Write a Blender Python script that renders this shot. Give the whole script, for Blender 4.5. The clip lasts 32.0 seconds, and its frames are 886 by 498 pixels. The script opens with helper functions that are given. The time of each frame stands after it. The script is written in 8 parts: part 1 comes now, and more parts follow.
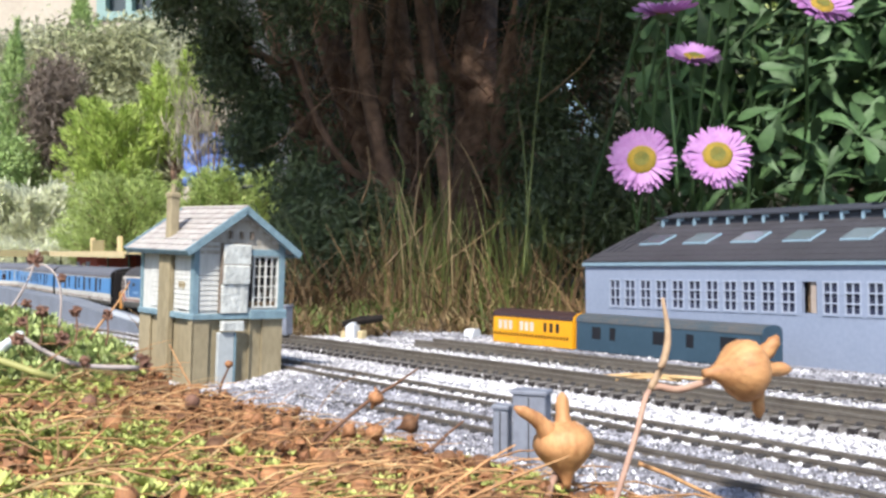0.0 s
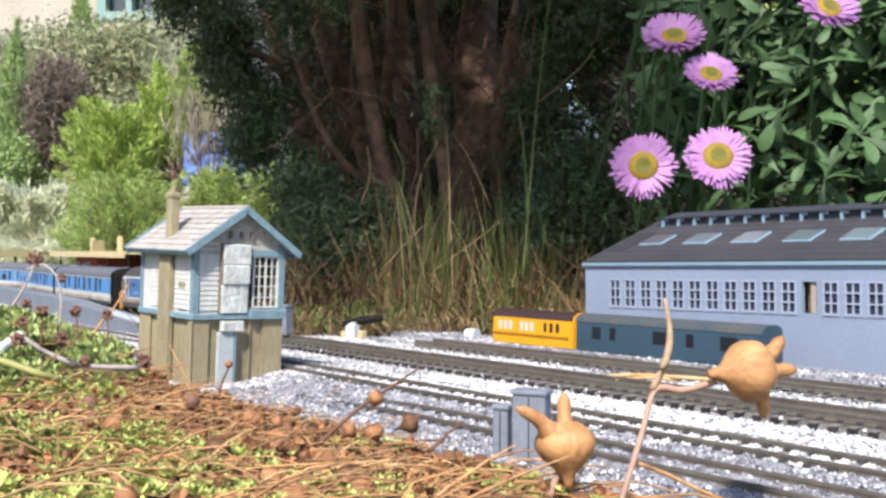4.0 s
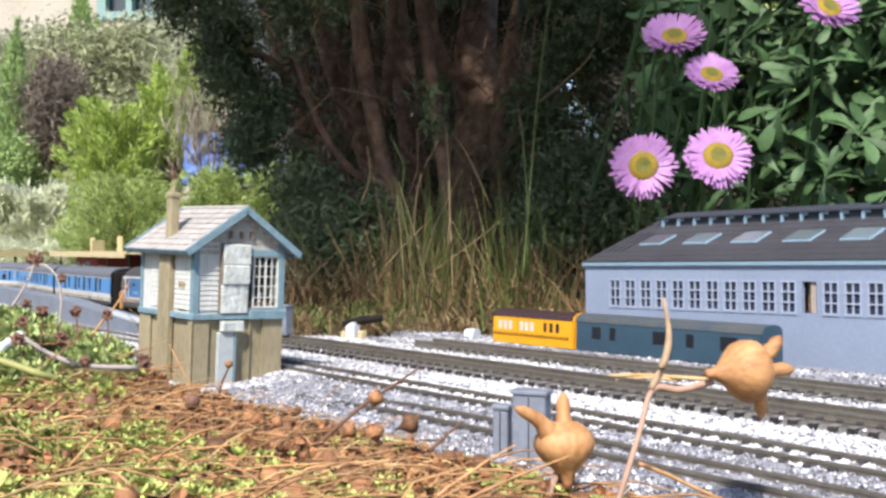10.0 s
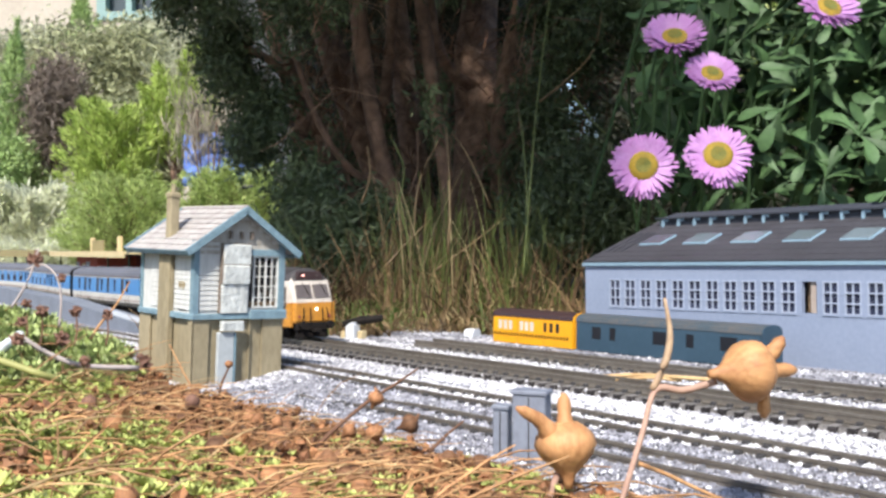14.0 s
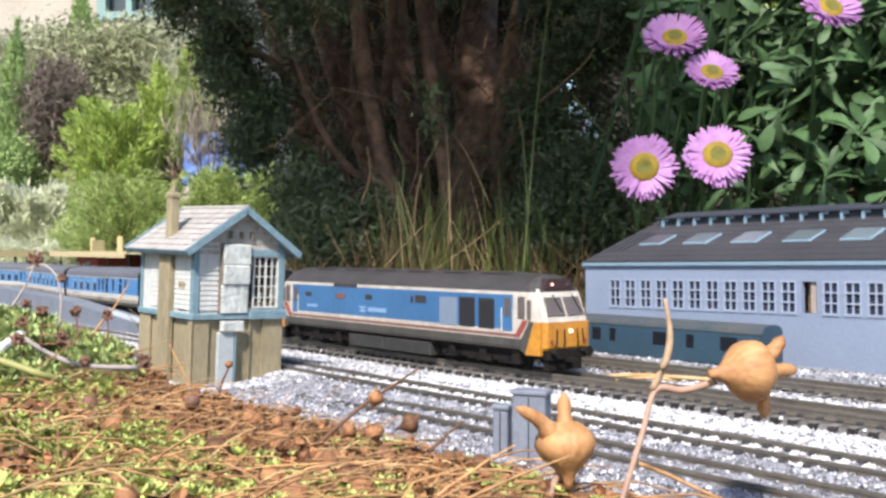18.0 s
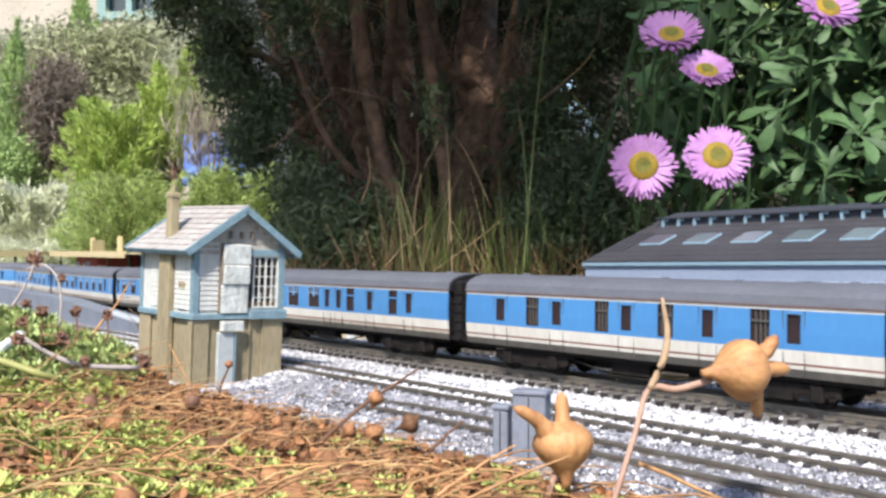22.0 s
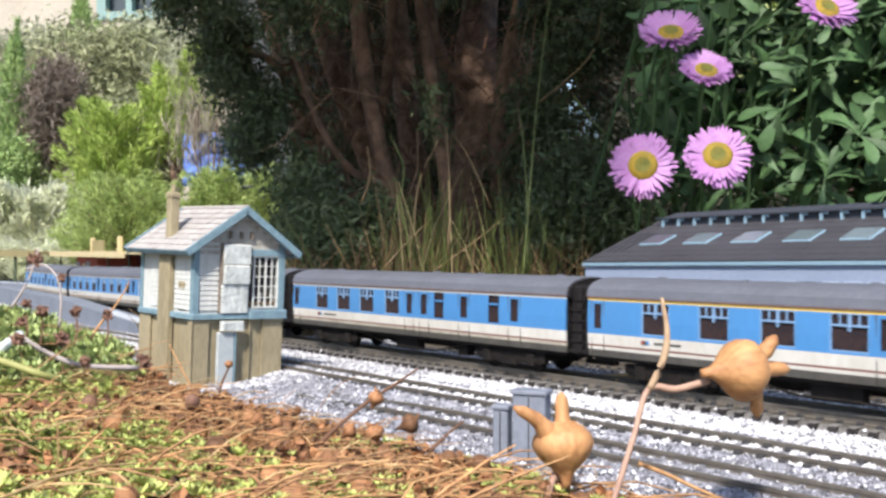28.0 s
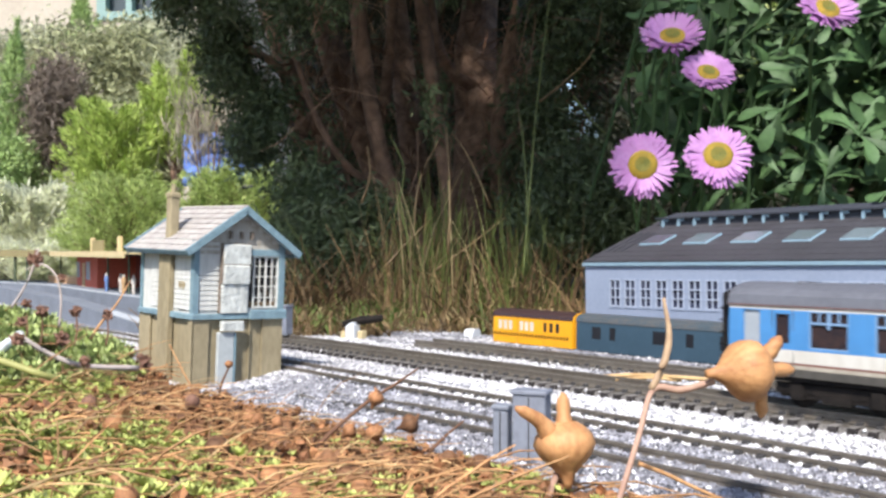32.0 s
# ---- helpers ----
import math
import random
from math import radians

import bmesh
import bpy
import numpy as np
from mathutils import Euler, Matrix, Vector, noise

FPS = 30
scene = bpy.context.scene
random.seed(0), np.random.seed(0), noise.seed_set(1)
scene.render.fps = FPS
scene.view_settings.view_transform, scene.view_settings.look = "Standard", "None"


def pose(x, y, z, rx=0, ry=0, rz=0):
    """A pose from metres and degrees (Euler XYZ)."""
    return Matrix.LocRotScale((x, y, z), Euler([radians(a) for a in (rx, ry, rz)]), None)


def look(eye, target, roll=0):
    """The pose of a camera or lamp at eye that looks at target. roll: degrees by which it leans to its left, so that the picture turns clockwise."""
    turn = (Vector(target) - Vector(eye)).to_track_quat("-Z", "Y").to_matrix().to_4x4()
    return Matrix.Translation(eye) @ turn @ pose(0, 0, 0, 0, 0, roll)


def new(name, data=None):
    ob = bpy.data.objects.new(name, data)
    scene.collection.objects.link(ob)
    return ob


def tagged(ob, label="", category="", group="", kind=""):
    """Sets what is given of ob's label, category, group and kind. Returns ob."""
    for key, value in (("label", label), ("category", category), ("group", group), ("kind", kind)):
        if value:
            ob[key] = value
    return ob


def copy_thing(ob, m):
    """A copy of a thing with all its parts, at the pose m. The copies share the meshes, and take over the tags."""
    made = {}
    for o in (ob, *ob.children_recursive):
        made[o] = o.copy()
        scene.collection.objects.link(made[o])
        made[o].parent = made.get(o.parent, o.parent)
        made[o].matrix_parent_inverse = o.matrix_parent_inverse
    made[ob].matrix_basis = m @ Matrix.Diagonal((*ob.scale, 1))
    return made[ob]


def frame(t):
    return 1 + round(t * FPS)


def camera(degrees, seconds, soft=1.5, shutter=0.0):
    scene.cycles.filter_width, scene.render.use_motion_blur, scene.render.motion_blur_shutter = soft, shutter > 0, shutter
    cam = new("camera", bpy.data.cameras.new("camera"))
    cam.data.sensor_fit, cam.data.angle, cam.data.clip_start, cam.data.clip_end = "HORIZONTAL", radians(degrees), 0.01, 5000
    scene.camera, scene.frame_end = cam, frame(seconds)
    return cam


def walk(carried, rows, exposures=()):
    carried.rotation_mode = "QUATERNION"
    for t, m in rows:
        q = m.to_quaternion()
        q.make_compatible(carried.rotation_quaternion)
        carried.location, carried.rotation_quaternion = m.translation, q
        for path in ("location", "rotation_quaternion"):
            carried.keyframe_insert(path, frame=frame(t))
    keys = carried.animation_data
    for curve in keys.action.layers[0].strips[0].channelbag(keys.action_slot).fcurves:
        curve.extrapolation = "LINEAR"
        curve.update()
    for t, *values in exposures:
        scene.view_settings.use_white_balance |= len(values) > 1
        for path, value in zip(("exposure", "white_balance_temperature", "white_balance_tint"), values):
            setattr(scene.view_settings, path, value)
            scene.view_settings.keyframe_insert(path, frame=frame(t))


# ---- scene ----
# A garden model railway, 1:76 scale, true size. x to the right, y away from the camera, z up; the ballast lies at z = 0.
cam = camera(48.27, 32.0, soft=2.8, shutter=0.15)
EYE = (0.0, 0.0, 0.068)
AIM = (0.0, 1.0, 0.0703)
walk(cam, [(0.0, look(EYE, AIM)), (32.0, look(EYE, AIM))], exposures=[(0.0, 0.95), (32.0, 0.95)])

# ---- daylight ----
world = bpy.data.worlds.new("sky")
scene.world = world
world.use_nodes = True
SUN_EL, SUN_AZ = radians(48), radians(194)   # azimuth clockwise from +y
sky = world.node_tree.nodes.new("ShaderNodeTexSky")
sky.sky_type, sky.sun_disc = "NISHITA", False
sky.sun_elevation, sky.sun_rotation = SUN_EL, SUN_AZ
world.node_tree.nodes["Background"].inputs["Strength"].default_value = 0.112
world.node_tree.links.new(sky.outputs[0], world.node_tree.nodes["Background"].inputs["Color"])
sun_data = bpy.data.lights.new("sun", "SUN")
sun_data.energy, sun_data.angle, sun_data.color = 4.0, radians(5), (1.0, 0.95, 0.87)
sun = new("sun", sun_data)
sun_from = Vector((math.sin(SUN_AZ) * math.cos(SUN_EL), math.cos(SUN_AZ) * math.cos(SUN_EL), math.sin(SUN_EL)))
sun.matrix_world = look(sun_from * 20, (0, 0, 0))

# ---- materials ----
def paint(name, colour, second=None, rough=0.6, grain=400.0, spots=40.0, amount=0.5, bump=0.1, metal=0.0, vary=0.0, island=False, soft_light=0.0, spec=0.5, stretch=1.0):
    """A surface with grain and stains at two sizes, between two colours; vary: spread of lightness from piece to piece."""
    m = bpy.data.materials.new(name)
    m.use_nodes = True
    n, l = m.node_tree.nodes, m.node_tree.links
    b = n["Principled BSDF"]
    second = second or tuple(c * 0.72 for c in colour)
    tc = n.new("ShaderNodeTexCoord")
    fine, wide = n.new("ShaderNodeTexNoise"), n.new("ShaderNodeTexNoise")
    fine.inputs["Scale"].default_value, wide.inputs["Scale"].default_value = grain, spots
    fine.inputs["Detail"].default_value, wide.inputs["Detail"].default_value = 4, 3
    streak = n.new("ShaderNodeMapping")
    streak.inputs["Scale"].default_value = (1, 1, stretch)
    l.new(tc.outputs["Object"], streak.inputs["Vector"])
    l.new(streak.outputs[0], fine.inputs["Vector"])
    l.new(streak.outputs[0], wide.inputs["Vector"])
    add = n.new("ShaderNodeMath")
    add.operation = "MULTIPLY_ADD"
    add.inputs[1].default_value = 0.5
    half = n.new("ShaderNodeMath")
    half.operation = "MULTIPLY"
    half.inputs[1].default_value = 0.5
    l.new(fine.outputs["Fac"], half.inputs[0])
    l.new(wide.outputs["Fac"], add.inputs[0])
    l.new(half.outputs[0], add.inputs[2])
    ramp = n.new("ShaderNodeMapRange")
    ramp.inputs["From Min"].default_value, ramp.inputs["From Max"].default_value = 0.36, 0.64
    ramp.inputs["To Max"].default_value = amount
    l.new(add.outputs[0], ramp.inputs["Value"])
    mix = n.new("ShaderNodeMix")
    mix.data_type = "RGBA"
    mix.inputs["A"].default_value, mix.inputs["B"].default_value = (*colour, 1), (*second, 1)
    l.new(ramp.outputs[0], mix.inputs["Factor"])
    out = mix.outputs["Result"]
    if vary:
        if island:
            rnd = n.new("ShaderNodeNewGeometry").outputs["Random Per Island"]
        else:
            rnd = n.new("ShaderNodeObjectInfo").outputs["Random"]
        hsv = n.new("ShaderNodeHueSaturation")
        span = n.new("ShaderNodeMapRange")
        span.inputs["To Min"].default_value, span.inputs["To Max"].default_value = 1 - vary, 1 + vary
        l.new(rnd, span.inputs["Value"])
        l.new(span.outputs[0], hsv.inputs["Value"])
        l.new(out, hsv.inputs["Color"])
        out = hsv.outputs["Color"]
    l.new(out, b.inputs["Base Color"])
    b.inputs["Roughness"].default_value, b.inputs["Metallic"].default_value = rough, metal
    b.inputs["Specular IOR Level"].default_value = spec
    if soft_light:
        b.inputs["Subsurface Weight"].default_value = 0.0
        tr = n.new("ShaderNodeBsdfTranslucent")
        ms = n.new("ShaderNodeMixShader")
        ms.inputs[0].default_value = soft_light
        l.new(out, tr.inputs["Color"])
        l.new(b.outputs[0], ms.inputs[1])
        l.new(tr.outputs[0], ms.inputs[2])
        l.new(ms.outputs[0], n["Material Output"].inputs["Surface"])
    if bump:
        bp = n.new("ShaderNodeBump")
        bp.inputs["Strength"].default_value, bp.inputs["Distance"].default_value = bump, 0.4 / grain
        l.new(fine.outputs["Fac"], bp.inputs["Height"])
        l.new(bp.outputs[0], b.inputs["Normal"])
    return m


BLUE = paint("network_blue", (0.058, 0.205, 0.45), (0.05, 0.165, 0.36), rough=0.38, amount=0.6, bump=0.02, stretch=0.35)
LOCO_BLUE = paint("loco_blue_faded", (0.043, 0.148, 0.33), (0.04, 0.1, 0.21), rough=0.4, spots=38, amount=0.7, bump=0.03, stretch=0.35)
WHITE = paint("livery_white", (0.58, 0.56, 0.52), (0.38, 0.345, 0.29), rough=0.42, spots=60, amount=0.55, bump=0.02, stretch=0.3)
LOCO_WHITE = paint("loco_white_grimy", (0.55, 0.5, 0.45), (0.3, 0.26, 0.22), rough=0.5, spots=70, amount=0.8, bump=0.02, stretch=0.4)
WINDOW_WHITE = paint("window_bar_white", (0.66, 0.66, 0.63), (0.48, 0.48, 0.46), rough=0.6, spots=140, bump=0.05)
CREAM = paint("weathered_white", (0.45, 0.41, 0.34), (0.27, 0.235, 0.19), rough=0.5, spots=90, amount=0.8, bump=0.02)
COACH_RED = paint("livery_line_faded_red", (0.185, 0.075, 0.062), (0.13, 0.06, 0.052), rough=0.45, spots=50, bump=0.02)
RED = paint("livery_red", (0.27, 0.06, 0.052), (0.18, 0.045, 0.04), rough=0.42, bump=0.02)
GOLD = paint("first_class_yellow", (0.75, 0.5, 0.1), rough=0.45, bump=0.02)
SOLE = paint("livery_grey", (0.078, 0.072, 0.063), (0.045, 0.041, 0.036), rough=0.55, spots=80, amount=0.9, bump=0.03, stretch=0.4)
ROOF = paint("roof_grey", (0.115, 0.121, 0.148), (0.082, 0.085, 0.104), rough=0.62, spots=50, amount=0.8, bump=0.08)
LOCO_ROOF = paint("loco_roof_grey", (0.05, 0.045, 0.047), (0.03, 0.027, 0.028), rough=0.6, spots=60, amount=0.9, bump=0.08)
BLACK = paint("underframe_black", (0.009, 0.008, 0.008), (0.022, 0.018, 0.016), rough=0.8, spots=120, amount=0.8, bump=0.15, spec=0.12)
RUBBER = paint("gangway_black", (0.010, 0.009, 0.010), (0.022, 0.019, 0.018), rough=0.8, bump=0.2, spec=0.15)
CAB_YELLOW = paint("warning_yellow", (0.56, 0.25, 0.03), (0.28, 0.11, 0.02), rough=0.45, spots=130, amount=0.7, bump=0.03)
COACH_GLASS = paint("dark_glass", (0.042, 0.026, 0.025), (0.014, 0.015, 0.022), rough=0.25, spots=70, amount=1.0, bump=0.0, spec=0.2)
CAB_GLASS = paint("cab_glass", (0.12, 0.10, 0.095), (0.07, 0.06, 0.06), rough=0.15, spots=90, bump=0.0)
FROSTED = paint("frosted_glass", (0.3, 0.33, 0.37), (0.22, 0.25, 0.28), rough=0.35, bump=0.02)
GRILLE = paint("grille_dark", (0.03, 0.028, 0.032), rough=0.6, bump=0.1)
NICKEL = paint("rail_steel", (0.2, 0.178, 0.15), (0.12, 0.1, 0.085), rough=0.45, metal=0.4, spots=60, amount=0.9, bump=0.05)
SLEEPER = paint("sleeper_grey", (0.17, 0.16, 0.155), (0.085, 0.08, 0.078), rough=0.85, vary=0.25, bump=0.2)
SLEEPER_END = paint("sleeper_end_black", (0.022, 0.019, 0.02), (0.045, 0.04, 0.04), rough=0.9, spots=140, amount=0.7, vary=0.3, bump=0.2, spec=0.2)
CHAIR = paint("chair_dark", (0.035, 0.033, 0.035), rough=0.8, bump=0.1)
GRIME = paint("grimy_ballast", (0.1, 0.088, 0.076), (0.05, 0.044, 0.038), rough=0.95, grain=500, spots=60, amount=1.0, bump=0.6)
BALLAST = paint("ballast_bed", (0.34, 0.335, 0.37), (0.08, 0.082, 0.1), rough=0.95, grain=420, spots=260, amount=1.0, bump=0.8)
STONE = paint("ballast_stone", (0.52, 0.51, 0.54), (0.09, 0.093, 0.115), rough=0.9, grain=700, spots=260, amount=0.95, bump=0.4, vary=0.7, island=True)
SOIL = paint("garden_soil", (0.11, 0.08, 0.05), (0.05, 0.04, 0.025), rough=0.95, grain=120, spots=9, amount=1.0, bump=0.7)
MOSS = paint("moss_mat", (0.17, 0.12, 0.05), (0.10, 0.06, 0.03), rough=0.95, grain=350, spots=38, amount=1.0, bump=0.8)
BOX_WHITE = paint("box_boarding_white", (0.55, 0.55, 0.53), (0.38, 0.38, 0.37), rough=0.75, spots=110, amount=0.8, bump=0.25, stretch=0.35)
BOX_BLUE = paint("box_trim_blue", (0.19, 0.285, 0.335), (0.11, 0.175, 0.215), rough=0.7, spots=140, amount=0.8, bump=0.3)
BOX_STONE = paint("box_base_buff", (0.33, 0.275, 0.175), (0.20, 0.165, 0.10), rough=0.85, spots=55, amount=0.8, bump=0.12, stretch=0.5)
SLATE = paint("box_slates_white", (0.40, 0.38, 0.37), (0.24, 0.2, 0.185), rough=0.85, spots=150, amount=0.7, bump=0.35, vary=0.1)
SHED_WALL = paint("shed_wall_pale_blue", (0.23, 0.272, 0.375), (0.18, 0.22, 0.31), rough=0.7, spots=25, amount=0.8, bump=0.06)
SHED_PANE = paint("shed_pane_indigo", (0.03, 0.036, 0.07), (0.014, 0.016, 0.03), rough=0.2, spots=120, amount=1.0, bump=0.0)
SHED_FRAME = paint("shed_frames_pale_blue", (0.32, 0.365, 0.47), (0.25, 0.29, 0.39), rough=0.65, spots=60, bump=0.05)
SHED_ROOF = paint("shed_slate", (0.056, 0.055, 0.066), (0.036, 0.034, 0.040), rough=0.65, grain=350, spots=22, amount=0.9, bump=0.25, vary=0.1, spec=0.3)
SHED_TRIM = paint("shed_gutter_blue", (0.2, 0.3, 0.38), (0.14, 0.21, 0.28), rough=0.6, bump=0.06)
SHED_VENT = paint("shed_vent_grey_blue", (0.045, 0.05, 0.065), (0.03, 0.033, 0.042), rough=0.7, bump=0.1, spec=0.15)
SKYLIGHT = paint("skylight_glass", (0.13, 0.16, 0.185), (0.07, 0.09, 0.105), rough=0.25, spots=60, bump=0.02, vary=0.5)
# Near-black: shade inside rooms and behind windows, also a figurine's dark coat.
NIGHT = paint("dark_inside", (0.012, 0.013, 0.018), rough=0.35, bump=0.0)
DEPT_YELLOW = paint("coach_yellow", (0.72, 0.33, 0.008), (0.6, 0.27, 0.008), rough=0.45, spots=45, amount=0.6, bump=0.02)
DEPT_BLUE = paint("coach_dark_blue", (0.03, 0.062, 0.095), (0.022, 0.048, 0.075), rough=0.55, spots=60, amount=0.8, bump=0.03)
DEPT_ROOF = paint("coach_roof_weathered", (0.04, 0.06, 0.078), (0.10, 0.085, 0.075), rough=0.65, spots=55, amount=0.7, bump=0.06)
MAROON = paint("roof_maroon", (0.038, 0.018, 0.018), (0.025, 0.012, 0.012), rough=0.6, bump=0.05)
PLATFORM = paint("platform_grey", (0.175, 0.195, 0.24), (0.12, 0.135, 0.165), rough=0.85, spots=35, amount=0.9, bump=0.2)
EDGE = paint("platform_edge_white", (0.42, 0.45, 0.5), (0.28, 0.31, 0.35), rough=0.8, bump=0.1)
BRICK = paint("station_brick_red", (0.48, 0.105, 0.065), (0.33, 0.07, 0.048), rough=0.8, spots=60, amount=0.8, bump=0.2, vary=0.12)
TIMBER = paint("canopy_cream_timber", (0.58, 0.47, 0.27), (0.42, 0.33, 0.18), rough=0.7, spots=50, bump=0.15)
OLIVE = paint("canopy_olive_timber", (0.25, 0.21, 0.1), (0.17, 0.14, 0.07), rough=0.75, spots=50, bump=0.15)
CABINET = paint("lineside_grey_blue", (0.2, 0.22, 0.27), (0.13, 0.14, 0.18), rough=0.6, spots=90, amount=0.8, bump=0.05)


# ---- building helpers ----
class Solid:
    """Collects vertices and faces of one mesh, with a material slot for each face."""

    def __init__(self):
        self.v, self.f, self.s = [], [], []

    def add(self, verts, faces, slot=0):
        k = len(self.v)
        self.v += [tuple(p) for p in verts]
        self.f += [tuple(i + k for i in f) for f in faces]
        self.s += [slot] * len(faces)
        return self

    def box(self, x0, x1, y0, y1, z0, z1, slot=0, m=None):
        p = [Vector((x, y, z)) for z in (z0, z1) for x, y in ((x0, y0), (x1, y0), (x1, y1), (x0, y1))]
        if m is not None:
            p = [m @ q for q in p]
        return self.add(p, [(3, 2, 1, 0), (4, 5, 6, 7), (0, 1, 5, 4), (1, 2, 6, 5), (2, 3, 7, 6), (3, 0, 4, 7)], slot)

    def chamfered(self, x0, x1, y0, y1, z0, z1, c, slot=0):
        """A box with its four upright edges and its upper rim cut off by c."""
        ring = [(x0 + c, y0), (x1 - c, y0), (x1, y0 + c), (x1, y1 - c), (x1 - c, y1), (x0 + c, y1), (x0, y1 - c), (x0, y0 + c)]
        cx, cy = (x0 + x1) / 2, (y0 + y1) / 2
        top = [(cx + (x - cx) * (1 - 2 * c / (x1 - x0)), cy + (y - cy) * (1 - 2 * c / (y1 - y0))) for x, y in ring]
        v = [(x, y, z0) for x, y in ring] + [(x, y, z1 - c) for x, y in ring] + [(x, y, z1) for x, y in top]
        f = [(i, (i + 1) % 8, 8 + (i + 1) % 8, 8 + i) for i in range(8)]
        f += [(8 + i, 8 + (i + 1) % 8, 16 + (i + 1) % 8, 16 + i) for i in range(8)]
        f += [tuple(range(16, 24)), tuple(range(7, -1, -1))]
        return self.add(v, f, slot)

    def tube(self, pts, radii, n=6, slot=0, cap=True):
        pts = [Vector(p) for p in pts]
        if not hasattr(radii, "__len__"):
            radii = [radii] * len(pts)
        v, f = [], []
        for i, p in enumerate(pts):
            d = (pts[min(i + 1, len(pts) - 1)] - pts[max(i - 1, 0)]).normalized()
            a = d.cross(Vector((0, 0, 1)) if abs(d.z) < 0.9 else Vector((1, 0, 0))).normalized()
            b = d.cross(a)
            v += [p + (a * math.cos(t) + b * math.sin(t)) * radii[i] for t in [2 * math.pi * j / n for j in range(n)]]
        for i in range(len(pts) - 1):
            f += [(i * n + j, i * n + (j + 1) % n, (i + 1) * n + (j + 1) % n, (i + 1) * n + j) for j in range(n)]
        if cap:
            f += [tuple(range(n - 1, -1, -1)), tuple(range(len(v) - n, len(v)))]
        return self.add(v, f, slot)

    def disc(self, centre, axis, r, thick, n=14, slot=0):
        c, a = Vector(centre), Vector(axis).normalized() * thick / 2
        return self.tube([c - a, c + a], r, n, slot)

    def prism(self, outline, x0, x1, slot=0):
        """An outline of (y, z) drawn out along x."""
        n = len(outline)
        v = [(x0, y, z) for y, z in outline] + [(x1, y, z) for y, z in outline]
        f = [(i, (i + 1) % n, n + (i + 1) % n, n + i) for i in range(n)]
        return self.add(v, f + [tuple(range(n - 1, -1, -1)), tuple(range(n, 2 * n))], slot)

    def wall(self, us, zs, holes, thick, place, slot_of=lambda u, z: 0):
        """A wall in (u, z) with holes (u0, u1, z0, z1) right through it; place(u, depth, z) gives the point."""
        us = sorted({round(u, 6) for u in list(us) + [h[i] for h in holes for i in (0, 1)]})
        zs = sorted({round(z, 6) for z in list(zs) + [h[i] for h in holes for i in (2, 3)]})

        def is_hole(i, j):
            if not (0 <= i < len(us) - 1 and 0 <= j < len(zs) - 1):
                return True
            u, z = (us[i] + us[i + 1]) / 2, (zs[j] + zs[j + 1]) / 2
            return any(h[0] < u < h[1] and h[2] < z < h[3] for h in holes)
        for i in range(len(us) - 1):
            for j in range(len(zs) - 1):
                if is_hole(i, j):
                    continue
                a, b, c, d = us[i], us[i + 1], zs[j], zs[j + 1]
                s = slot_of((a + b) / 2, (c + d) / 2)
                self.add([place(a, 0, c), place(b, 0, c), place(b, 0, d), place(a, 0, d)], [(0, 1, 2, 3)], s)
                self.add([place(a, thick, c), place(b, thick, c), place(b, thick, d), place(a, thick, d)], [(3, 2, 1, 0)], s)
                for di, dj, p, q in ((-1, 0, (a, c), (a, d)), (1, 0, (b, c), (b, d)), (0, -1, (a, c), (b, c)), (0, 1, (a, d), (b, d))):
                    if is_hole(i + di, j + dj):
                        self.add([place(p[0], 0, p[1]), place(q[0], 0, q[1]), place(q[0], thick, q[1]), place(p[0], thick, p[1])], [(0, 1, 2, 3)], s)
        return self

    def mesh(self, name, materials, smooth=False):
        me = bpy.data.meshes.new(name)
        me.from_pydata(self.v, [], self.f)
        for m in materials if isinstance(materials, (list, tuple)) else [materials]:
            me.materials.append(m)
        me.polygons.foreach_set("material_index", self.s)
        if smooth:
            me.polygons.foreach_set("use_smooth", [True] * len(self.f))
        me.update()
        return me


def part(name, solid, materials, parent=None, label="", smooth=False, at=None):
    """One mesh object, under a thing or a part."""
    me = solid.mesh(name, materials, smooth) if isinstance(solid, Solid) else solid
    ob = new(name, me)
    if parent is not None:
        ob.parent = parent
    if at is not None:
        ob.matrix_basis = at
    if label:
        tagged(ob, label)
    return ob


def thing(name, label, category, at=None, group="", kind=""):
    """An Empty at a thing's base."""
    ob = new(name)
    ob.empty_display_size = 0.01
    if at is not None:
        ob.matrix_basis = at
    return tagged(ob, label, category, group, kind)


def arc(points, n=6):
    """A smooth curve of n steps a span through the points."""
    p = [Vector(q) for q in points]
    p = [2 * p[0] - p[1]] + p + [2 * p[-1] - p[-2]]
    out = []
    for i in range(1, len(p) - 2):
        for k in range(n):
            t = k / n
            out.append(0.5 * (2 * p[i] + (p[i + 1] - p[i - 1]) * t + (2 * p[i - 1] - 5 * p[i] + 4 * p[i + 1] - p[i + 2]) * t * t
                              + (3 * p[i] - p[i - 1] - 3 * p[i + 1] + p[i + 2]) * t ** 3))
    return out + [p[-2]]


# ---- the running line: distance along it, and its plan ----
TURN = math.atan2(1424, 1750)
RAIL = 0.006


def heading(u):
    if u >= -0.05:
        return TURN
    if u >= -0.95:
        return TURN - 0.15 * (-0.05 - u)
    return TURN - 0.135 + 1.3 * min(-0.95 - u, 1.0)


LINE = {0: Vector((0.0, 0.5825))}
for i in range(1, 901):
    h = heading(0.005 * (i - 0.5))
    LINE[i] = LINE[i - 1] + 0.005 * Vector((math.sin(h), -math.cos(h)))
    h = heading(-0.005 * (i - 0.5))
    LINE[-i] = LINE[1 - i] - 0.005 * Vector((math.sin(h), -math.cos(h)))


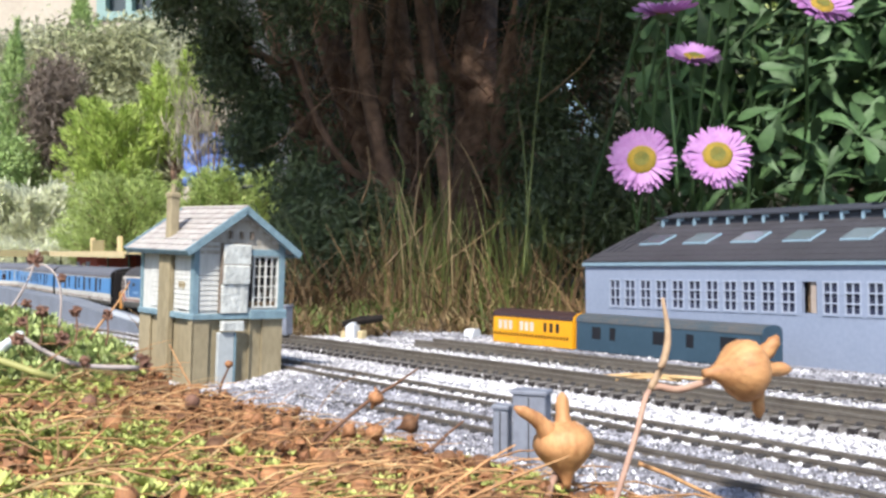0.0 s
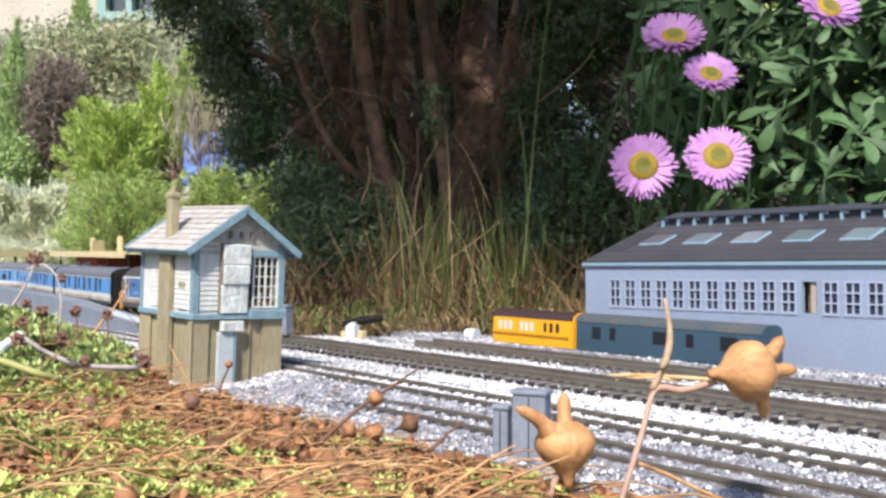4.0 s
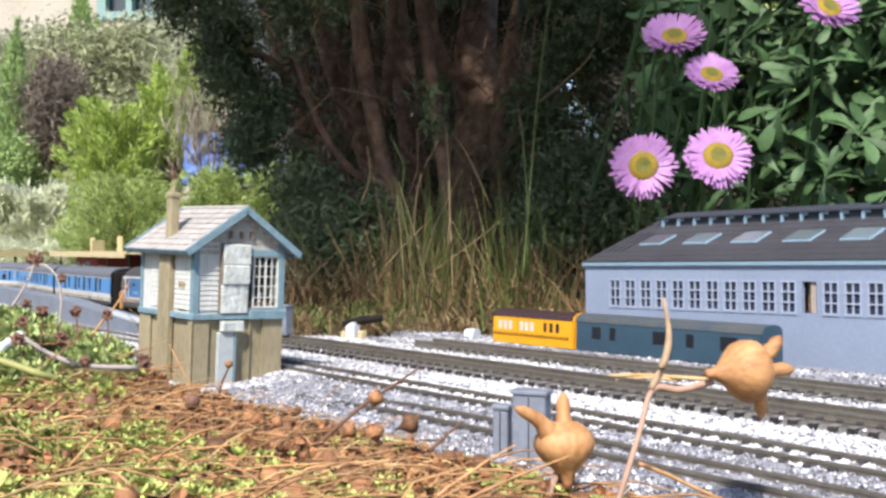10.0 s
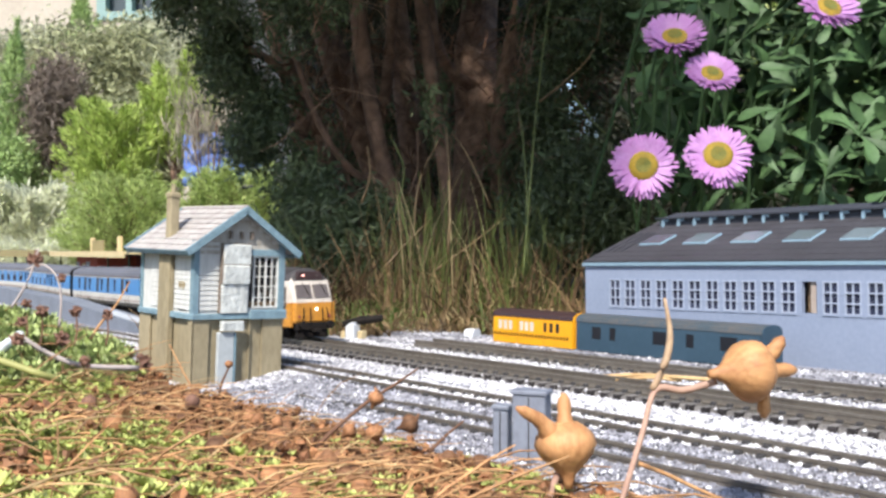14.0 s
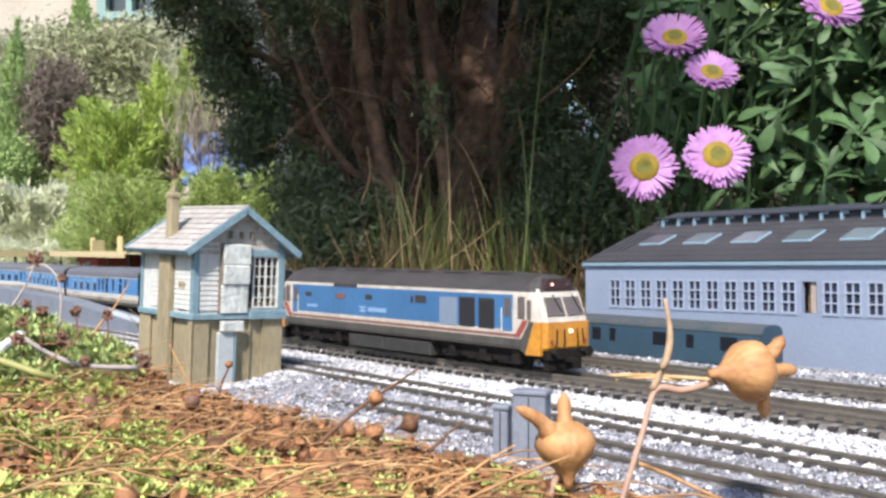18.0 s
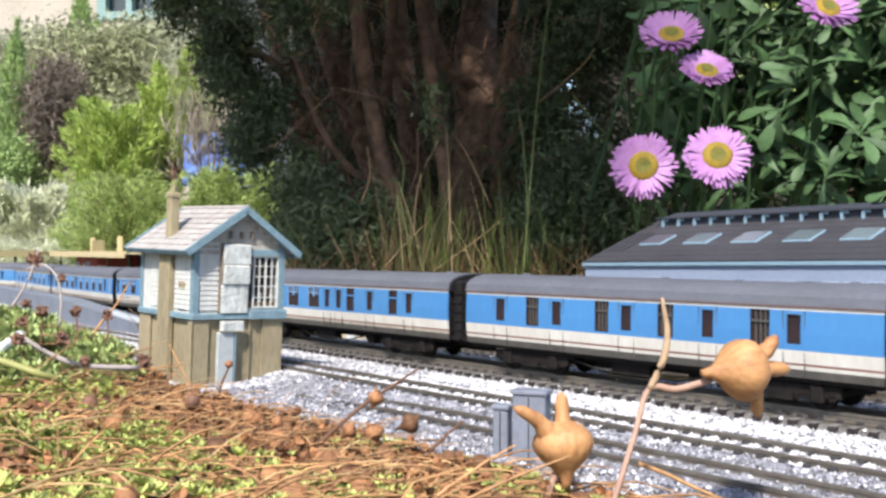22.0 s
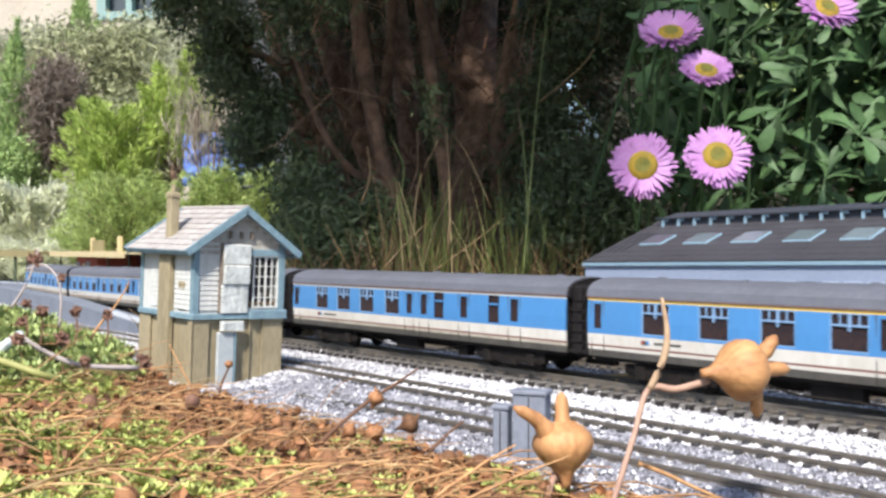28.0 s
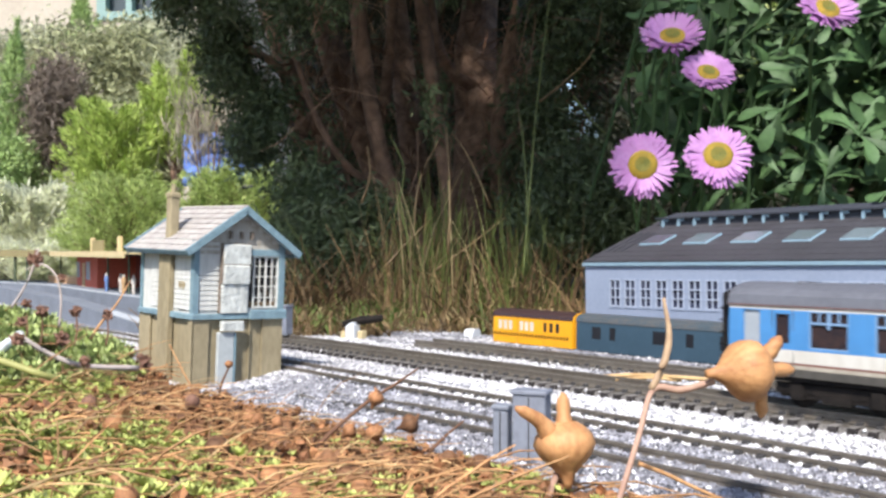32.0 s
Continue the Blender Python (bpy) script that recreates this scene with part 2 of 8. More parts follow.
def on_line(u, side=0.0, z=0.0):
    """The point u metres along the running line, side metres off it towards the lineside cabinets."""
    k = math.floor(u / 0.005)
    p = LINE[k].lerp(LINE[k + 1], u / 0.005 - k)
    h = heading(u)
    return Vector((p.x - math.cos(h) * side, p.y - math.sin(h) * side, z - dip(u)))


def dip(u):
    return 0.0045 * min(max((-0.15 - u) / 0.45, 0.0), 1.0)


def beside(u, side, z, turn=0.0):
    """A pose beside the running line, its x axis along the line."""
    p = on_line(u, side, z)
    return Matrix.Translation(p) @ Matrix.Rotation(heading(u) - math.pi / 2 + turn, 4, "Z")

# ---- the train ----
GUTTER = paint("roof_gutter_brown", (0.13, 0.065, 0.06), (0.08, 0.045, 0.042), rough=0.6, spots=60, bump=0.03)
PALE_BLUE = paint("pale_blue_bars", (0.2, 0.33, 0.52), (0.14, 0.24, 0.4), rough=0.5, bump=0.02)


def half_width(z):
    return 0.0173 + 0.0010 * min(max((z - 0.012) / 0.010, 0), 1) - 0.0006 * max((z - 0.030) / 0.012, 0)


def roof_outline(z0=0.0401, top=0.0495, w=0.0181, n=10):
    pts = [(-w, z0)] + [(-w * math.cos(math.pi * k / n), z0 + 0.0008 + (top - z0 - 0.0008) * math.sin(math.pi * k / n) ** 0.75) for k in range(n + 1)]
    return pts + [(w, z0)]


WHEEL = Solid().disc((0, 0, 0), (0, 1, 0), 0.0068, 0.0026, 18).disc((0, 0, 0), (0, 1, 0), 0.0072, 0.0008, 18).mesh("wheel", [BLACK])


def bogie(parent, x, wheels=(-0.0165, 0.0165), frame_len=0.050, tall=0.0):
    """A bogie with its side frames, springs, axle boxes and wheels."""
    s = Solid()
    for side in (-1, 1):
        y0, y1 = (0.0118, 0.0138) if side > 0 else (-0.0138, -0.0118)
        s.box(-frame_len / 2, frame_len / 2, y0, y1, 0.0062 - tall * 0.6, 0.0088 + tall)
        s.box(-0.006, 0.006, y0 - 0.0006, y1 + 0.0006, 0.0032, 0.0066)
        for w in wheels:
            s.chamfered(w - 0.0028, w + 0.0028, y0 - 0.001 - tall * 0.3, y1 + 0.001 + tall * 0.3, 0.0038, 0.0092 + tall, 0.0006)
            s.box(w - 0.0075, w - 0.0045, y0, y1, 0.0045, 0.0064)
            s.box(w + 0.0045, w + 0.0075, y0, y1, 0.0045, 0.0064)
        for a, b in zip(wheels, wheels[1:]):
            s.box(a + 0.003, b - 0.003, y0 + 0.0003, y1 - 0.0003, 0.0040, 0.0058)
            for k in range(4):
                s.disc(((a + b) / 2 - 0.0045 + 0.003 * k, (y0 + y1) / 2, 0.0072), (0, 0, 1), 0.0011, 0.0030, 8)
    s.box(-0.008, 0.008, -0.012, 0.012, 0.0075, 0.0115)
    s.box(-frame_len / 2, -frame_len / 2 + 0.002, -0.0118, 0.0118, 0.0062, 0.0085)
    s.box(frame_len / 2 - 0.002, frame_len / 2, -0.0118, 0.0118, 0.0062, 0.0085)
    b = part("bogie", s, BLACK, parent, at=pose(x, 0, 0))
    for w in wheels:
        for y in (-0.0092, 0.0092):
            part("wheel", WHEEL, None, b, at=pose(w, y, 0.0072))
    return b


def window_meshes(w, h, kind):
    """Frame and pane of a coach window of that width and height, in the plane y = 0 facing -y."""
    fr, pane = Solid(), Solid()
    t = 0.0004
    fr.box(-w / 2, w / 2, 0.0002, 0.0009, 0, t).box(-w / 2, w / 2, 0.0002, 0.0009, h - t, h)
    fr.box(-w / 2, -w / 2 + t, 0.0002, 0.0009, t, h - t).box(w / 2 - t, w / 2, 0.0002, 0.0009, t, h - t)
    bars = []
    if kind == "lights":
        bars.append(Solid().box(-w / 2 + t, w / 2 - t, 0.0001, 0.0009, h * 0.66, h * 0.66 + 0.0007))
        for k, b in ((-0.25, 0.00025), (0.0, 0.0006), (0.25, 0.00025)):
            bars.append(Solid().box(k * w - b, k * w + b, 0.0003, 0.0009, h * 0.66 + 0.0007, h - t))
        bars.append(Solid().box(-0.0004, 0.0004, 0.0, 0.0009, h * 0.66 - 0.0018, h * 0.66))
    if kind in ("barred", "plain"):
        bars.append(Solid().box(-w / 2 + t, w / 2 - t, 0.0001, 0.0005, h * 0.64, h * 0.64 + 0.0009))
    if kind == "barred":
        for k in (-0.25, 0.0, 0.25):
            bars.append(Solid().box(k * w - 0.0003, k * w + 0.0003, 0.0006, 0.001, t, h - t))
    pane.box(-w / 2 + 0.0002, w / 2 - 0.0002, 0.0010, 0.0014, 0.0002, h - 0.0002)
    return fr, pane, bars


COACH_WINDOWS = {
    "van": [((33, 39), "door"), ((46.6, 55.5), "barred"), ((73.3, 79), "door"), ((94, 102.5), "barred"),
            ((117.5, 123.5), "door"), ((131, 139.5), "barred"), ((161.6, 167.6), "door"), ((177, 186), "barred"), ((202, 208.5), "door")],
    "brake": [((33.5, 39.3), "door"), ((48, 56.4), "plain"), ((73.7, 79.6), "door"), ((94, 102.6), "plain"), ((109.2, 114.8), "door"), ((123.2, 128.5), "door"),
              ((135.8, 150.6), "lights"), ((162.2, 177.6), "lights"), ((188.2, 203.6), "lights"), ((214, 229), "lights"), ((250.5, 255.8), "door")],
    "open": [((6.4, 14.8), "frosted"), ((21.7, 27.6), "door"), ((36, 52), "lights"), ((62.3, 78.2), "lights"), ((87.8, 103.2), "lights"), ((114.2, 129.6), "lights"),
             ((138, 143.6), "door"), ((150.6, 166.6), "lights"), ((176.6, 192.4), "lights"), ((202.6, 218.6), "lights"), ((228.4, 243.8), "lights"), ((250.8, 255.4), "door")],
    "first": [((3.0, 8.2), "door"), ((30.9, 46.8), "lights"), ((61, 76.9), "lights"), ((91.6, 106.6), "lights"), ((110.4, 115.4), "door"), ((119.8, 135.2), "lights"),
              ((149.6, 165.2), "lights"), ((180, 195), "lights"), ((210.4, 225.8), "lights"), ((249.6, 254), "door")]}


def coach(kind, label):
    L = 0.2325 if kind == "van" else 0.258
    t = thing("coach", label, "railway coach", group="coaches of the train")
    front = L / 2
    holes, panes = [], []
    for (a, b), k in COACH_WINDOWS[kind]:
        z0, z1 = (0.0258, 0.0374) if k == "door" else (0.0244, 0.0388)
        x0, x1 = front - b / 1000, front - a / 1000
        holes.append((x0, x1, z0, z1))
        panes.append((x0, x1, z0, z1, k))
    low = {"van": 1, "brake": 3, "open": 3, "first": 1}[kind]

    def slot_of(u, z):
        if z > 0.0389:
            return 5 if kind == "first" else 1
        if z > 0.0234:
            return 0
        if z > 0.0184:
            return 1
        if z > 0.0175:
            return 2
        if z > 0.0160:
            return low
        return 4
    body = Solid()
    zs = [0.0128, 0.0145, 0.0160, 0.0175, 0.0184, 0.0234, 0.03, 0.0389, 0.0404]
    for side in (-1, 1):
        body.wall([-L / 2, L / 2], zs, holes, 0.0009, lambda u, d, z, s=side: (u, s * (half_width(z) - d), z), slot_of)
    # ends of the body and its floor
    body.box(-L / 2 + 0.0004, L / 2 - 0.0004, -0.0162, 0.0162, 0.0126, 0.0138, 4)
    for e in (-1, 1):
        xa, xb = sorted((e * (L / 2 - 0.0012), e * (L / 2)))
        body.box(xa, xb, -0.0172, 0.0172, 0.0129, 0.0403, 6)
    part("body", body, [BLUE, WHITE, COACH_RED, CREAM, SOLE, GOLD, RUBBER], t)
    # door seams and hinges as thin raised lines
    for x0, x1, z0, z1, k in panes:
        if k == "door":
            for x in (x0 - 0.0016, x1 + 0.0016):
                for side in (-1, 1):
                    y = side * half_width(0.02)
                    part("door_seam", Solid().box(x - 0.00015, x + 0.00015, *sorted((y - side * 0.0006, y + side * 0.00015)), 0.0135, 0.0390), SOLE, t)
    shell = Solid().prism(roof_outline(), -L / 2 - 0.0006, L / 2 + 0.0006)
    roof = part("roof", shell, ROOF, t, smooth=False)
    for side in (-1, 1):
        part("gutter_line", Solid().box(-L / 2, L / 2, *sorted((side * 0.0180, side * 0.0184)), 0.0401, 0.0407), GUTTER, roof)
    for k in range(5):
        part("roof_vent", Solid().chamfered(-0.0016, 0.0016, -0.0022, 0.0022, 0, 0.0013, 0.0005), ROOF, roof, at=pose(-L / 2 + L * (k + 0.5) / 5, -0.005 if k % 2 else 0.005, 0.0487))
    for x0, x1, z0, z1, k in panes:
        fr, pane, bars = window_meshes(x1 - x0, z1 - z0, k)
        fm = fr.mesh("window", [BLUE if k == "frosted" else COACH_GLASS if k in ("door", "barred", "plain") else PALE_BLUE])
        bm = [b.mesh("glazing_bar", [SOLE if k == "barred" else BLUE if k == "plain" else PALE_BLUE]) for b in bars]
        pm = pane.mesh("pane", [FROSTED if k == "frosted" else COACH_GLASS])
        for side in (-1, 1):
            y = -half_width((z0 + z1) / 2)
            m = pose((x0 + x1) / 2, y, z0) if side < 0 else pose((x0 + x1) / 2, -y, z0, rz=180)
            w = part("window", fm, None, t, at=m)
            part("pane", pm, None, w)
            for b in bm:
                part("glazing_bar", b, None, w)
    under = Solid().box(-L / 2 + 0.002, L / 2 - 0.002, -0.0155, 0.0155, 0.0108, 0.0127).box(-L / 2 + 0.05, L / 2 - 0.05, -0.0015, 0.0015, 0.0066, 0.0109)
    part("underframe", under, BLACK, t)
    for x0, x1, y in ((-0.018, 0.004, -0.0125), (0.012, 0.034, 0.006), (-0.046, -0.030, 0.004), (0.040, 0.048, -0.012)):
        part("battery_box", Solid().chamfered(x0, x1, y, y + 0.006, 0.0042, 0.0109, 0.0007), BLACK, t)
    part("truss_rod", Solid().tube([(-0.05, -0.0135, 0.0108), (-0.022, -0.0135, 0.0052), (0.022, -0.0135, 0.0052), (0.05, -0.0135, 0.0108)], 0.0005, 5), BLACK, t)
    for x in (-L / 2 + 0.045, L / 2 - 0.045):
        bogie(t, x, (-0.0165, 0.0165), 0.052, 0.0012)
    for e in (-1, 1):
        g = Solid().chamfered(-0.0032, 0.0032, -0.0145, 0.0145, 0.0125, 0.0455, 0.0012).box(-0.0036, 0.0036, -0.0155, 0.0155, 0.0128, 0.0142)
        way = part("gangway", g, RUBBER, t, at=pose(e * (L / 2 + 0.0032), 0, 0))
        for side in (-1, 1):
            for k in range(6):
                part("end_step", Solid().box(-0.0034, -0.0026, *sorted((side * 0.0146, side * 0.0170)), 0, 0.0009), BLACK, way, at=pose(0, 0, 0.0165 + 0.0042 * k) if e > 0 else pose(0, 0, 0.0165 + 0.0042 * k, rz=180))
        for k in range(5):
            part("corrugation", Solid().box(-0.0034, 0.0034, -0.0150, 0.0150, 0, 0.0007), RUBBER, way, at=pose(0, 0, 0.0180 + 0.005 * k))
        part("end_hood", Solid().prism([(y * 0.985, z - 0.0006) for y, z in roof_outline()] + [(0.0150, 0.0395), (-0.0150, 0.0395)], -0.0012, 0.0012), RUBBER, t, at=pose(e * (L / 2 + 0.0012), 0, 0))
        part("coupling", Solid().box(min(0, e * 0.010), max(0, e * 0.010), -0.002, 0.002, 0.0065, 0.0085), BLACK, t, at=pose(e * (L / 2 - 0.002), 0, 0))
        for y in (-0.0115, 0.0115):
            part("buffer", Solid().disc((e * 0.0025, 0, 0), (1, 0, 0), 0.0013, 0.005, 8).disc((e * 0.005, 0, 0), (1, 0, 0), 0.0026, 0.0008, 12), BLACK, t, at=pose(e * (L / 2), y, 0.0125))
    # a brand mark as plain shapes on the white band, near the rear end
    if kind != "van":
        x = -L / 2 + (0.032 if kind != "open" else 0.018)
        mk = Solid()
        for k, (dx, w) in enumerate(((0, 0.0016), (0.0017, 0.0016), (0.0034, 0.0012))):
            mk.box(x + dx, x + dx + w, -half_width(0.021) - 0.00015, -half_width(0.021), 0.0201, 0.0219, k)
        part("brand_mark", mk, [RED, SOLE, BLUE], t)
        part("lettering_bar", Solid().box(x + 0.0075, x + 0.022, -half_width(0.021) - 0.00012, -half_width(0.021), 0.0205, 0.0214), SOLE, t)
    return t


def locomotive():
    """A large diesel with a cab at each end; x = 0 at its middle."""
    L = 0.266
    t = thing("diesel_locomotive", "blue, white and grey diesel locomotive with yellow cab ends, weathered", "locomotive")
    hw = 0.0178
    prof = [(hw - 0.0006, 0.0118), (hw, 0.0134), (hw, 0.0172), (hw, 0.0178), (hw, 0.0194), (hw, 0.0216), (hw, 0.0262), (hw, 0.03), (hw, 0.0395), (hw - 0.0002, 0.0412),
            (hw - 0.0012, 0.0432), (hw - 0.0038, 0.0460), (hw - 0.0082, 0.0488), (hw - 0.013, 0.0502)]
    ring = [(-y, z) for y, z in prof] + [(0, 0.0506)] + [(y, z) for y, z in reversed(prof)]

    def rake(z):
        if z < 0.0134:
            return 0.0012 * (0.0134 - z) / 0.0016
        if z < 0.0262:
            return 0.0
        if z < 0.0412:
            return 0.0060 * (z - 0.0262) / 0.015
        return 0.0060 + 0.006 * (z - 0.0412) / 0.0094
    stations = []
    for x in np.linspace(-L / 2 + 0.016, L / 2 - 0.016, 25):
        stations.append([(x, y, z) for y, z in ring])
    ends = {}
    for e in (-1, 1):
        rows = []
        for k, (back, ws) in enumerate(((0.0105, 0.985), (0.0050, 0.945), (0.0017, 0.87), (0.0005, 0.79))):
            rows.append([(e * (L / 2 - back - rake(z)), y * ws, z - (0.0006 * (k / 3) if z > 0.043 else 0)) for y, z in ring])
        ends[e] = rows
    rings = list(reversed(ends[-1])) + stations + ends[1]
    n = len(ring)
    body = Solid()

    def slot_of(x, z, end):
        ax = abs(x)
        if z > 0.0420:
            return 3
        if end and z < 0.0262:
            return 4
        if ax > L / 2 - 0.0125 and z >= 0.0262:
            return 1
        if z > 0.0400:
            return 1
        if z > 0.0216:
            if x > L / 2 - 0.028 or x < -(L / 2 - 0.026):
                return 1
            return 0
        if z > 0.0194:
            return 1
        if z > 0.0178:
            return 5
        if z > 0.0172:
            return 1
        return 2
    for i in range(len(rings) - 1):
        for j in range(n):
            q = [rings[i][j], rings[i + 1][j], rings[i + 1][(j + 1) % n], rings[i][(j + 1) % n]]
            c = [sum(p[k] for p in q) / 4 for k in range(3)]
            body.add(q, [(0, 1, 2, 3)], slot_of(c[0], c[2], abs(c[0]) > L / 2 - 0.0042))
    for r, flip in ((rings[0], False), (rings[-1], True)):
        for j in range(n // 2):
            a, b, c, d = r[j], r[j + 1], r[n - 2 - j], r[n - 1 - j]
            z = (a[2] + b[2]) / 2
            body.add([a, b, c, d] if flip else [d, c, b, a], [(0, 1, 2, 3)], 3 if z > 0.0415 else 1 if z > 0.0262 else 4)
    part("body", body, [LOCO_BLUE, LOCO_WHITE, SOLE, LOCO_ROOF, CAB_YELLOW, COACH_RED], t)
    y = -hw
    for side in (-1, 1):
        yo = lambda d, s=side: tuple(sorted((s * hw, s * (hw + d))))
        f = lambda mm, s=side: L / 2 - mm / 1000 if s < 0 else -(L / 2 - mm / 1000)
        sx = lambda a, b: tuple(sorted((f(a), f(b))))
        # engine room doors and radiator grilles
        for a, b in ((36.5, 49.0), (52.3, 65.2)):
            g = Solid().box(*sx(a, b), *yo(0.0003), 0.0212, 0.0372)
            for k in range(12):
                z = 0.0219 + k * 0.00125
                g.box(*sx(a + 0.6, b - 0.6), *yo(0.0007), z, z + 0.0006)
            part("radiator_grille", g, GRILLE, t)
        part("body_panel", Solid().box(*sx(67.0, 82.5), *yo(0.0003), 0.0212, 0.0366), paint_panel(), t, "grey unpainted side panel")
        for a, b, z0, z1 in ((95, 105, 0.0322, 0.0366), (107, 109.5, 0.0318, 0.0360), (149, 156, 0.0322, 0.0352), (219, 227, 0.0320, 0.0348)):
            part("side_window", Solid().box(*sx(a, b), *yo(0.0002), z0, z1), GRILLE, t)
        part("cantrail_panel", Solid().box(*sx(165, 192), *yo(0.0003), 0.0393, 0.0414), LOCO_ROOF, t)
        part("nameplate", Solid().box(*sx(179, 189), *yo(0.0004), 0.0320, 0.0348), COACH_RED, t, "small red nameplate with unreadable writing")
        for a, b, z0, z1 in ((155.5, 162.5, 0.0266, 0.0280), (155.5, 162.5, 0.0242, 0.0256), (158, 160, 0.0256, 0.0266), (134, 153, 0.0248, 0.0274), (212, 225, 0.0250, 0.0268)):
            part("lettering_bar", Solid().box(*sx(a, b), *yo(0.0002), z0, z1), PALE_BLUE, t)
        # cab side: windows, door, handrail and the rising red band
        for end_side in (1, -1):
            x_of = lambda mm, e=end_side: e * (L / 2 - mm / 1000)
            bx = lambda a, b: tuple(sorted((x_of(a), x_of(b))))
            part("cab_window", Solid().box(*bx(13.6, 18.6), *yo(0.0003), 0.0275, 0.0388), CAB_GLASS, t)
            part("quarter_light", Solid().box(*bx(9.2, 11.8), *yo(0.0003), 0.0275, 0.0372), CAB_GLASS, t)
            part("cab_door", Solid().box(*bx(22.5, 29.5), *yo(0.00025), 0.0207, 0.0396).box(*bx(24, 28.5), *yo(0.00045), 0.0282, 0.0380, 1), [LOCO_BLUE, CAB_GLASS], t)
            for mm in (21.4, 30.2):
                part("handrail", Solid().tube([(x_of(mm), side * (hw + 0.0007), 0.0205), (x_of(mm), side * (hw + 0.0007), 0.0325)], 0.00035, 5), WHITE, t)
            st = Solid()
            yy = side * (hw + 0.00035)
            v = [(x_of(21.5), yy, 0.0178), (x_of(17.0), yy, 0.0178), (x_of(10.4), yy, 0.0268), (x_of(14.9), yy, 0.0268)]
            w = [(x, side * (hw - 0.001), z) for x, _, z in v]
            st.add(v + w, [(0, 1, 2, 3), (4, 5, 6, 7), (0, 1, 5, 4), (1, 2, 6, 5), (2, 3, 7, 6), (3, 0, 4, 7)])
            part("red_band", st, RED, t)
            st = Solid()
            v = [(x_of(17.0), yy, 0.0118), (x_of(12.0), yy, 0.0094), (x_of(3.2), yy - side * 0.0006, 0.0094), (x_of(3.2), yy - side * 0.0006, 0.0262), (x_of(10.2), yy, 0.0262), (x_of(16.4), yy, 0.0178)]
            w = [(x, side * (hw - 0.002), z) for x, _, z in v]
            st.add(v + w, [(0, 1, 2, 3, 4, 5), (11, 10, 9, 8, 7, 6)] + [(i, (i + 1) % 6, 6 + (i + 1) % 6, 6 + i) for i in range(6)])
            part("cab_side_panel", st, SOLE, t)
            st = Solid()
            yy = side * (hw + 0.00065)
            v = [(x_of(12.6), yy, 0.0094), (x_of(2.6), yy - side * 0.0007, 0.0094), (x_of(2.6), yy - side * 0.0007, 0.0262), (x_of(6.4), yy, 0.0262)]
            w = [(x, side * (hw - 0.002), z) for x, _, z in v]
            st.add(v + w, [(0, 1, 2, 3), (7, 6, 5, 4)] + [(i, (i + 1) % 4, 4 + (i + 1) % 4, 4 + i) for i in range(4)])
            part("yellow_side_panel", st, CAB_YELLOW, t)
            st = Solid()
            yy = side * (hw + 0.0007)
            v = [(x_of(16.9), yy, 0.0172), (x_of(16.1), yy, 0.0172), (x_of(9.5), yy, 0.0268), (x_of(10.3), yy, 0.0268)]
            w = [(x, side * (hw - 0.001), z) for x, _, z in v]
            st.add(v + w, [(0, 1, 2, 3), (7, 6, 5, 4)] + [(i, (i + 1) % 4, 4 + (i + 1) % 4, 4 + i) for i in range(4)])
            part("white_band", st, LOCO_WHITE, t)
    for e in (-1, 1):
        # windscreens lie on the raked front
        def on_front(yv, z, out=0.0004, e=e):
            return (e * (L / 2 - rake(z) + out - 0.0009 * abs(yv / hw) ** 3), yv, z)
        for y0, y1 in ((-0.0132, -0.0010), (0.0010, 0.0132)):
            v = [on_front(y0, 0.0294), on_front(y1, 0.0294), on_front(y1 * (0.94 if y1 > 0.01 else 1), 0.0386), on_front(y0 * (0.94 if y0 < -0.01 else 1), 0.0386)]
            w = [(x - e * 0.002, yv, z) for x, yv, z in v]
            part("windscreen", Solid().add(v + w, [(0, 1, 2, 3), (7, 6, 5, 4), (0, 1, 5, 4), (1, 2, 6, 5), (2, 3, 7, 6), (3, 0, 4, 7)]), CAB_GLASS, t)
        for y0 in (-0.0088, 0.0088):
            part("red_tail_lamp", Solid().disc((e * (L / 2 + 0.0002), y0 * 1.35, 0.0165), (1, 0, 0), 0.0010, 0.0006, 10), RED, t)
        for y0 in (-0.007, 0.007):
            part("wiper", Solid().tube([on_front(y0, 0.040, 0.001), on_front(y0 + 0.0035, 0.031, 0.001)], 0.00028, 5), BLACK, t)
        part("headcode_panel", Solid().prism([(-0.0105, 0.0422), (0.0105, 0.0422), (0.0085, 0.0478), (-0.0085, 0.0478)], *sorted((e * (L / 2 - 0.0135), e * (L / 2 - 0.0064)))), MAROON if e > 0 else LOCO_ROOF, t)
        for y0 in (-0.0055, 0.0055):
            part("marker_light", Solid().disc((e * (L / 2 - 0.0062), y0, 0.045), (1, 0, 0), 0.0008, 0.0006, 10), LAMP_AMBER if e > 0 and y0 < 0 else CAB_GLASS, t)
        part("headlight", Solid().disc((e * (L / 2 + 0.0003), 0.0015, 0.0215), (1, 0, 0), 0.0008, 0.0008, 12), LAMP if e > 0 else FROSTED, t, "round lit white headlight" if e > 0 else "")
        for y0, h in ((-0.0088, 0.006), (-0.0035, 0.007), (0.0058, 0.0065), (0.0095, 0.005)):
            part("hose", Solid().tube([(e * (L / 2 + 0.0006), y0, 0.0225), (e * (L / 2 + 0.001), y0 * 1.05, 0.0225 - h), (e * (L / 2 + 0.0004), y0 * 1.1, 0.0225 - h - 0.003)], 0.0004, 5), BLACK, t)
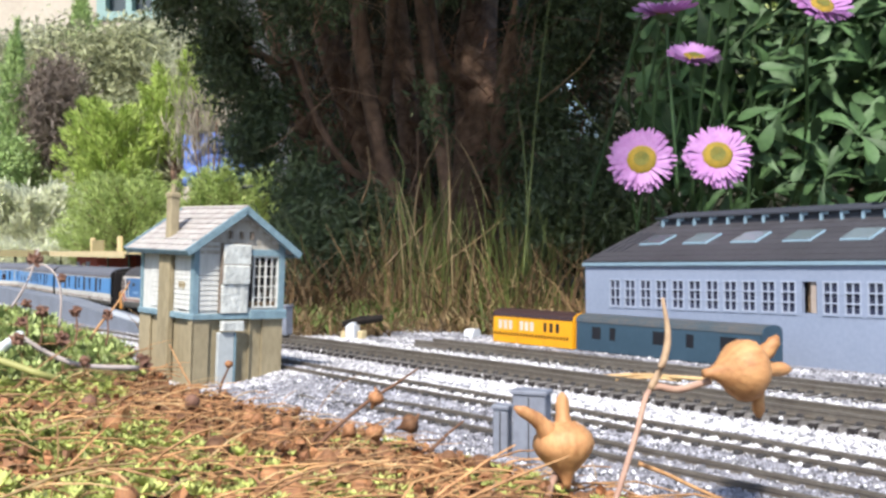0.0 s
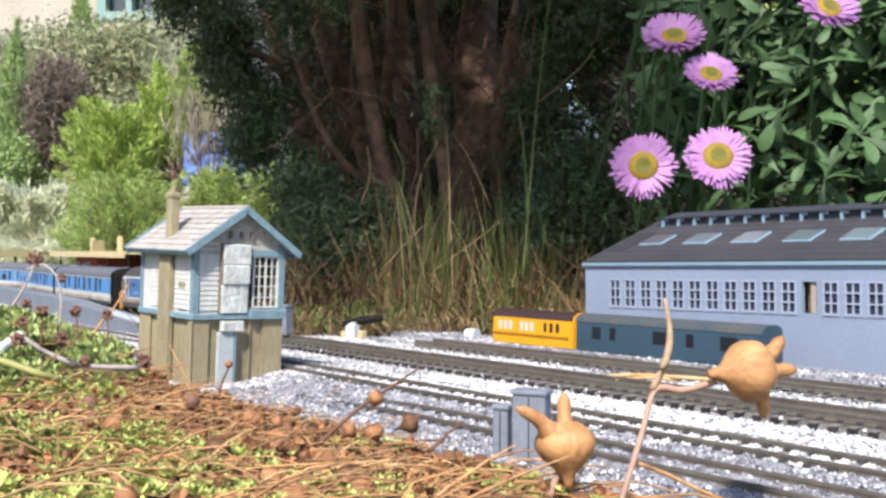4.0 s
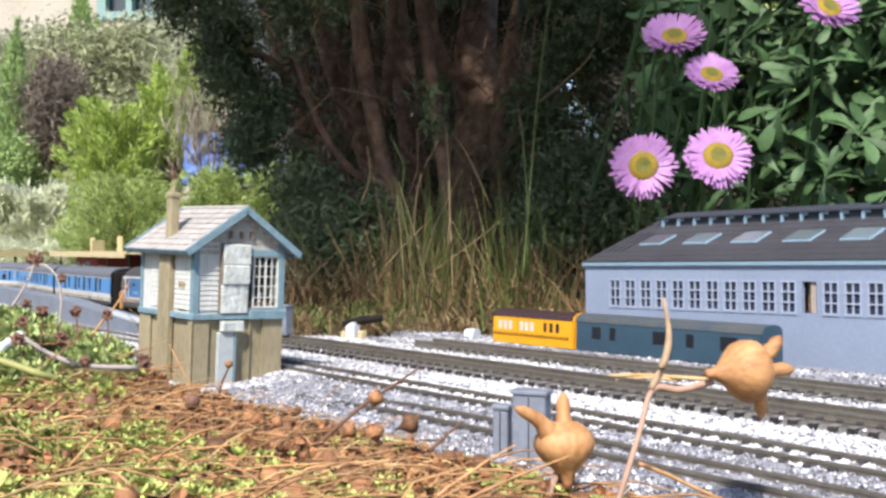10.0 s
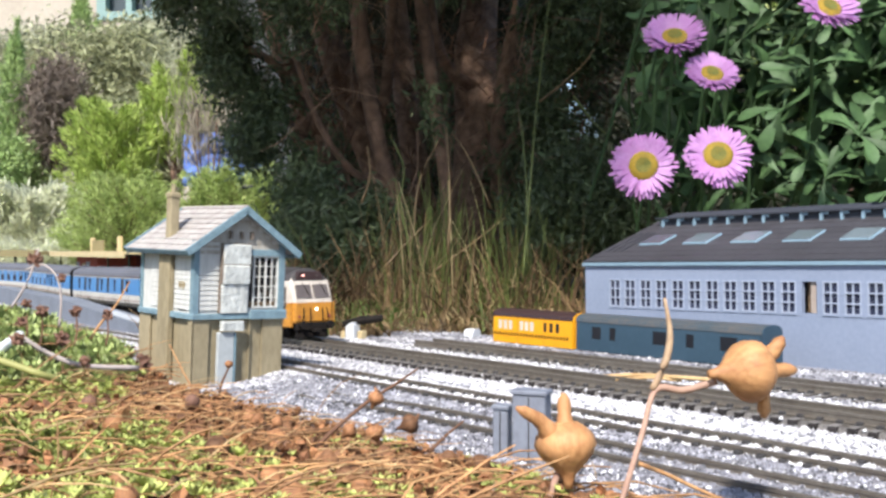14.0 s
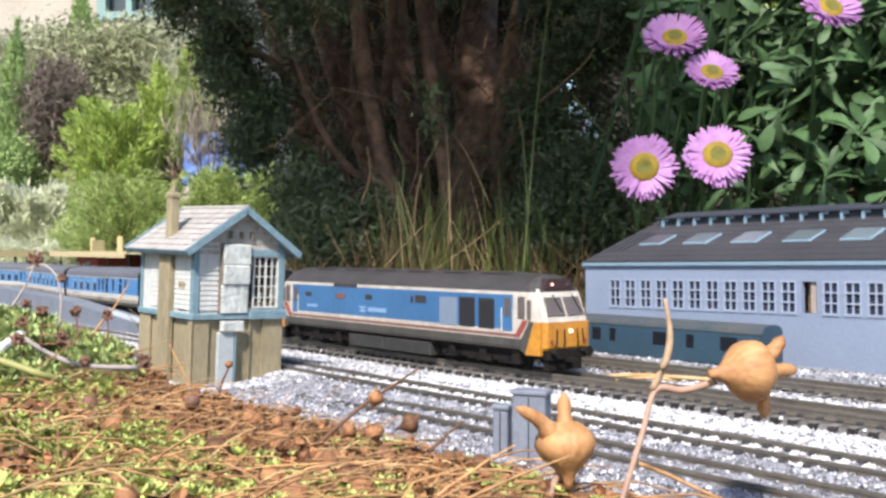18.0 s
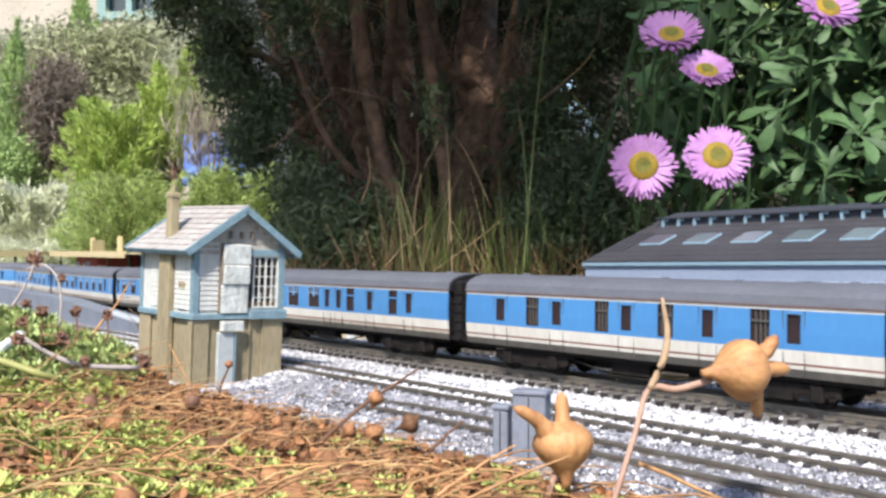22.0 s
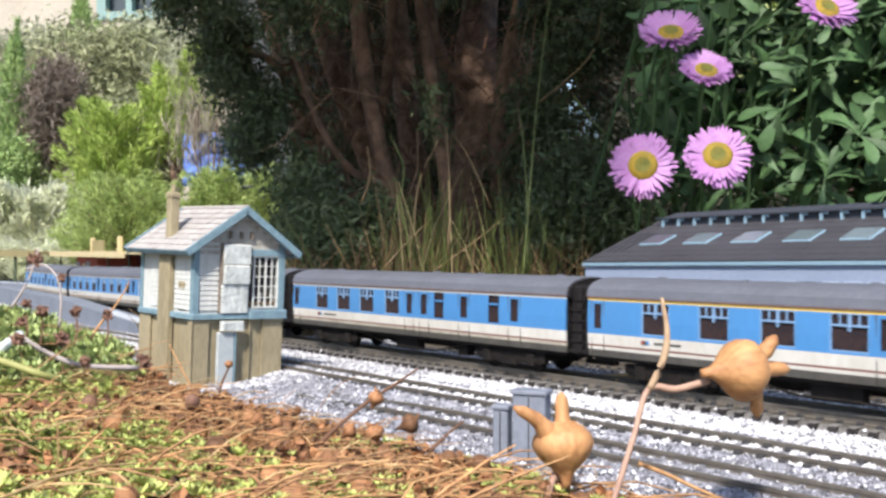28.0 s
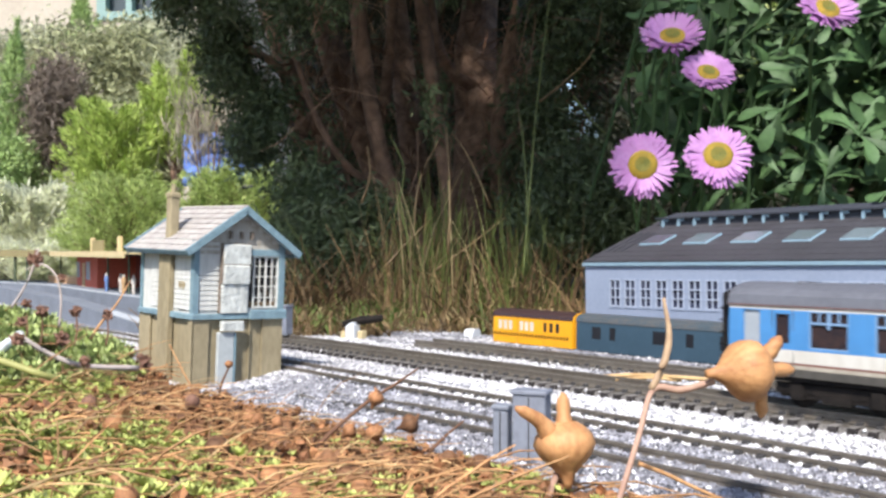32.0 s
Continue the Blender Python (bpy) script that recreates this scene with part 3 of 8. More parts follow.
        part("buffer_beam", Solid().chamfered(*sorted((e * (L / 2 - 0.006), e * (L / 2 - 0.0005))), -0.0138, 0.0138, 0.0072, 0.0122, 0.0006), BLACK, t)
        part("snow_plough", Solid().chamfered(*sorted((e * (L / 2 - 0.006), e * (L / 2 - 0.002))), -0.0125, 0.0125, 0.0014, 0.0074, 0.0008), BLACK, t)
        for y0 in (-0.0108, 0.0108):
            part("buffer", Solid().disc((e * (L / 2 + 0.0015), y0, 0.0108), (1, 0, 0), 0.0014, 0.005, 8).disc((e * (L / 2 + 0.0042), y0, 0.0108), (1, 0, 0), 0.0028, 0.0008, 12), BLACK, t)
        part("coupling_hook", Solid().box(*sorted((e * (L / 2 - 0.002), e * (L / 2 + 0.006))), -0.0022, 0.0022, 0.006, 0.0078), BLACK, t)
        bogie(t, e * (L / 2 - 0.049), (-0.026, 0.0, 0.026), 0.072, 0.0028)
    part("underframe", Solid().box(-L / 2 + 0.008, L / 2 - 0.008, -0.0160, 0.0160, 0.0100, 0.0119), BLACK, t)
    for x0, x1 in ((-0.044, -0.006), (-0.005, 0.040)):
        part("fuel_tank", Solid().chamfered(x0, x1, -0.0164, 0.0164, 0.0026, 0.0101, 0.0008), paint_tank(), t)
    for k in range(6):
        part("roof_hatch", Solid().chamfered(-0.011, 0.011, -0.0075, 0.0075, 0, 0.0009, 0.0004), LOCO_ROOF, t, at=pose(-0.085 + 0.034 * k, 0, 0.0499))
    return t


def paint_panel():
    return bpy.data.materials.get("panel_grey") or paint("panel_grey", (0.18, 0.225, 0.3), (0.13, 0.165, 0.23), rough=0.5, bump=0.02)


def paint_tank():
    return bpy.data.materials.get("tank_grey") or paint("tank_grey", (0.036, 0.034, 0.034), (0.018, 0.017, 0.017), rough=0.75, spots=90, amount=0.9, bump=0.1)


def glow(name, colour, strength):
    """A lit lamp lens."""
    m = bpy.data.materials.new(name)
    m.use_nodes = True
    m.node_tree.nodes["Principled BSDF"].inputs["Emission Color"].default_value = (*colour, 1)
    m.node_tree.nodes["Principled BSDF"].inputs["Emission Strength"].default_value = strength
    return m


LAMP = glow("lamp_lit", (1.0, 0.9, 0.75), 2.5)
LAMP_AMBER = glow("lamp_lit_amber", (1.0, 0.16, 0.05), 1.2)

# each vehicle: the object, how far its middle lies behind the train's nose, half its bogie distance
loco = locomotive()
TRAIN = [(loco, 0.133, 0.075)]
BLUE_COACH = "blue and white coach with grey roof, "
van = coach("van", BLUE_COACH + "barred luggage windows")
brake = coach("brake", BLUE_COACH + "half brake van")
seated = coach("open", BLUE_COACH + "wide seating windows")
first = coach("first", BLUE_COACH + "yellow first class stripe")
seconds = [copy_thing(seated, Matrix()) for _ in range(4)]
brake_2 = copy_thing(brake, Matrix())
last_coach = seconds[3]
TRAIN += [(van, 0.294 + 0.11625, 0.07)]
for k, ob in enumerate((brake, seated, seconds[0], first, brake_2, seconds[1], seconds[2], last_coach)):
    TRAIN.append((ob, 0.542 + 0.2725 * k + 0.129, 0.084))

# ---- ground ----
def smooth(a, b, x):
    t = min(max((x - a) / (b - a), 0.0), 1.0)
    return t * t * (3 - 2 * t)


def bank(x, y):
    """Height of the ground: flat under the railway, a planted bank before it, rising garden behind."""
    c = x + 0.8137 * y
    n = noise.noise((x * 14, y * 14, 0)) * 0.5 + noise.noise((x * 40, y * 40, 3)) * 0.25
    near = smooth(0.262, 0.04, c)
    z = -0.006 + smooth(0.262, 0.235, c) * 0.007 + near * (0.022 + 0.008 * n)
    z += 0.021 * math.exp(-((x + 0.195) / 0.047) ** 2 - ((y - 0.43) / 0.09) ** 2)
    back = smooth(0.66, 1.1, c) * smooth(-0.75, -0.35, x)
    z += back * (0.05 + 0.02 * n) * 0.5
    far = smooth(2.0, 14.0, y)
    z += far * 0.8
    return z


def ground():
    xs = sorted(set([round(v, 4) for v in np.concatenate((np.linspace(-60, -2, 14), np.linspace(-1.9, -0.42, 30), np.linspace(-0.4, 0.4, 90), np.linspace(0.42, 1.9, 26), np.linspace(2, 60, 14)))]))
    ys = sorted(set([round(v, 4) for v in np.concatenate((np.linspace(-60, -1, 10), np.linspace(-0.9, 0.0, 14), np.linspace(0.02, 0.6, 70), np.linspace(0.62, 2.0, 40), np.linspace(2.2, 8, 14), np.linspace(9, 120, 12)))]))
    v = [(x, y, bank(x, y)) for y in ys for x in xs]
    n = len(xs)
    f = [(j * n + i, j * n + i + 1, (j + 1) * n + i + 1, (j + 1) * n + i) for j in range(len(ys) - 1) for i in range(n - 1)]
    s = Solid().add(v, f)
    for k, q in enumerate(f):
        x, y = (v[q[0]][0] + v[q[2]][0]) / 2, (v[q[0]][1] + v[q[2]][1]) / 2
        s.s[k] = 1 if x + 0.8137 * y < 0.285 and ((x + 0.1) / 0.5) ** 2 + ((y - 0.3) / 0.5) ** 2 < 1 + 0.5 * noise.noise((x * 7, y * 7, 8)) else 0
    tagged(part("ground", s, [SOIL, MOSS], smooth=True), "brown garden soil with a mossy bank", "ground", kind="structure")


ground()


def bed_height(u, d):
    """Top of the ballast at u along and d beside the running line."""
    z = 0.0044 if -0.132 < d < -0.09 else 0.0012 if d < 0.0145 else 0.0020 if d > 0.063 else -0.0008 + 0.0024 * smooth(0.036, 0.063, d)
    return z - 0.0034 * smooth(0.100, 0.116, d) * smooth(0.10, 0.03, u)


def ballast_bed():
    s = Solid()
    us = np.linspace(-1.4, 1.2, 80)
    sides = [(-0.136, -0.012), (-0.131, 0.0044), (-0.094, 0.0044), (-0.086, 0.0012), (-0.05, 0.0012), (-0.0185, 0.0012), (-0.0145, 0.0012), (0.0, 0.0012), (0.0132, 0.0008), (0.0142, -0.0009), (0.034, -0.0009), (0.060, 0.0010), (0.066, 0.0022),
             (0.098, 0.0023), (0.104, 0.0023), (0.108, 0.0023), (0.112, 0.0023), (0.116, 0.0023), (0.14, 0.0023), (0.163, 0.0005), (0.178, -0.012)]
    v = []
    for u in us:
        for d, z in sides:
            w = d * (1 if u > -0.4 else 1 - 0.35 * smooth(-0.4, -0.7, u))
            v.append(on_line(u, w, z - 0.0034 * smooth(0.100, 0.116, d) * smooth(0.10, 0.03, u) + 0.0004 * noise.noise((u * 60, d * 60, 1))))
    n = len(sides)
    s.add(v, [(i * n + j, (i + 1) * n + j, (i + 1) * n + j + 1, i * n + j + 1) for i in range(len(us) - 1) for j in range(n - 1)])
    bed = tagged(part("ballast_bed", s, BALLAST), "bed of pale grey stone ballast under the tracks", "ballast", kind="structure")
    return bed


bed = ballast_bed()

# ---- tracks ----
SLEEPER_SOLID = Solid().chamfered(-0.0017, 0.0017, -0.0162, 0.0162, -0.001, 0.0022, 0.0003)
SLEEPER_SOLID.s[:8] = [1] * 8   # darker sides and ends
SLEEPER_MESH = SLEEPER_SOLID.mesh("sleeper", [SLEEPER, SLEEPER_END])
CHAIR_SOLID = Solid()
for yy in (-0.0083, 0.0083):
    CHAIR_SOLID.chamfered(-0.0014, 0.0014, yy - 0.0024, yy + 0.0024, 0.0021, 0.0036, 0.0004)
CHAIR_MESH = CHAIR_SOLID.mesh("chairs", [CHAIR])


def rail_along(points_of, u0, u1, step=0.02):
    """A flat-bottomed rail, drawn out along points_of(u, across, z)."""
    sec = [(-0.0011, 0.0022), (0.0011, 0.0022), (0.0011, 0.0027), (0.0004, 0.0030), (0.0004, 0.0047), (0.0007, 0.0050), (0.0007, 0.0060), (-0.0007, 0.0060), (-0.0007, 0.0050), (-0.0004, 0.0047), (-0.0004, 0.0030), (-0.0011, 0.0027)]
    us = np.arange(u0, u1 + 1e-6, step)
    n = len(sec)
    s = Solid()
    s.add([points_of(u, a, z) for u in us for a, z in sec], [(i * n + j, (i + 1) * n + j, (i + 1) * n + (j + 1) % n, i * n + (j + 1) % n) for i in range(len(us) - 1) for j in range(n)])
    return s


SLEEPER_ROWS = []


def track(side_of, u0, u1, label, near=(-0.3, 0.35), buried=-9, low=0.0):
    t = thing("track", label, "railway track", kind="structure")
    SLEEPER_ROWS.append((side_of, u0, buried))
    for g in (-0.00825, 0.00825):
        part("rail", rail_along(lambda u, a, z: on_line(u, side_of(u) + g + a, z - low - (0.0035 * smooth(u0 + 0.09, u0, u) if low > 0.00135 else 0)), u0, u1), NICKEL, t)
    rest = Solid()
    u = u0
    rng = random.Random(len(label))
    while u < u1:
        m = beside(u, side_of(u), 0.0, rng.uniform(-0.02, 0.02)) @ Matrix.Translation((0, 0, -0.0004 * rng.random()))
        if u < buried:
            u += 0.0082
            continue
        if near[0] < u < near[1]:
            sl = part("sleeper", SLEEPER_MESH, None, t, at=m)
            part("rail_chair", CHAIR_MESH, None, sl)
        else:
            rest.box(-0.0017, 0.0017, -0.0162, 0.0162, -0.001, 0.0022, 0, m)
        u += 0.0082
    tagged(part("far_sleepers", rest, SLEEPER, t), kind="stuff")
    return t


track(lambda u: 0.0, -1.6, 1.3, "model railway track with dull steel rails on grey sleepers", (-0.25, 0.32))
track(lambda u: 0.0815, -0.45, 1.2, "model railway track with dull steel rails in pale ballast", (-0.20, 0.30), 0.012, 0.0013)
track(lambda u: 0.0815 + 0.042 * smooth(-0.14, 0.10, u), 0.05, 1.1, "model railway track leaving by a turnout in pale ballast", (-0.05, 0.24), 0.085, 0.0014)
track(lambda u: -0.064, -0.10, 1.2, "model railway siding with dull rails before the shed", (-0.06, 0.30))

# grimy fill between the rails of the running line
fill = Solid()
us = np.linspace(-0.45, 0.9, 60)
section = ((-0.0160, 0.0010), (-0.0150, 0.0018), (-0.0072, 0.0026), (0.0072, 0.0026), (0.0092, 0.0019), (0.0116, 0.0016), (0.0122, 0.0003))
v = [on_line(u, d, z) for u in us for d, z in section]
fill.add(v, [(i * 7 + j, (i + 1) * 7 + j, (i + 1) * 7 + j + 1, i * 7 + j + 1) for i in range(59) for j in range(6)])
tagged(part("track_fill", fill, GRIME), "grey-brown grimy ballast between the running rails", "ballast", kind="structure")


# grimy foam underlay showing between the sleeper ends
UNDERLAY = paint("underlay_grey", (0.20, 0.19, 0.185), (0.06, 0.055, 0.055), rough=0.95, grain=600, spots=120, amount=0.9, bump=0.5, spec=0.1)
foam = Solid()
us = np.linspace(-0.24, 0.62, 90)
section = ((0.0110, 0.0004), (0.0112, 0.0014), (0.0136, 0.0012), (0.0146, -0.0007), (0.0182, -0.0018))
v = [on_line(u, d + 0.0007 * noise.noise((u * 70, d * 9, 4)), z + 0.0003 * noise.noise((u * 90, d * 50, 2))) for u in us for d, z in section]
foam.add(v, [(i * 5 + j, (i + 1) * 5 + j, (i + 1) * 5 + j + 1, i * 5 + j + 1) for i in range(89) for j in range(4)])
tagged(part("track_underlay", foam, UNDERLAY), "grey grimy foam underlay beneath the running line", "underlay", kind="structure")


# ---- goods shed ----
PALE_BOARD = paint("pale_pink_board", (0.36, 0.3, 0.26), (0.26, 0.2, 0.17), rough=0.8)
BUFF_BOARD = paint("buff_board", (0.2, 0.135, 0.08), (0.12, 0.08, 0.05), rough=0.8)


def engine_shed():
    t = thing("engine_shed", "pale blue railway shed with slate roof, skylights and many-paned windows", "shed", beside(-0.0312, -0.1573, -0.0055) @ pose(0, 0, 0, 0, -0.8, 0))
    L, W = 0.46, 0.169
    eave, ridge = 0.0655, 0.0955
    holes, wins = [], []
    for k in range(30):
        x = 0.0277 + 0.0133 * k
        h = (x - 0.0046, x + 0.0046, 0.0352, 0.0535)
        holes.append(h)
        wins.append((h, k == 11))
    body = Solid()
    body.wall([0, L], [0, 0.02, eave], holes, 0.003, lambda u, d, z: (u, d, z))
    body.wall([0, L], [0, eave], [], 0.003, lambda u, d, z: (u, W - d, z))
    for x0, x1 in ((0, 0.003), (L - 0.003, L)):
        body.add([(x0, 0.003, 0), (x0, W - 0.003, 0), (x0, W - 0.003, eave), (x0, W / 2, ridge - 0.003), (x0, 0.003, eave), (x1, 0.003, 0), (x1, W - 0.003, 0), (x1, W - 0.003, eave), (x1, W / 2, ridge - 0.003), (x1, 0.003, eave)],
                 [(4, 3, 2, 1, 0), (5, 6, 7, 8, 9)] + [(i, (i + 1) % 5, 5 + (i + 1) % 5, 5 + i) for i in range(5)])
    part("wall", body, SHED_WALL, t)
    # Near-black panel behind the windows stands for the shade in the shed.
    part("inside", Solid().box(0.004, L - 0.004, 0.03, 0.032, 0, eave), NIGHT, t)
    # windows: two lights of three rows
    fr = Solid()
    w, h = 0.0092, 0.0183
    for x0, x1, z0, z1 in ((-w / 2 - 0.0003, -w / 2 + 0.0005, -0.0003, h + 0.0003), (w / 2 - 0.0005, w / 2 + 0.0003, -0.0003, h + 0.0003), (-0.00035, 0.00035, 0, h),
                           (-w / 2, w / 2, -0.0003, 0.0005), (-w / 2, w / 2, h - 0.0005, h + 0.0003), (-w / 2, w / 2, h / 3 - 0.0004, h / 3 + 0.0004), (-w / 2, w / 2, 2 * h / 3 - 0.0004, 2 * h / 3 + 0.0004)):
        fr.box(x0, x1, -0.0005, 0.0007, z0, z1)
    frame_mesh = fr.mesh("window_frame", [SHED_FRAME])
    sill_mesh = Solid().chamfered(-0.0054, 0.0054, -0.0006, 0.0, -0.0012, -0.0004, 0.0002).mesh("window_sill", [SHED_WALL])
    pane_mesh = Solid().box(-w / 2, w / 2, 0.0009, 0.0012, 0, h).mesh("pane", [SHED_PANE])
    board_mesh = Solid().box(-w / 2 + 0.0002, w / 2 - 0.0002, 0.0062, 0.0066, 0.0002, h - 0.0002).mesh("boarded_window", [BUFF_BOARD])
    # Pale panel, added to stand for the opening's lit right reveal.
    reveal_board = Solid().box(w / 2 - 0.0046, w / 2 - 0.0002, 0.0016, 0.0021, 0.0002, h - 0.0002).mesh("casement", [PALE_BOARD])
    for hh, blind in wins:
        m = pose((hh[0] + hh[1]) / 2, 0, hh[2])
        if blind:
            opening = part("boarded_window", board_mesh, None, t, "deep buff opening with a pale lit right reveal", at=m)
            part("casement", reveal_board, None, opening)
            continue
        wn = part("window", frame_mesh, None, t, at=m)
        part("pane", pane_mesh, None, wn)
        part("window_sill", sill_mesh, None, wn)
    # roof: two slopes with courses, skylights, gutter and a louvred ridge vent
    run, rise = W / 2, ridge - eave
    slope = math.atan2(rise, run)
    over = 0.0012
    Ls = math.hypot(run, rise) + over

    def start_of(s):
        m = Matrix.Translation((0, 0, eave)) @ Matrix.Rotation(slope, 4, "X") @ Matrix.Translation((0, -over, 0))
        return m if s > 0 else Matrix.Translation((L, W, 0)) @ Matrix.Rotation(math.pi, 4, "Z") @ m
    for s in (1, -1):
        rf = part("roof", Solid().box(0.0, L + 0.003, 0.001, Ls, -0.001, 0.0), SHED_ROOF, t, at=start_of(s))
        courses = 9
        for k in range(courses):
            a, b = Ls * k / courses, Ls * (k + 1) / courses
            r = Solid().add([(-0.0008, a, 0), (L + 0.004, a, 0), (L + 0.004, a, 0.00135), (-0.0008, a, 0.00135), (-0.0008, b, 0), (L + 0.004, b, 0), (L + 0.004, b, 0.0012), (-0.0008, b, 0.0012)],
                  [(0, 1, 2, 3), (3, 2, 6, 7), (4, 7, 6, 5), (0, 4, 5, 1), (0, 3, 7, 4), (1, 5, 6, 2)])
            part("slate_course", r, SHED_ROOF, rf)
        if s > 0:
            for k in range(11):
                x = 0.034 + 0.038 * k
                sk = part("skylight", Solid().chamfered(-0.0098, 0.0098, 0, 0.020, 0.001, 0.0024, 0.0005), SHED_TRIM, rf, at=pose(x, 0.033, 0))
                part("pane", Solid().box(-0.0089, 0.0089, 0.0009, 0.0191, 0.0024, 0.0027), SKYLIGHT, sk)
            for k in range(3):
                part("ladder_rail", Solid().box(0.006 + 0.006 * k, 0.0066 + 0.006 * k, 0.020, Ls - 0.03, 0.0014, 0.0019), SHED_VENT, rf)
    g = Solid().box(-0.001, L + 0.006, -over - 0.0010, -over + 0.0010, eave - 0.0024, eave - 0.0002)
    part("gutter", g, [SHED_TRIM, SHED_VENT], t)
    v = Solid()
    v.add([(0.01, W / 2 - 0.013, ridge - 0.003), (L, W / 2 - 0.013, ridge - 0.003), (L, W / 2 - 0.013, ridge + 0.0022), (0.01, W / 2 - 0.013, ridge + 0.0022), (0.016, W / 2, ridge + 0.0068), (L, W / 2, ridge + 0.0068),
           (0.01, W / 2 + 0.013, ridge - 0.003), (L, W / 2 + 0.013, ridge - 0.003), (L, W / 2 + 0.013, ridge + 0.0022), (0.01, W / 2 + 0.013, ridge + 0.0022)],
          [(0, 1, 2, 3), (3, 2, 5, 4), (9, 4, 5, 8), (6, 9, 8, 7), (0, 3, 4, 9, 6), (1, 7, 8, 5, 2)])
    vent = part("ridge_vent", v, SHED_VENT, t)
    for k in range(32):
        x = 0.014 + 0.0142 * k
        part("vent_bracket", Solid().box(x - 0.0009, x + 0.0009, W / 2 - 0.0150, W / 2 - 0.0132, ridge - 0.0070, ridge + 0.0018).box(x - 0.0009, x + 0.0045, W / 2 - 0.0145, W / 2 - 0.0132, ridge - 0.0002, ridge + 0.0018), SHED_TRIM, vent)
    part("vent_gutter", Solid().box(0.008, L, W / 2 - 0.0160, W / 2 - 0.0132, ridge + 0.0018, ridge + 0.0030), SHED_VENT, vent)
    return t


engine_shed()


# ---- two small-scale coach bodies standing before the shed ----
def small_coach(name, label, length, at, side_paint, roof_paint, windows, white_first, stripes, sill=0.0098):
    t = thing(name, label, "railway coach", at)
    hw, top, z0 = 0.0095, 0.0186, 0.0006
    holes = [(a, b, sill, 0.0160) for a, b in windows]
    s = Solid()
    for sd in (-1, 1):
        s.wall([0, length], [z0, 0.006, top], holes, 0.0005, lambda u, d, z, sd=sd: (u, sd * (hw - d - 0.0004 * max(0, (z - 0.012) / 0.008)), z))
    for x0, x1 in ((0, 0.0006), (length - 0.0006, length)):
        s.box(x0, x1, -hw + 0.0006, hw - 0.0006, z0, top)
    part("body", s, side_paint, t)
    n = 8
    ol = [(-hw, top - 0.0002)] + [(-hw * math.cos(math.pi * k / n), top + 0.0004 + 0.0046 * math.sin(math.pi * k / n) ** 0.8) for k in range(n + 1)] + [(hw, top - 0.0002)]
    part("roof", Solid().prism(ol, -0.0005, length + 0.0005), roof_paint, t)
    for k, (a, b) in enumerate(windows):
        for sd in (-1, 1):
            y0, y1 = sorted((sd * (hw - 0.0004), sd * (hw - 0.0009)))
            part("pane", Solid().box(a, b, y0, y1, sill, 0.0160), WHITE if k < white_first else NIGHT, t)
    part("underframe", Solid().box(0.003, length - 0.003, -0.0075, 0.0075, 0, 0.0012), BLACK, t)
    if stripes:
        for sd in (-1, 1):
            y0, y1 = sorted((sd * hw, sd * (hw + 0.0002)))
            band = Solid()
            k = 0.001
            while k < length - 0.002:
                band.box(k, k + 0.0015, y0, y1, 0.0056, 0.0076)
                k += 0.0029
            part("chevron_band", band, BLACK, t, "black warning stripe of slanting bars")
        for k in (0.0245, 0.0495):
            part("door_line", Solid().box(k, k + 0.0003, -hw - 0.00015, -hw, 0.0006, 0.018), paint_rust(), t)
    part("end_rim", Solid().prism([(-hw, z0), (-hw, top)] + ol[1:-1] + [(hw, top), (hw, z0)], length + 0.0006, length + 0.0012), side_paint, t)
    return t


def paint_rust():
    return bpy.data.materials.get("door_line_brown") or paint("door_line_brown", (0.35, 0.17, 0.02), rough=0.6)


small_coach("yellow_coach", "bright yellow works coach with dark maroon roof and black chevron band", 0.0755, beside(-0.0642, -0.1072, 0.0046), DEPT_YELLOW, MAROON,
            [(0.0050, 0.0088), (0.0102, 0.0140), (0.0152, 0.0190), (0.0262, 0.0298), (0.0312, 0.0348), (0.0362, 0.0400), (0.0490, 0.0522), (0.0546, 0.0580), (0.0604, 0.0638)], 6, True)
small_coach("dark_blue_coach", "plain dark blue model van with grey-blue roof and dark windows", 0.1340, beside(0.0151, -0.1072, 0.0046), DEPT_BLUE, DEPT_ROOF,
            [(0.0130, 0.0205), (0.0275, 0.0325), (0.0610, 0.0710), (0.0850, 0.0905), (0.1080, 0.1190)], 0, False, 0.0082)


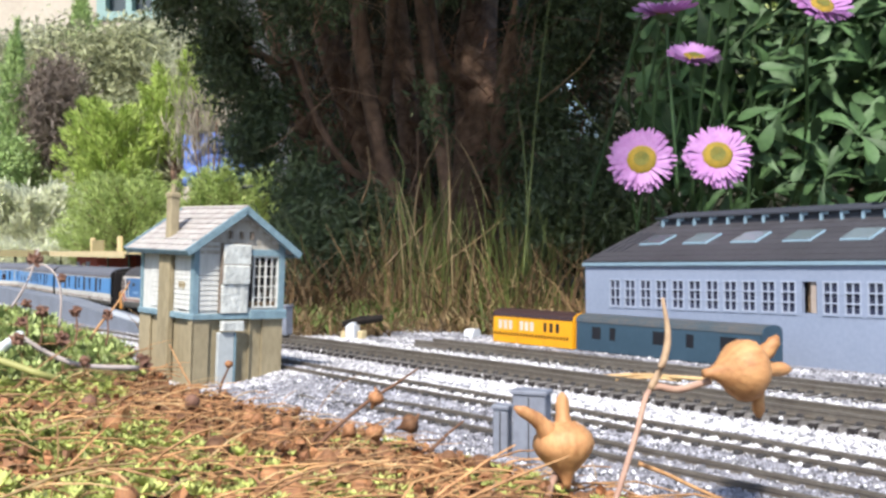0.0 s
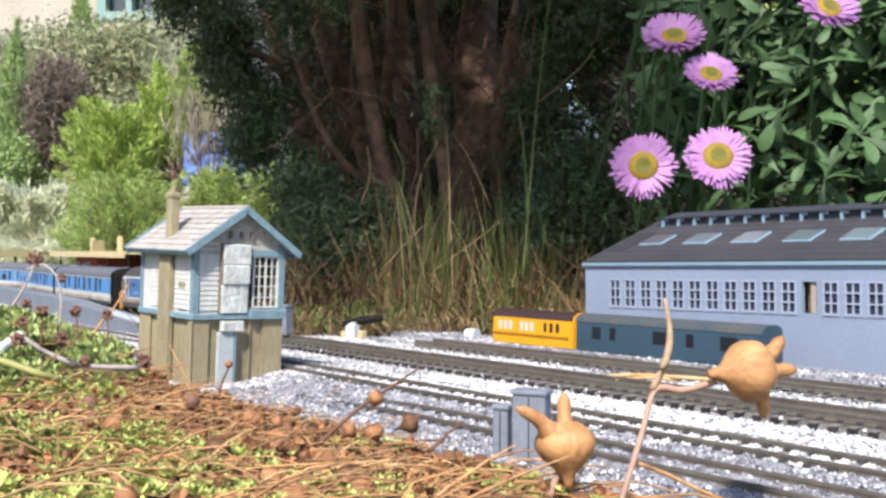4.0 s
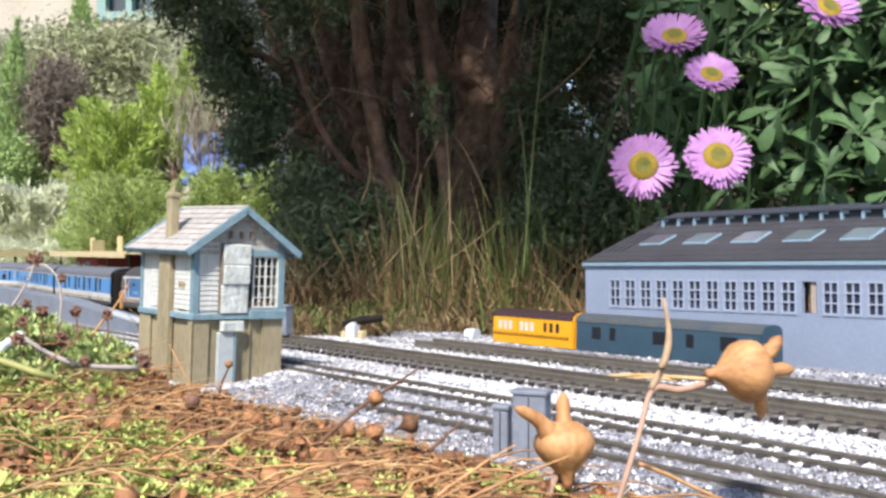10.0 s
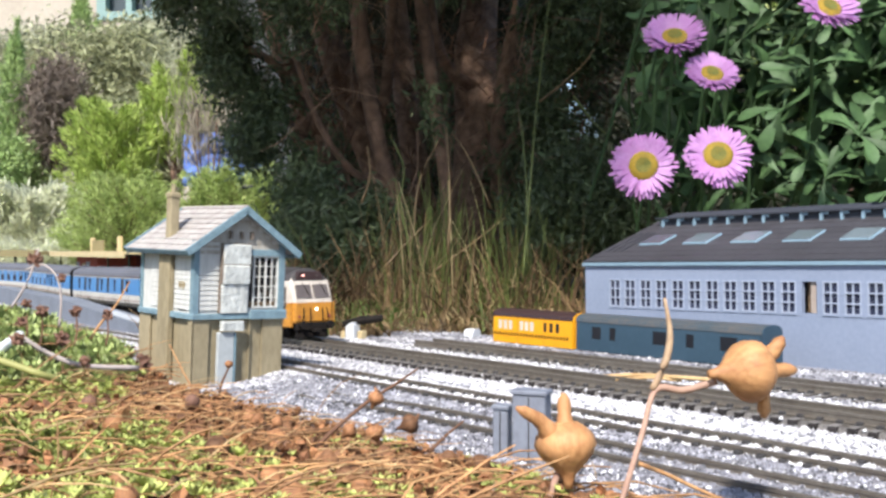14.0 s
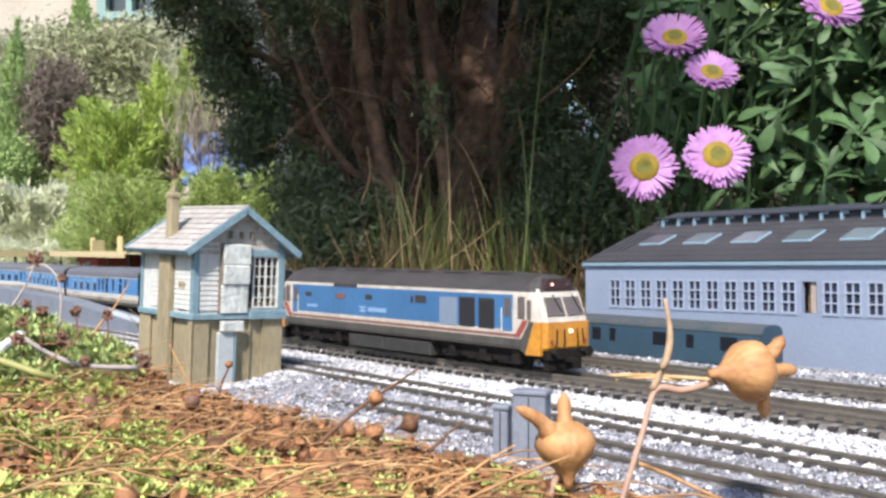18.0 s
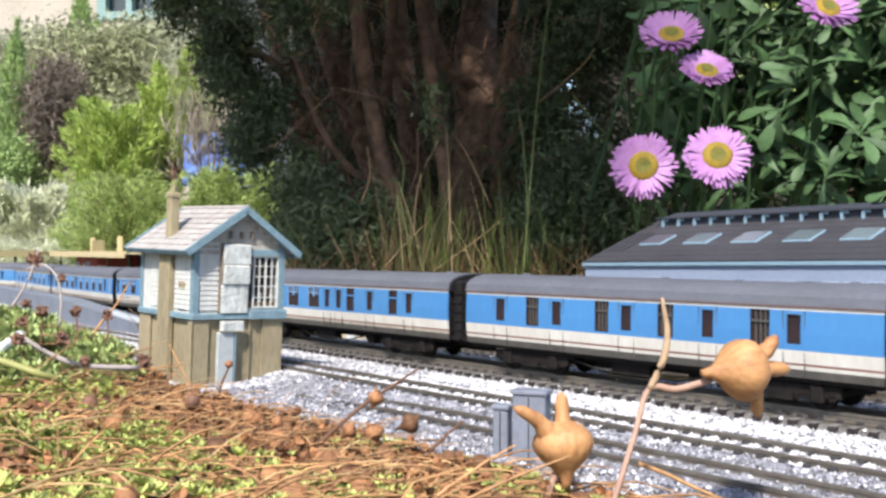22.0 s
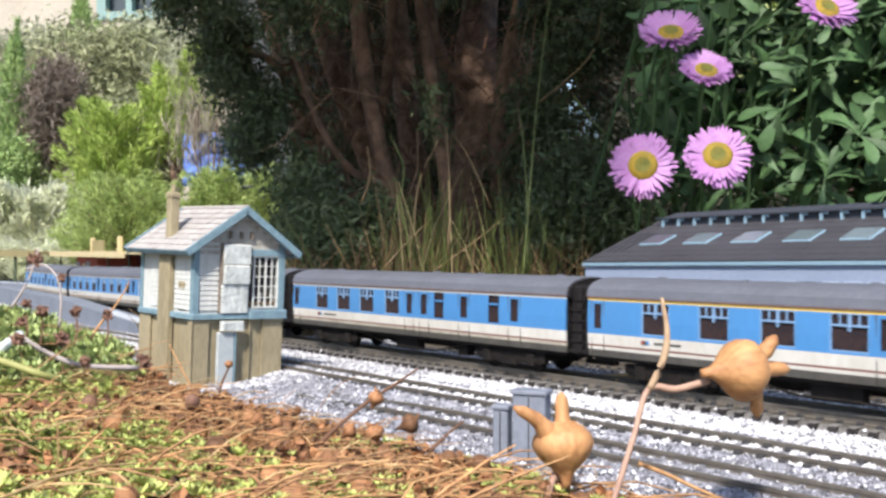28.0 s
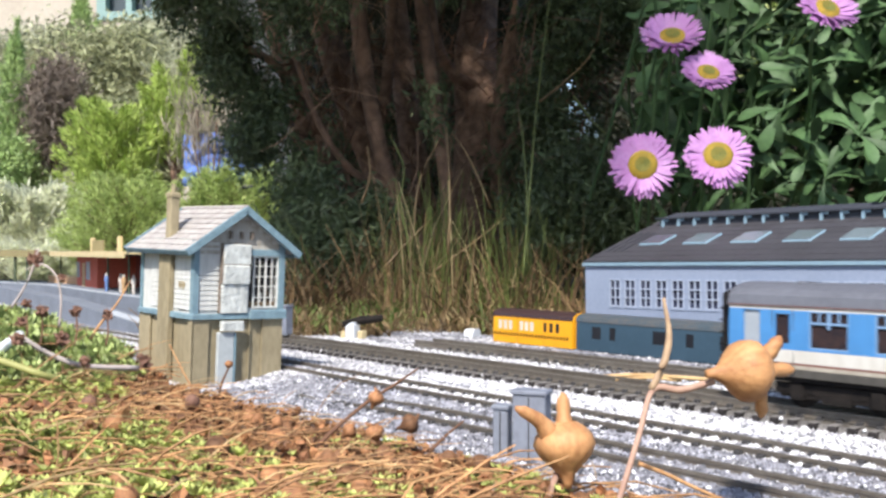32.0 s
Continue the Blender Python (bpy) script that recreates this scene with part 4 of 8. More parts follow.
# ---- signal box ----
def signal_box():
    t = thing("signal_box", "weathered white boarded signal box with blue trim on a buff base", "signal box",
              Matrix.Translation((-0.1290, 0.5060, 0.0001)) @ Matrix.Rotation(radians(2.0), 4, "Y") @ Matrix.Rotation(radians(42), 4, "Z"))
    W, L = 0.0520, 0.0600
    sill, eave, peak = 0.0350, 0.0735, 0.0915
    base = Solid().box(0.0006, W - 0.0006, 0.0006, L - 0.0006, -0.006, sill - 0.0005)
    part("base", base, BOX_STONE, t, "buff rendered base")
    for x0, x1, y0, y1 in ((-0.001, 0.0085, -0.001, 0.0), (0.0405, W + 0.001, -0.0012, 0.0), (0.0325, 0.0332, -0.0009, 0.0), (-0.0012, 0.0, -0.001, 0.0035), (-0.0010, 0.0, 0.047, L)):
        part("pilaster", Solid().box(x0, x1, y0, y1, -0.006, sill - 0.0006), BOX_STONE, t)
    # boarded upper storey
    hole_g = (0.0318, 0.0500, 0.0385, 0.0664)
    up = Solid()
    up.wall([0, W], [sill, eave], [hole_g], 0.0012, lambda u, d, z: (u, d, z))
    up.wall([0, L], [sill, eave], [(0.0085, 0.0165, 0.0365, 0.0395)], 0.0012, lambda u, d, z: (d, u, z))
    up.wall([0, L], [sill, eave], [], 0.0012, lambda u, d, z: (W - d, u, z))
    up.wall([0, W], [sill, eave], [], 0.0012, lambda u, d, z: (u, L - d, z))
    for y0, y1 in ((0.0, 0.0012), (L - 0.0012, L)):
        up.add([(0, y0, eave), (W, y0, eave), (W / 2, y0, peak - 0.001), (0, y1, eave), (W, y1, eave), (W / 2, y1, peak - 0.001)], [(0, 1, 2), (5, 4, 3), (0, 3, 4, 1), (1, 4, 5, 2), (2, 5, 3, 0)])
    part("upper_wall", up, BOX_WHITE, t)
    # lapped boards stand proud of the walls
    for k in range(14):
        z = sill + 0.0026 + k * 0.0026
        for y0, y1 in ((0.0040, 0.0205), (0.0345, 0.0475)):
            part("board", Solid().add([(-0.0006, y0, z), (-0.0002, y0, z + 0.0026), (0, y0, z), (-0.0006, y1, z), (-0.0002, y1, z + 0.0026), (0, y1, z)], [(0, 3, 4, 1), (0, 2, 5, 3), (0, 1, 2), (3, 5, 4)]), BOX_WHITE, t)
        part("board", Solid().add([(0.0020, -0.0006, z), (0.0020, -0.0002, z + 0.0026), (0.0020, 0, z), (0.0135, -0.0006, z), (0.0135, -0.0002, z + 0.0026), (0.0135, 0, z)], [(1, 4, 3, 0), (3, 5, 2, 0), (2, 1, 0), (4, 5, 3)]), BOX_WHITE, t)
    # boards of the gable, over the window and up to the peak, and below the sill of the window
    for k in range(8):
        z = eave - 0.0068 + k * 0.0031
        half = W / 2 - 0.0015 if z + 0.0031 < eave else (peak - 0.002 - z - 0.0031) * (W / 2) / (peak - eave)
        if half < 0.002:
            break
        x0, x1 = W / 2 - half, W / 2 + half
        part("board", Solid().add([(x0, -0.0006, z), (x0, -0.0002, z + 0.0031), (x0, 0, z), (x1, -0.0006, z), (x1, -0.0002, z + 0.0031), (x1, 0, z)], [(1, 4, 3, 0), (3, 5, 2, 0), (2, 1, 0), (4, 5, 3)]), BOX_GREY, t)
    # blue corner posts and sill band
    for x0, x1, y0, y1 in ((-0.0012, 0.0018, -0.0014, 0.0), (-0.0014, -0.0002, 0.0, 0.0018), (W - 0.0022, W + 0.0012, -0.0014, 0.0), (-0.0012, 0.0, L - 0.002, L)):
        part("corner_post", Solid().box(x0, x1, y0, y1, sill, eave), BOX_BLUE, t)
    part("sill_band", Solid().chamfered(-0.0018, W + 0.0018, -0.0022, 0.0, sill - 0.0020, sill + 0.0008, 0.0004).chamfered(-0.0022, 0.0, 0.0, L, sill - 0.0020, sill + 0.0008, 0.0004), BOX_BLUE, t)
    part("window_sill", Solid().chamfered(0.0315, W + 0.0022, -0.0034, -0.0022, sill - 0.0022, sill + 0.0026, 0.0004), BOX_BLUE, t, "pale blue projecting sill")
    # gable window: a grid of white bars
    w0, w1, z0, z1 = hole_g
    wf = w0 + 0.0022
    gw = part("window", Solid().box(wf + 0.0003, wf + 0.0009, -0.0006, 0.0006, z0, z1).box(w1 - 0.0009, w1 - 0.0003, -0.0006, 0.0006, z0, z1).box(wf + 0.0009, w1 - 0.0009, -0.0005, 0.0005, z0, z0 + 0.0009).box(wf + 0.0009, w1 - 0.0009, -0.0005, 0.0005, z1 - 0.0009, z1), WINDOW_WHITE, t, "white barred window of two sashes")
    for k in range(1, 4):
        x = wf + 0.0005 + (w1 - wf - 0.0010) * k / 4
        wd = 0.00045 if k == 2 else 0.0002
        part("glazing_bar", Solid().box(x - wd, x + wd, -0.0003, 0.0005, z0 + 0.0009, z1 - 0.0009), WINDOW_WHITE, gw)
    for k in range(1, 5):
        z = z0 + (z1 - z0) * k / 5 + (0.0004 if k == 2 else 0)
        part("glazing_bar", Solid().box(wf + 0.0009, w1 - 0.0009, -0.0002, 0.0004, z - 0.0002, z + 0.0002), WINDOW_WHITE, gw)
    # Near-black panel, added to stand for the shade in the room.
    part("inner_wall", Solid().box(w0 - 0.004, w1 + 0.001, 0.0085, 0.0090, z0 - 0.003, z1 + 0.003), NIGHT, gw)
    for k, (x, h) in enumerate(((0.0368, 0.0085), (0.0402, 0.0165), (0.0412, 0.0080), (0.0447, 0.0125), (0.0478, 0.0070))):
        part("lever", Solid().tube([(x, 0.0045, z0 - 0.003), (x + 0.0006, 0.0040, z0 + h * 0.6), (x + 0.0002, 0.0042, z0 + h)], [0.0006, 0.0005, 0.0007], 6), BUFF_BOARD if k % 2 else WINDOW_WHITE, gw)
    part("lever_frame", Solid().chamfered(w0, w1, 0.003, 0.0056, z0 - 0.003, z0 + 0.0030, 0.0003), BUFF_BOARD, gw)
    part("head_band", Solid().chamfered(0.0310, W, -0.0016, -0.0001, z1, z1 + 0.0034, 0.0004), BOX_BLUE, t)
    # peeling white door and stair stub below it
    for x0, x1, y0, z0, z1 in ((0.0140, 0.0300, -0.0030, sill + 0.0012, 0.0520), (0.0145, 0.0305, -0.0040, 0.0516, 0.0612), (0.0147, 0.0312, -0.0034, 0.0618, 0.0722)):
        dp = part("door_panel", Solid().chamfered(x0, x1, y0, -0.0002, z0, z1, 0.0006), BOX_PEEL, t, "peeling white door panel")
        part("panel_edge", Solid().box(x0 - 0.0004, x0, y0 + 0.0004, -0.0002, z0, z1).box(x0, x1, y0 + 0.0006, -0.0002, z1, z1 + 0.0005), PEEL_EDGE, dp)
    part("landing", Solid().chamfered(0.0138, 0.0272, -0.0052, -0.0022, 0.0270, sill - 0.0030, 0.0006), BOX_PEEL, t)
    part("stair_board", Solid().chamfered(0.0128, 0.0222, -0.0035, -0.0010, -0.006, 0.0262, 0.0004).box(0.0222, 0.0232, -0.0038, -0.0006, -0.006, 0.0262, 1), [BOX_PALE, BOX_BLUE], t, "pale blue upright board")
    for k in range(3):
        part("gable_bracket", Solid().box(0.0190 + 0.0062 * k, 0.0204 + 0.0062 * k, -0.0022, -0.0001, 0.0752, 0.0790), PEEL_EDGE, t)
    # left wall: broken lever board
    for k in range(5):
        part("broken_slat", Solid().box(-0.0009, -0.0003, 0.0090 + 0.0015 * k, 0.0096 + 0.0015 * k, 0.0490 - 0.0012 * (k % 2), 0.0520), BOX_STONE, t)
    # chimney breast and stack
    part("chimney", Solid().chamfered(-0.0036, -0.0002, 0.0215, 0.0335, -0.006, 0.0690, 0.0004).chamfered(0.0008, 0.0062, 0.0306, 0.0360, 0.068, 0.0975, 0.0005).chamfered(0.0002, 0.0068, 0.0300, 0.0366, 0.0965, 0.0990, 0.0006).tube([(0.0035, 0.0333, 0.0985), (0.0035, 0.0333, 0.1035)], [0.0015, 0.0012], 10), BOX_STONE, t, "buff rendered chimney stack")
    # roof of slates
    run, rise = W / 2 + 0.0075, (peak - eave) * (W / 2 + 0.0075) / (W / 2)
    sl = math.atan2(rise, run)
    length = math.hypot(run, rise)
    for s in (1, -1):
        m = Matrix.Translation((W / 2, 0, peak)) @ Matrix.Rotation(-s * sl, 4, "Y")
        deck = Solid().box(*sorted((0, -s * length)), -0.0052, L + 0.0052, -0.0014, 0.0)
        rf = part("roof", deck, SLATE, t, at=m)
        rng = random.Random(5 + s)
        rows, cols = 8, 11
        for r in range(rows):
            for c in range(cols):
                a, b = length * r / rows, length * (r + 1.12) / rows
                y = -0.0055 + (L + 0.0105) * (c + (0.5 if r % 2 else 0)) / cols
                y1 = min(y + (L + 0.0105) / cols - 0.0002, L + 0.0055)
                if y1 - y < 0.001:
                    continue
                z = 0.0002 + rng.random() * 0.0002
                part("slate", Solid().add([(-s * a, y, 0.0001), (-s * b, y, z), (-s * b, y1, z + rng.uniform(-1, 1) * 0.0002), (-s * a, y1, 0.0001), (-s * b, y, z + 0.0003), (-s * b, y1, z + 0.0003)],
                                          [(0, 1, 2, 3) if s < 0 else (3, 2, 1, 0), (0, 4, 5, 3), (1, 2, 5, 4), (0, 1, 4), (3, 5, 2)]), SLATE, rf)
        part("bargeboard", Solid().box(*sorted((0, -s * (length + 0.001))), -0.0068, -0.0052, -0.0026, 0.0010), BOX_BLUE, t, at=m)
        part("bargeboard", Solid().box(*sorted((0, -s * (length + 0.001))), L + 0.0052, L + 0.0064, -0.0034, 0.0012), BOX_BLUE, t, at=m)
        part("eaves_board", Solid().box(*sorted((-s * (length - 0.0004), -s * (length + 0.0010))), -0.0052, L + 0.0052, -0.0024, 0.0004), BOX_BLUE, t, at=m)
    part("ridge_capping", Solid().tube([(W / 2, -0.0062, peak + 0.0004), (W / 2, L + 0.0058, peak + 0.0004)], 0.0011, 8), SLATE, t)
    return t


BOX_GREY = paint("box_boarding_weathered", (0.40, 0.38, 0.345), (0.24, 0.215, 0.18), rough=0.8, spots=120, amount=0.9, bump=0.3, stretch=0.5)
PEEL_EDGE = paint("rusty_edge", (0.2, 0.16, 0.13), (0.1, 0.075, 0.06), rough=0.85, spots=200, bump=0.2)
BOX_PEEL = paint("peeling_white", (0.60, 0.62, 0.60), (0.33, 0.34, 0.33), rough=0.7, grain=420, spots=190, amount=0.85, bump=1.0, stretch=0.6)
BOX_PALE = paint("pale_blue_board", (0.41, 0.44, 0.455), (0.28, 0.30, 0.31), rough=0.7, spots=120, bump=0.2)
signal_box()


# ---- station: platforms, canopy, red building ----
def platform(name, label, s0, s1, u0, u1, top_of, edge_side, edge_from, wide):
    t = thing(name, label, "platform", kind="structure")
    us = list(np.linspace(u0, u1, 40))
    body, edge = Solid(), Solid()
    v = [on_line(u, s, z) for u in us for s, z in ((s0, -0.01), (s1, -0.01), (s1, top_of(u)), (s0, top_of(u)))]
    f = [(i * 4 + j, (i + 1) * 4 + j, (i + 1) * 4 + (j + 1) % 4, i * 4 + (j + 1) % 4) for i in range(len(us) - 1) for j in range(4)]
    body.add(v, f + [(3, 2, 1, 0), tuple(range(len(v) - 4, len(v)))])
    part("platform_body", body, PLATFORM, t)
    a, b = sorted((edge_side, edge_side + (wide if edge_side < (s0 + s1) / 2 else -wide)))
    us = list(np.linspace(edge_from, u1, 40))
    v = [on_line(u, s, top_of(u) + z) for u in us for s, z in ((a, 0.0003), (b, 0.0003), (b, 0.0016), (a, 0.0016))]
    edge.add(v, f + [(3, 2, 1, 0), tuple(range(len(v) - 4, len(v)))])
    part("coping", edge, EDGE, t, "pale painted coping edge")
    return t


platform("platform", "grey model station platform with pale coping and a ramped end", 0.024, 0.046, -1.75, -0.36, lambda u: min(0.0225, 0.0087 + 0.054 * (-0.36 - u)), 0.046, -0.455, 0.012)
platform("far_platform", "grey model station platform beyond the running line", -0.13, -0.026, -1.75, -0.40, lambda u: 0.0225, -0.026, -1.75, 0.005)


def station_building():
    t = thing("station_building", "red brick model station building with pale framed windows", "station building", beside(-0.93, -0.062, 0.0226) @ pose(-0.095, 0, 0))
    L, W, H = 0.132, 0.055, 0.043
    holes = [(0.004, 0.018, 0.012, 0.033), (0.042, 0.052, 0.0, 0.032), (0.066, 0.086, 0.010, 0.034)]
    s = Solid()
    s.wall([0, L], [0, H], holes, 0.002, lambda u, d, z: (u, d, z))
    s.wall([0, L], [0, H], [], 0.002, lambda u, d, z: (u, W - d, z))
    s.wall([0.002, W - 0.002], [0, H], [], 0.002, lambda u, d, z: (d, u, z))
    s.wall([0.002, W - 0.002], [0, H], [], 0.002, lambda u, d, z: (L - d, u, z))
    part("wall", s, BRICK, t)
    for a, b, z0, z1 in holes:
        fr = Solid().box(a - 0.001, a + 0.0015, -0.001, 0.001, z0, z1 + 0.0015).box(b - 0.0015, b + 0.001, -0.001, 0.001, z0, z1 + 0.0015).box(a + 0.0015, b - 0.0015, -0.001, 0.001, z1 - 0.001, z1 + 0.0015)
        fr.box((a + b) / 2 - 0.0006, (a + b) / 2 + 0.0006, -0.0006, 0.001, z0, z1 - 0.001).box(a + 0.0015, b - 0.0015, -0.0006, 0.001, (z0 + z1) / 2 - 0.0006, (z0 + z1) / 2 + 0.0006)
        w = part("window" if z0 > 0 else "door", fr, EDGE if z0 else TIMBER, t)
        part("pane", Solid().box(a + 0.001, b - 0.001, 0.0011, 0.0015, z0, z1), EDGE if z0 else TIMBER, w)
    part("roof", Solid().chamfered(-0.002, L + 0.002, -0.002, W + 0.002, H, H + 0.003, 0.0008), ROOF, t)
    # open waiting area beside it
    # Darker brick copy: the shade of the open waiting area put into the colour.
    part("back_wall", Solid().box(L + 0.001, L + 0.215, W - 0.004, W - 0.001, 0, H), BRICK_SHADED, t)
    part("end_wall", Solid().box(L + 0.213, L + 0.2155, 0.004, W - 0.005, 0, H), BRICK_SHADED, t)
    return t


POST_GREEN = paint("post_dark_green", (0.06, 0.085, 0.05), (0.035, 0.05, 0.03), rough=0.6)
TERRACOTTA = paint("orange_buff", (0.5, 0.3, 0.17), (0.35, 0.2, 0.11), rough=0.8)
BRICK_SHADED = paint("station_brick_shaded", (0.2, 0.04, 0.03), (0.12, 0.03, 0.025), rough=0.85, spots=70, bump=0.2)
station_building()


def canopy():
    t = thing("station_canopy", "cream timber platform canopy on slender posts", "canopy", beside(-0.875, -0.036, 0.0226))
    part("canopy_roof", Solid().chamfered(-0.20, 0.23, 0.0, 0.085, 0.0465, 0.0492, 0.0006), TIMBER, t)
    part("fascia", Solid().box(-0.20, 0.23, -0.0022, -0.0002, 0.0425, 0.0500), TIMBER, t)
    for x in (-0.19, 0.10, 0.20):
        part("post", Solid().tube([(x, 0.012, 0), (x, 0.012, 0.0465)], 0.0012, 7), POST_GREEN, t)
    for x in (-0.078, 0.072):
        part("chimney_post", Solid().chamfered(x, x + 0.0055, 0.03, 0.036, 0.0492, 0.0690, 0.0006), TIMBER, t)
    part("roof_fence", Solid().box(-0.0722, -0.005, 0.031, 0.0325, 0.0494, 0.0650), OLIVE, t)
    return t


canopy()


def footbridge():
    t = thing("canopy", "olive timber platform awning on dark posts", "canopy", beside(-1.19, -0.036, 0.0226))
    part("awning_roof", Solid().chamfered(-0.25, 0.075, 0.0, 0.08, 0.0440, 0.0500, 0.0008), OLIVE, t)
    part("fascia", Solid().box(-0.25, 0.075, -0.0022, -0.0002, 0.0410, 0.0520), OLIVE, t)
    for x in (-0.15, -0.08, -0.01, 0.03):
        part("post", Solid().tube([(x, 0.010, 0), (x, 0.010, 0.044)], 0.0022, 7), POST_GREEN, t)
    t = thing("platform_fence", "low orange-buff wall along the back of the far platform", "wall", beside(-1.06, -0.075, 0.0226))
    part("wall", Solid().chamfered(-0.12, 0.03, 0, 0.003, 0, 0.011, 0.0004), TERRACOTTA, t)
    part("coping", Solid().box(-0.121, 0.031, -0.0006, 0.0036, 0.011, 0.0122), TIMBER, t)
    return t


footbridge()


def figure(at, coat, skin, h=0.0225):
    s = Solid()
    s.tube([(0, 0, 0), (0, 0, h * 0.46), (0, 0, h * 0.62), (0, 0, h * 0.82), (0, 0, h * 0.86)], [h * 0.07, h * 0.10, h * 0.13, h * 0.12, h * 0.05], 8, 0)
    s.tube([(0, 0, h * 0.85), (0, 0, h * 0.93), (0, 0, h)], [h * 0.05, h * 0.07, h * 0.04], 8, 1)
    return tagged(part("figurine", s, [coat, skin], at=at), "tiny painted model figure standing on the platform", "figurine", "platform figurines")


DOLL_BLUE = paint("doll_blue", (0.12, 0.2, 0.42), rough=0.6)
DOLL_PALE = paint("doll_pale", (0.55, 0.5, 0.46), rough=0.6)
DOLL_TAN = paint("doll_tan", (0.45, 0.28, 0.14), rough=0.6)
for u, sd, c in ((-0.772, -0.045, DOLL_BLUE), (-0.725, -0.05, DOLL_PALE), (-0.684, -0.042, DOLL_TAN), (-0.672, -0.05, DOLL_PALE), (-0.655, -0.056, NIGHT)):
    figure(beside(u, sd, 0.0226), c, DOLL_PALE)

# ---- lineside ----
def cabinet(at, w, d, h, label):
    t = thing("lineside_cabinet", label, "cabinet", at, "lineside cabinets")
    part("body", Solid().chamfered(-w / 2, w / 2, -d / 2, d / 2, 0, h, 0.0003), CABINET, t)
    part("lid", Solid().chamfered(-w / 2 - 0.0006, w / 2 + 0.0006, -d / 2 - 0.0006, d / 2 + 0.0006, h, h + 0.0012, 0.0004), CABINET, t)
    part("door_seam", Solid().box(-0.0002, 0.0002, -d / 2 - 0.0002, -d / 2, 0.001, h - 0.0008), GRILLE, t)
    return t


cabinet(Matrix.Translation((0.0281, 0.3130, 0.0009)) @ Matrix.Rotation(radians(-22), 4, "Z"), 0.0108, 0.007, 0.0222, "grey-blue model lineside cabinet in the ballast")
cabinet(Matrix.Translation((0.0193, 0.3210, 0.0010)) @ Matrix.Rotation(radians(-22), 4, "Z"), 0.0050, 0.005, 0.0162, "small grey-blue model lineside cabinet in the ballast")
cabinet(Matrix.Translation((-0.1192, 0.7400, 0.0058)) @ Matrix.Rotation(radians(-30), 4, "Z"), 0.011, 0.008, 0.021, "grey-blue model cabinet behind the signal box")

# ---- greenery ----
def leaf_green(name, a, b, vary=0.3, light=0.25, rough=0.55):
    return paint(name, a, b, rough=rough, grain=200, spots=12, amount=0.9, bump=0.05, vary=vary, island=True, soft_light=light)


YEW = leaf_green("yew_green", (0.10, 0.135, 0.06), (0.045, 0.066, 0.03), 0.5, 0.2)
TWIG_PALE = paint("dry_twig_brown", (0.22, 0.14, 0.09), (0.1, 0.055, 0.035), rough=0.85, spots=60, amount=0.9, bump=0.1, vary=0.5, island=True)
YEW_BROWN = leaf_green("yew_dead_brown", (0.17, 0.085, 0.048), (0.085, 0.04, 0.024), 0.4, 0.1)
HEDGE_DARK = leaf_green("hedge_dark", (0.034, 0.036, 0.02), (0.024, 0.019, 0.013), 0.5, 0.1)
SHRUB = leaf_green("shrub_green", (0.48, 0.56, 0.21), (0.27, 0.37, 0.11), 0.45, 0.35)
CONIFER = leaf_green("golden_conifer", (0.50, 0.60, 0.17), (0.29, 0.40, 0.09), 0.45, 0.35)
CYPRESS = leaf_green("cypress_green", (0.40, 0.52, 0.21), (0.2, 0.31, 0.11), 0.4)
DEADWOOD = leaf_green("dead_conifer_brown", (0.21, 0.165, 0.135), (0.09, 0.07, 0.055), 0.4, 0.05)
# Distance haze is put into the pale grey-green of these leaves.
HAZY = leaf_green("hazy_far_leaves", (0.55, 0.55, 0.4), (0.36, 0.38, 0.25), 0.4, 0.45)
FADED = leaf_green("faded_bare_stems", (0.36, 0.32, 0.25), (0.2, 0.17, 0.13), 0.4, 0.2)
TANGLE = leaf_green("tangled_leaves", (0.42, 0.44, 0.25), (0.2, 0.21, 0.12), 0.5, 0.3)
PALE = leaf_green("pale_grasses", (0.80, 0.80, 0.66), (0.60, 0.64, 0.44), 0.3, 0.5)
GRASS = leaf_green("lush_grass", (0.15, 0.18, 0.05), (0.07, 0.09, 0.026), 0.5)
BROWN_STRAW = leaf_green("dead_brown_grass", (0.17, 0.105, 0.055), (0.075, 0.045, 0.025), 0.5)
STRAW = leaf_green("dry_grass", (0.30, 0.20, 0.10), (0.13, 0.085, 0.042), 0.5)
DAISY_LEAF = leaf_green("daisy_leaf", (0.09, 0.175, 0.064), (0.05, 0.1, 0.04), 0.4, 0.25, 0.6)
BARK = paint("yew_bark", (0.27, 0.165, 0.115), (0.085, 0.052, 0.037), rough=0.9, grain=90, spots=14, amount=1.0, bump=0.9)
STEM_PALE = paint("bleached_stem", (0.58, 0.41, 0.21), (0.36, 0.21, 0.09), rough=0.7, grain=500, spots=60, amount=0.9, bump=0.1, vary=0.35, island=True)
STEM = paint("dry_stem", (0.45, 0.255, 0.11), (0.2, 0.085, 0.035), rough=0.7, grain=500, spots=60, amount=0.9, bump=0.1, vary=0.5, island=True)
POD = paint("seed_pod", (0.6, 0.325, 0.14), (0.38, 0.17, 0.07), rough=0.62, grain=11, spots=3.5, amount=0.95, bump=0.1, vary=0.1, stretch=0.4, soft_light=0.15)
HUSK = paint("brown_husk", (0.31, 0.145, 0.062), (0.115, 0.047, 0.021), rough=0.75, grain=600, spots=60, amount=1.0, bump=0.3, vary=0.75, island=True)
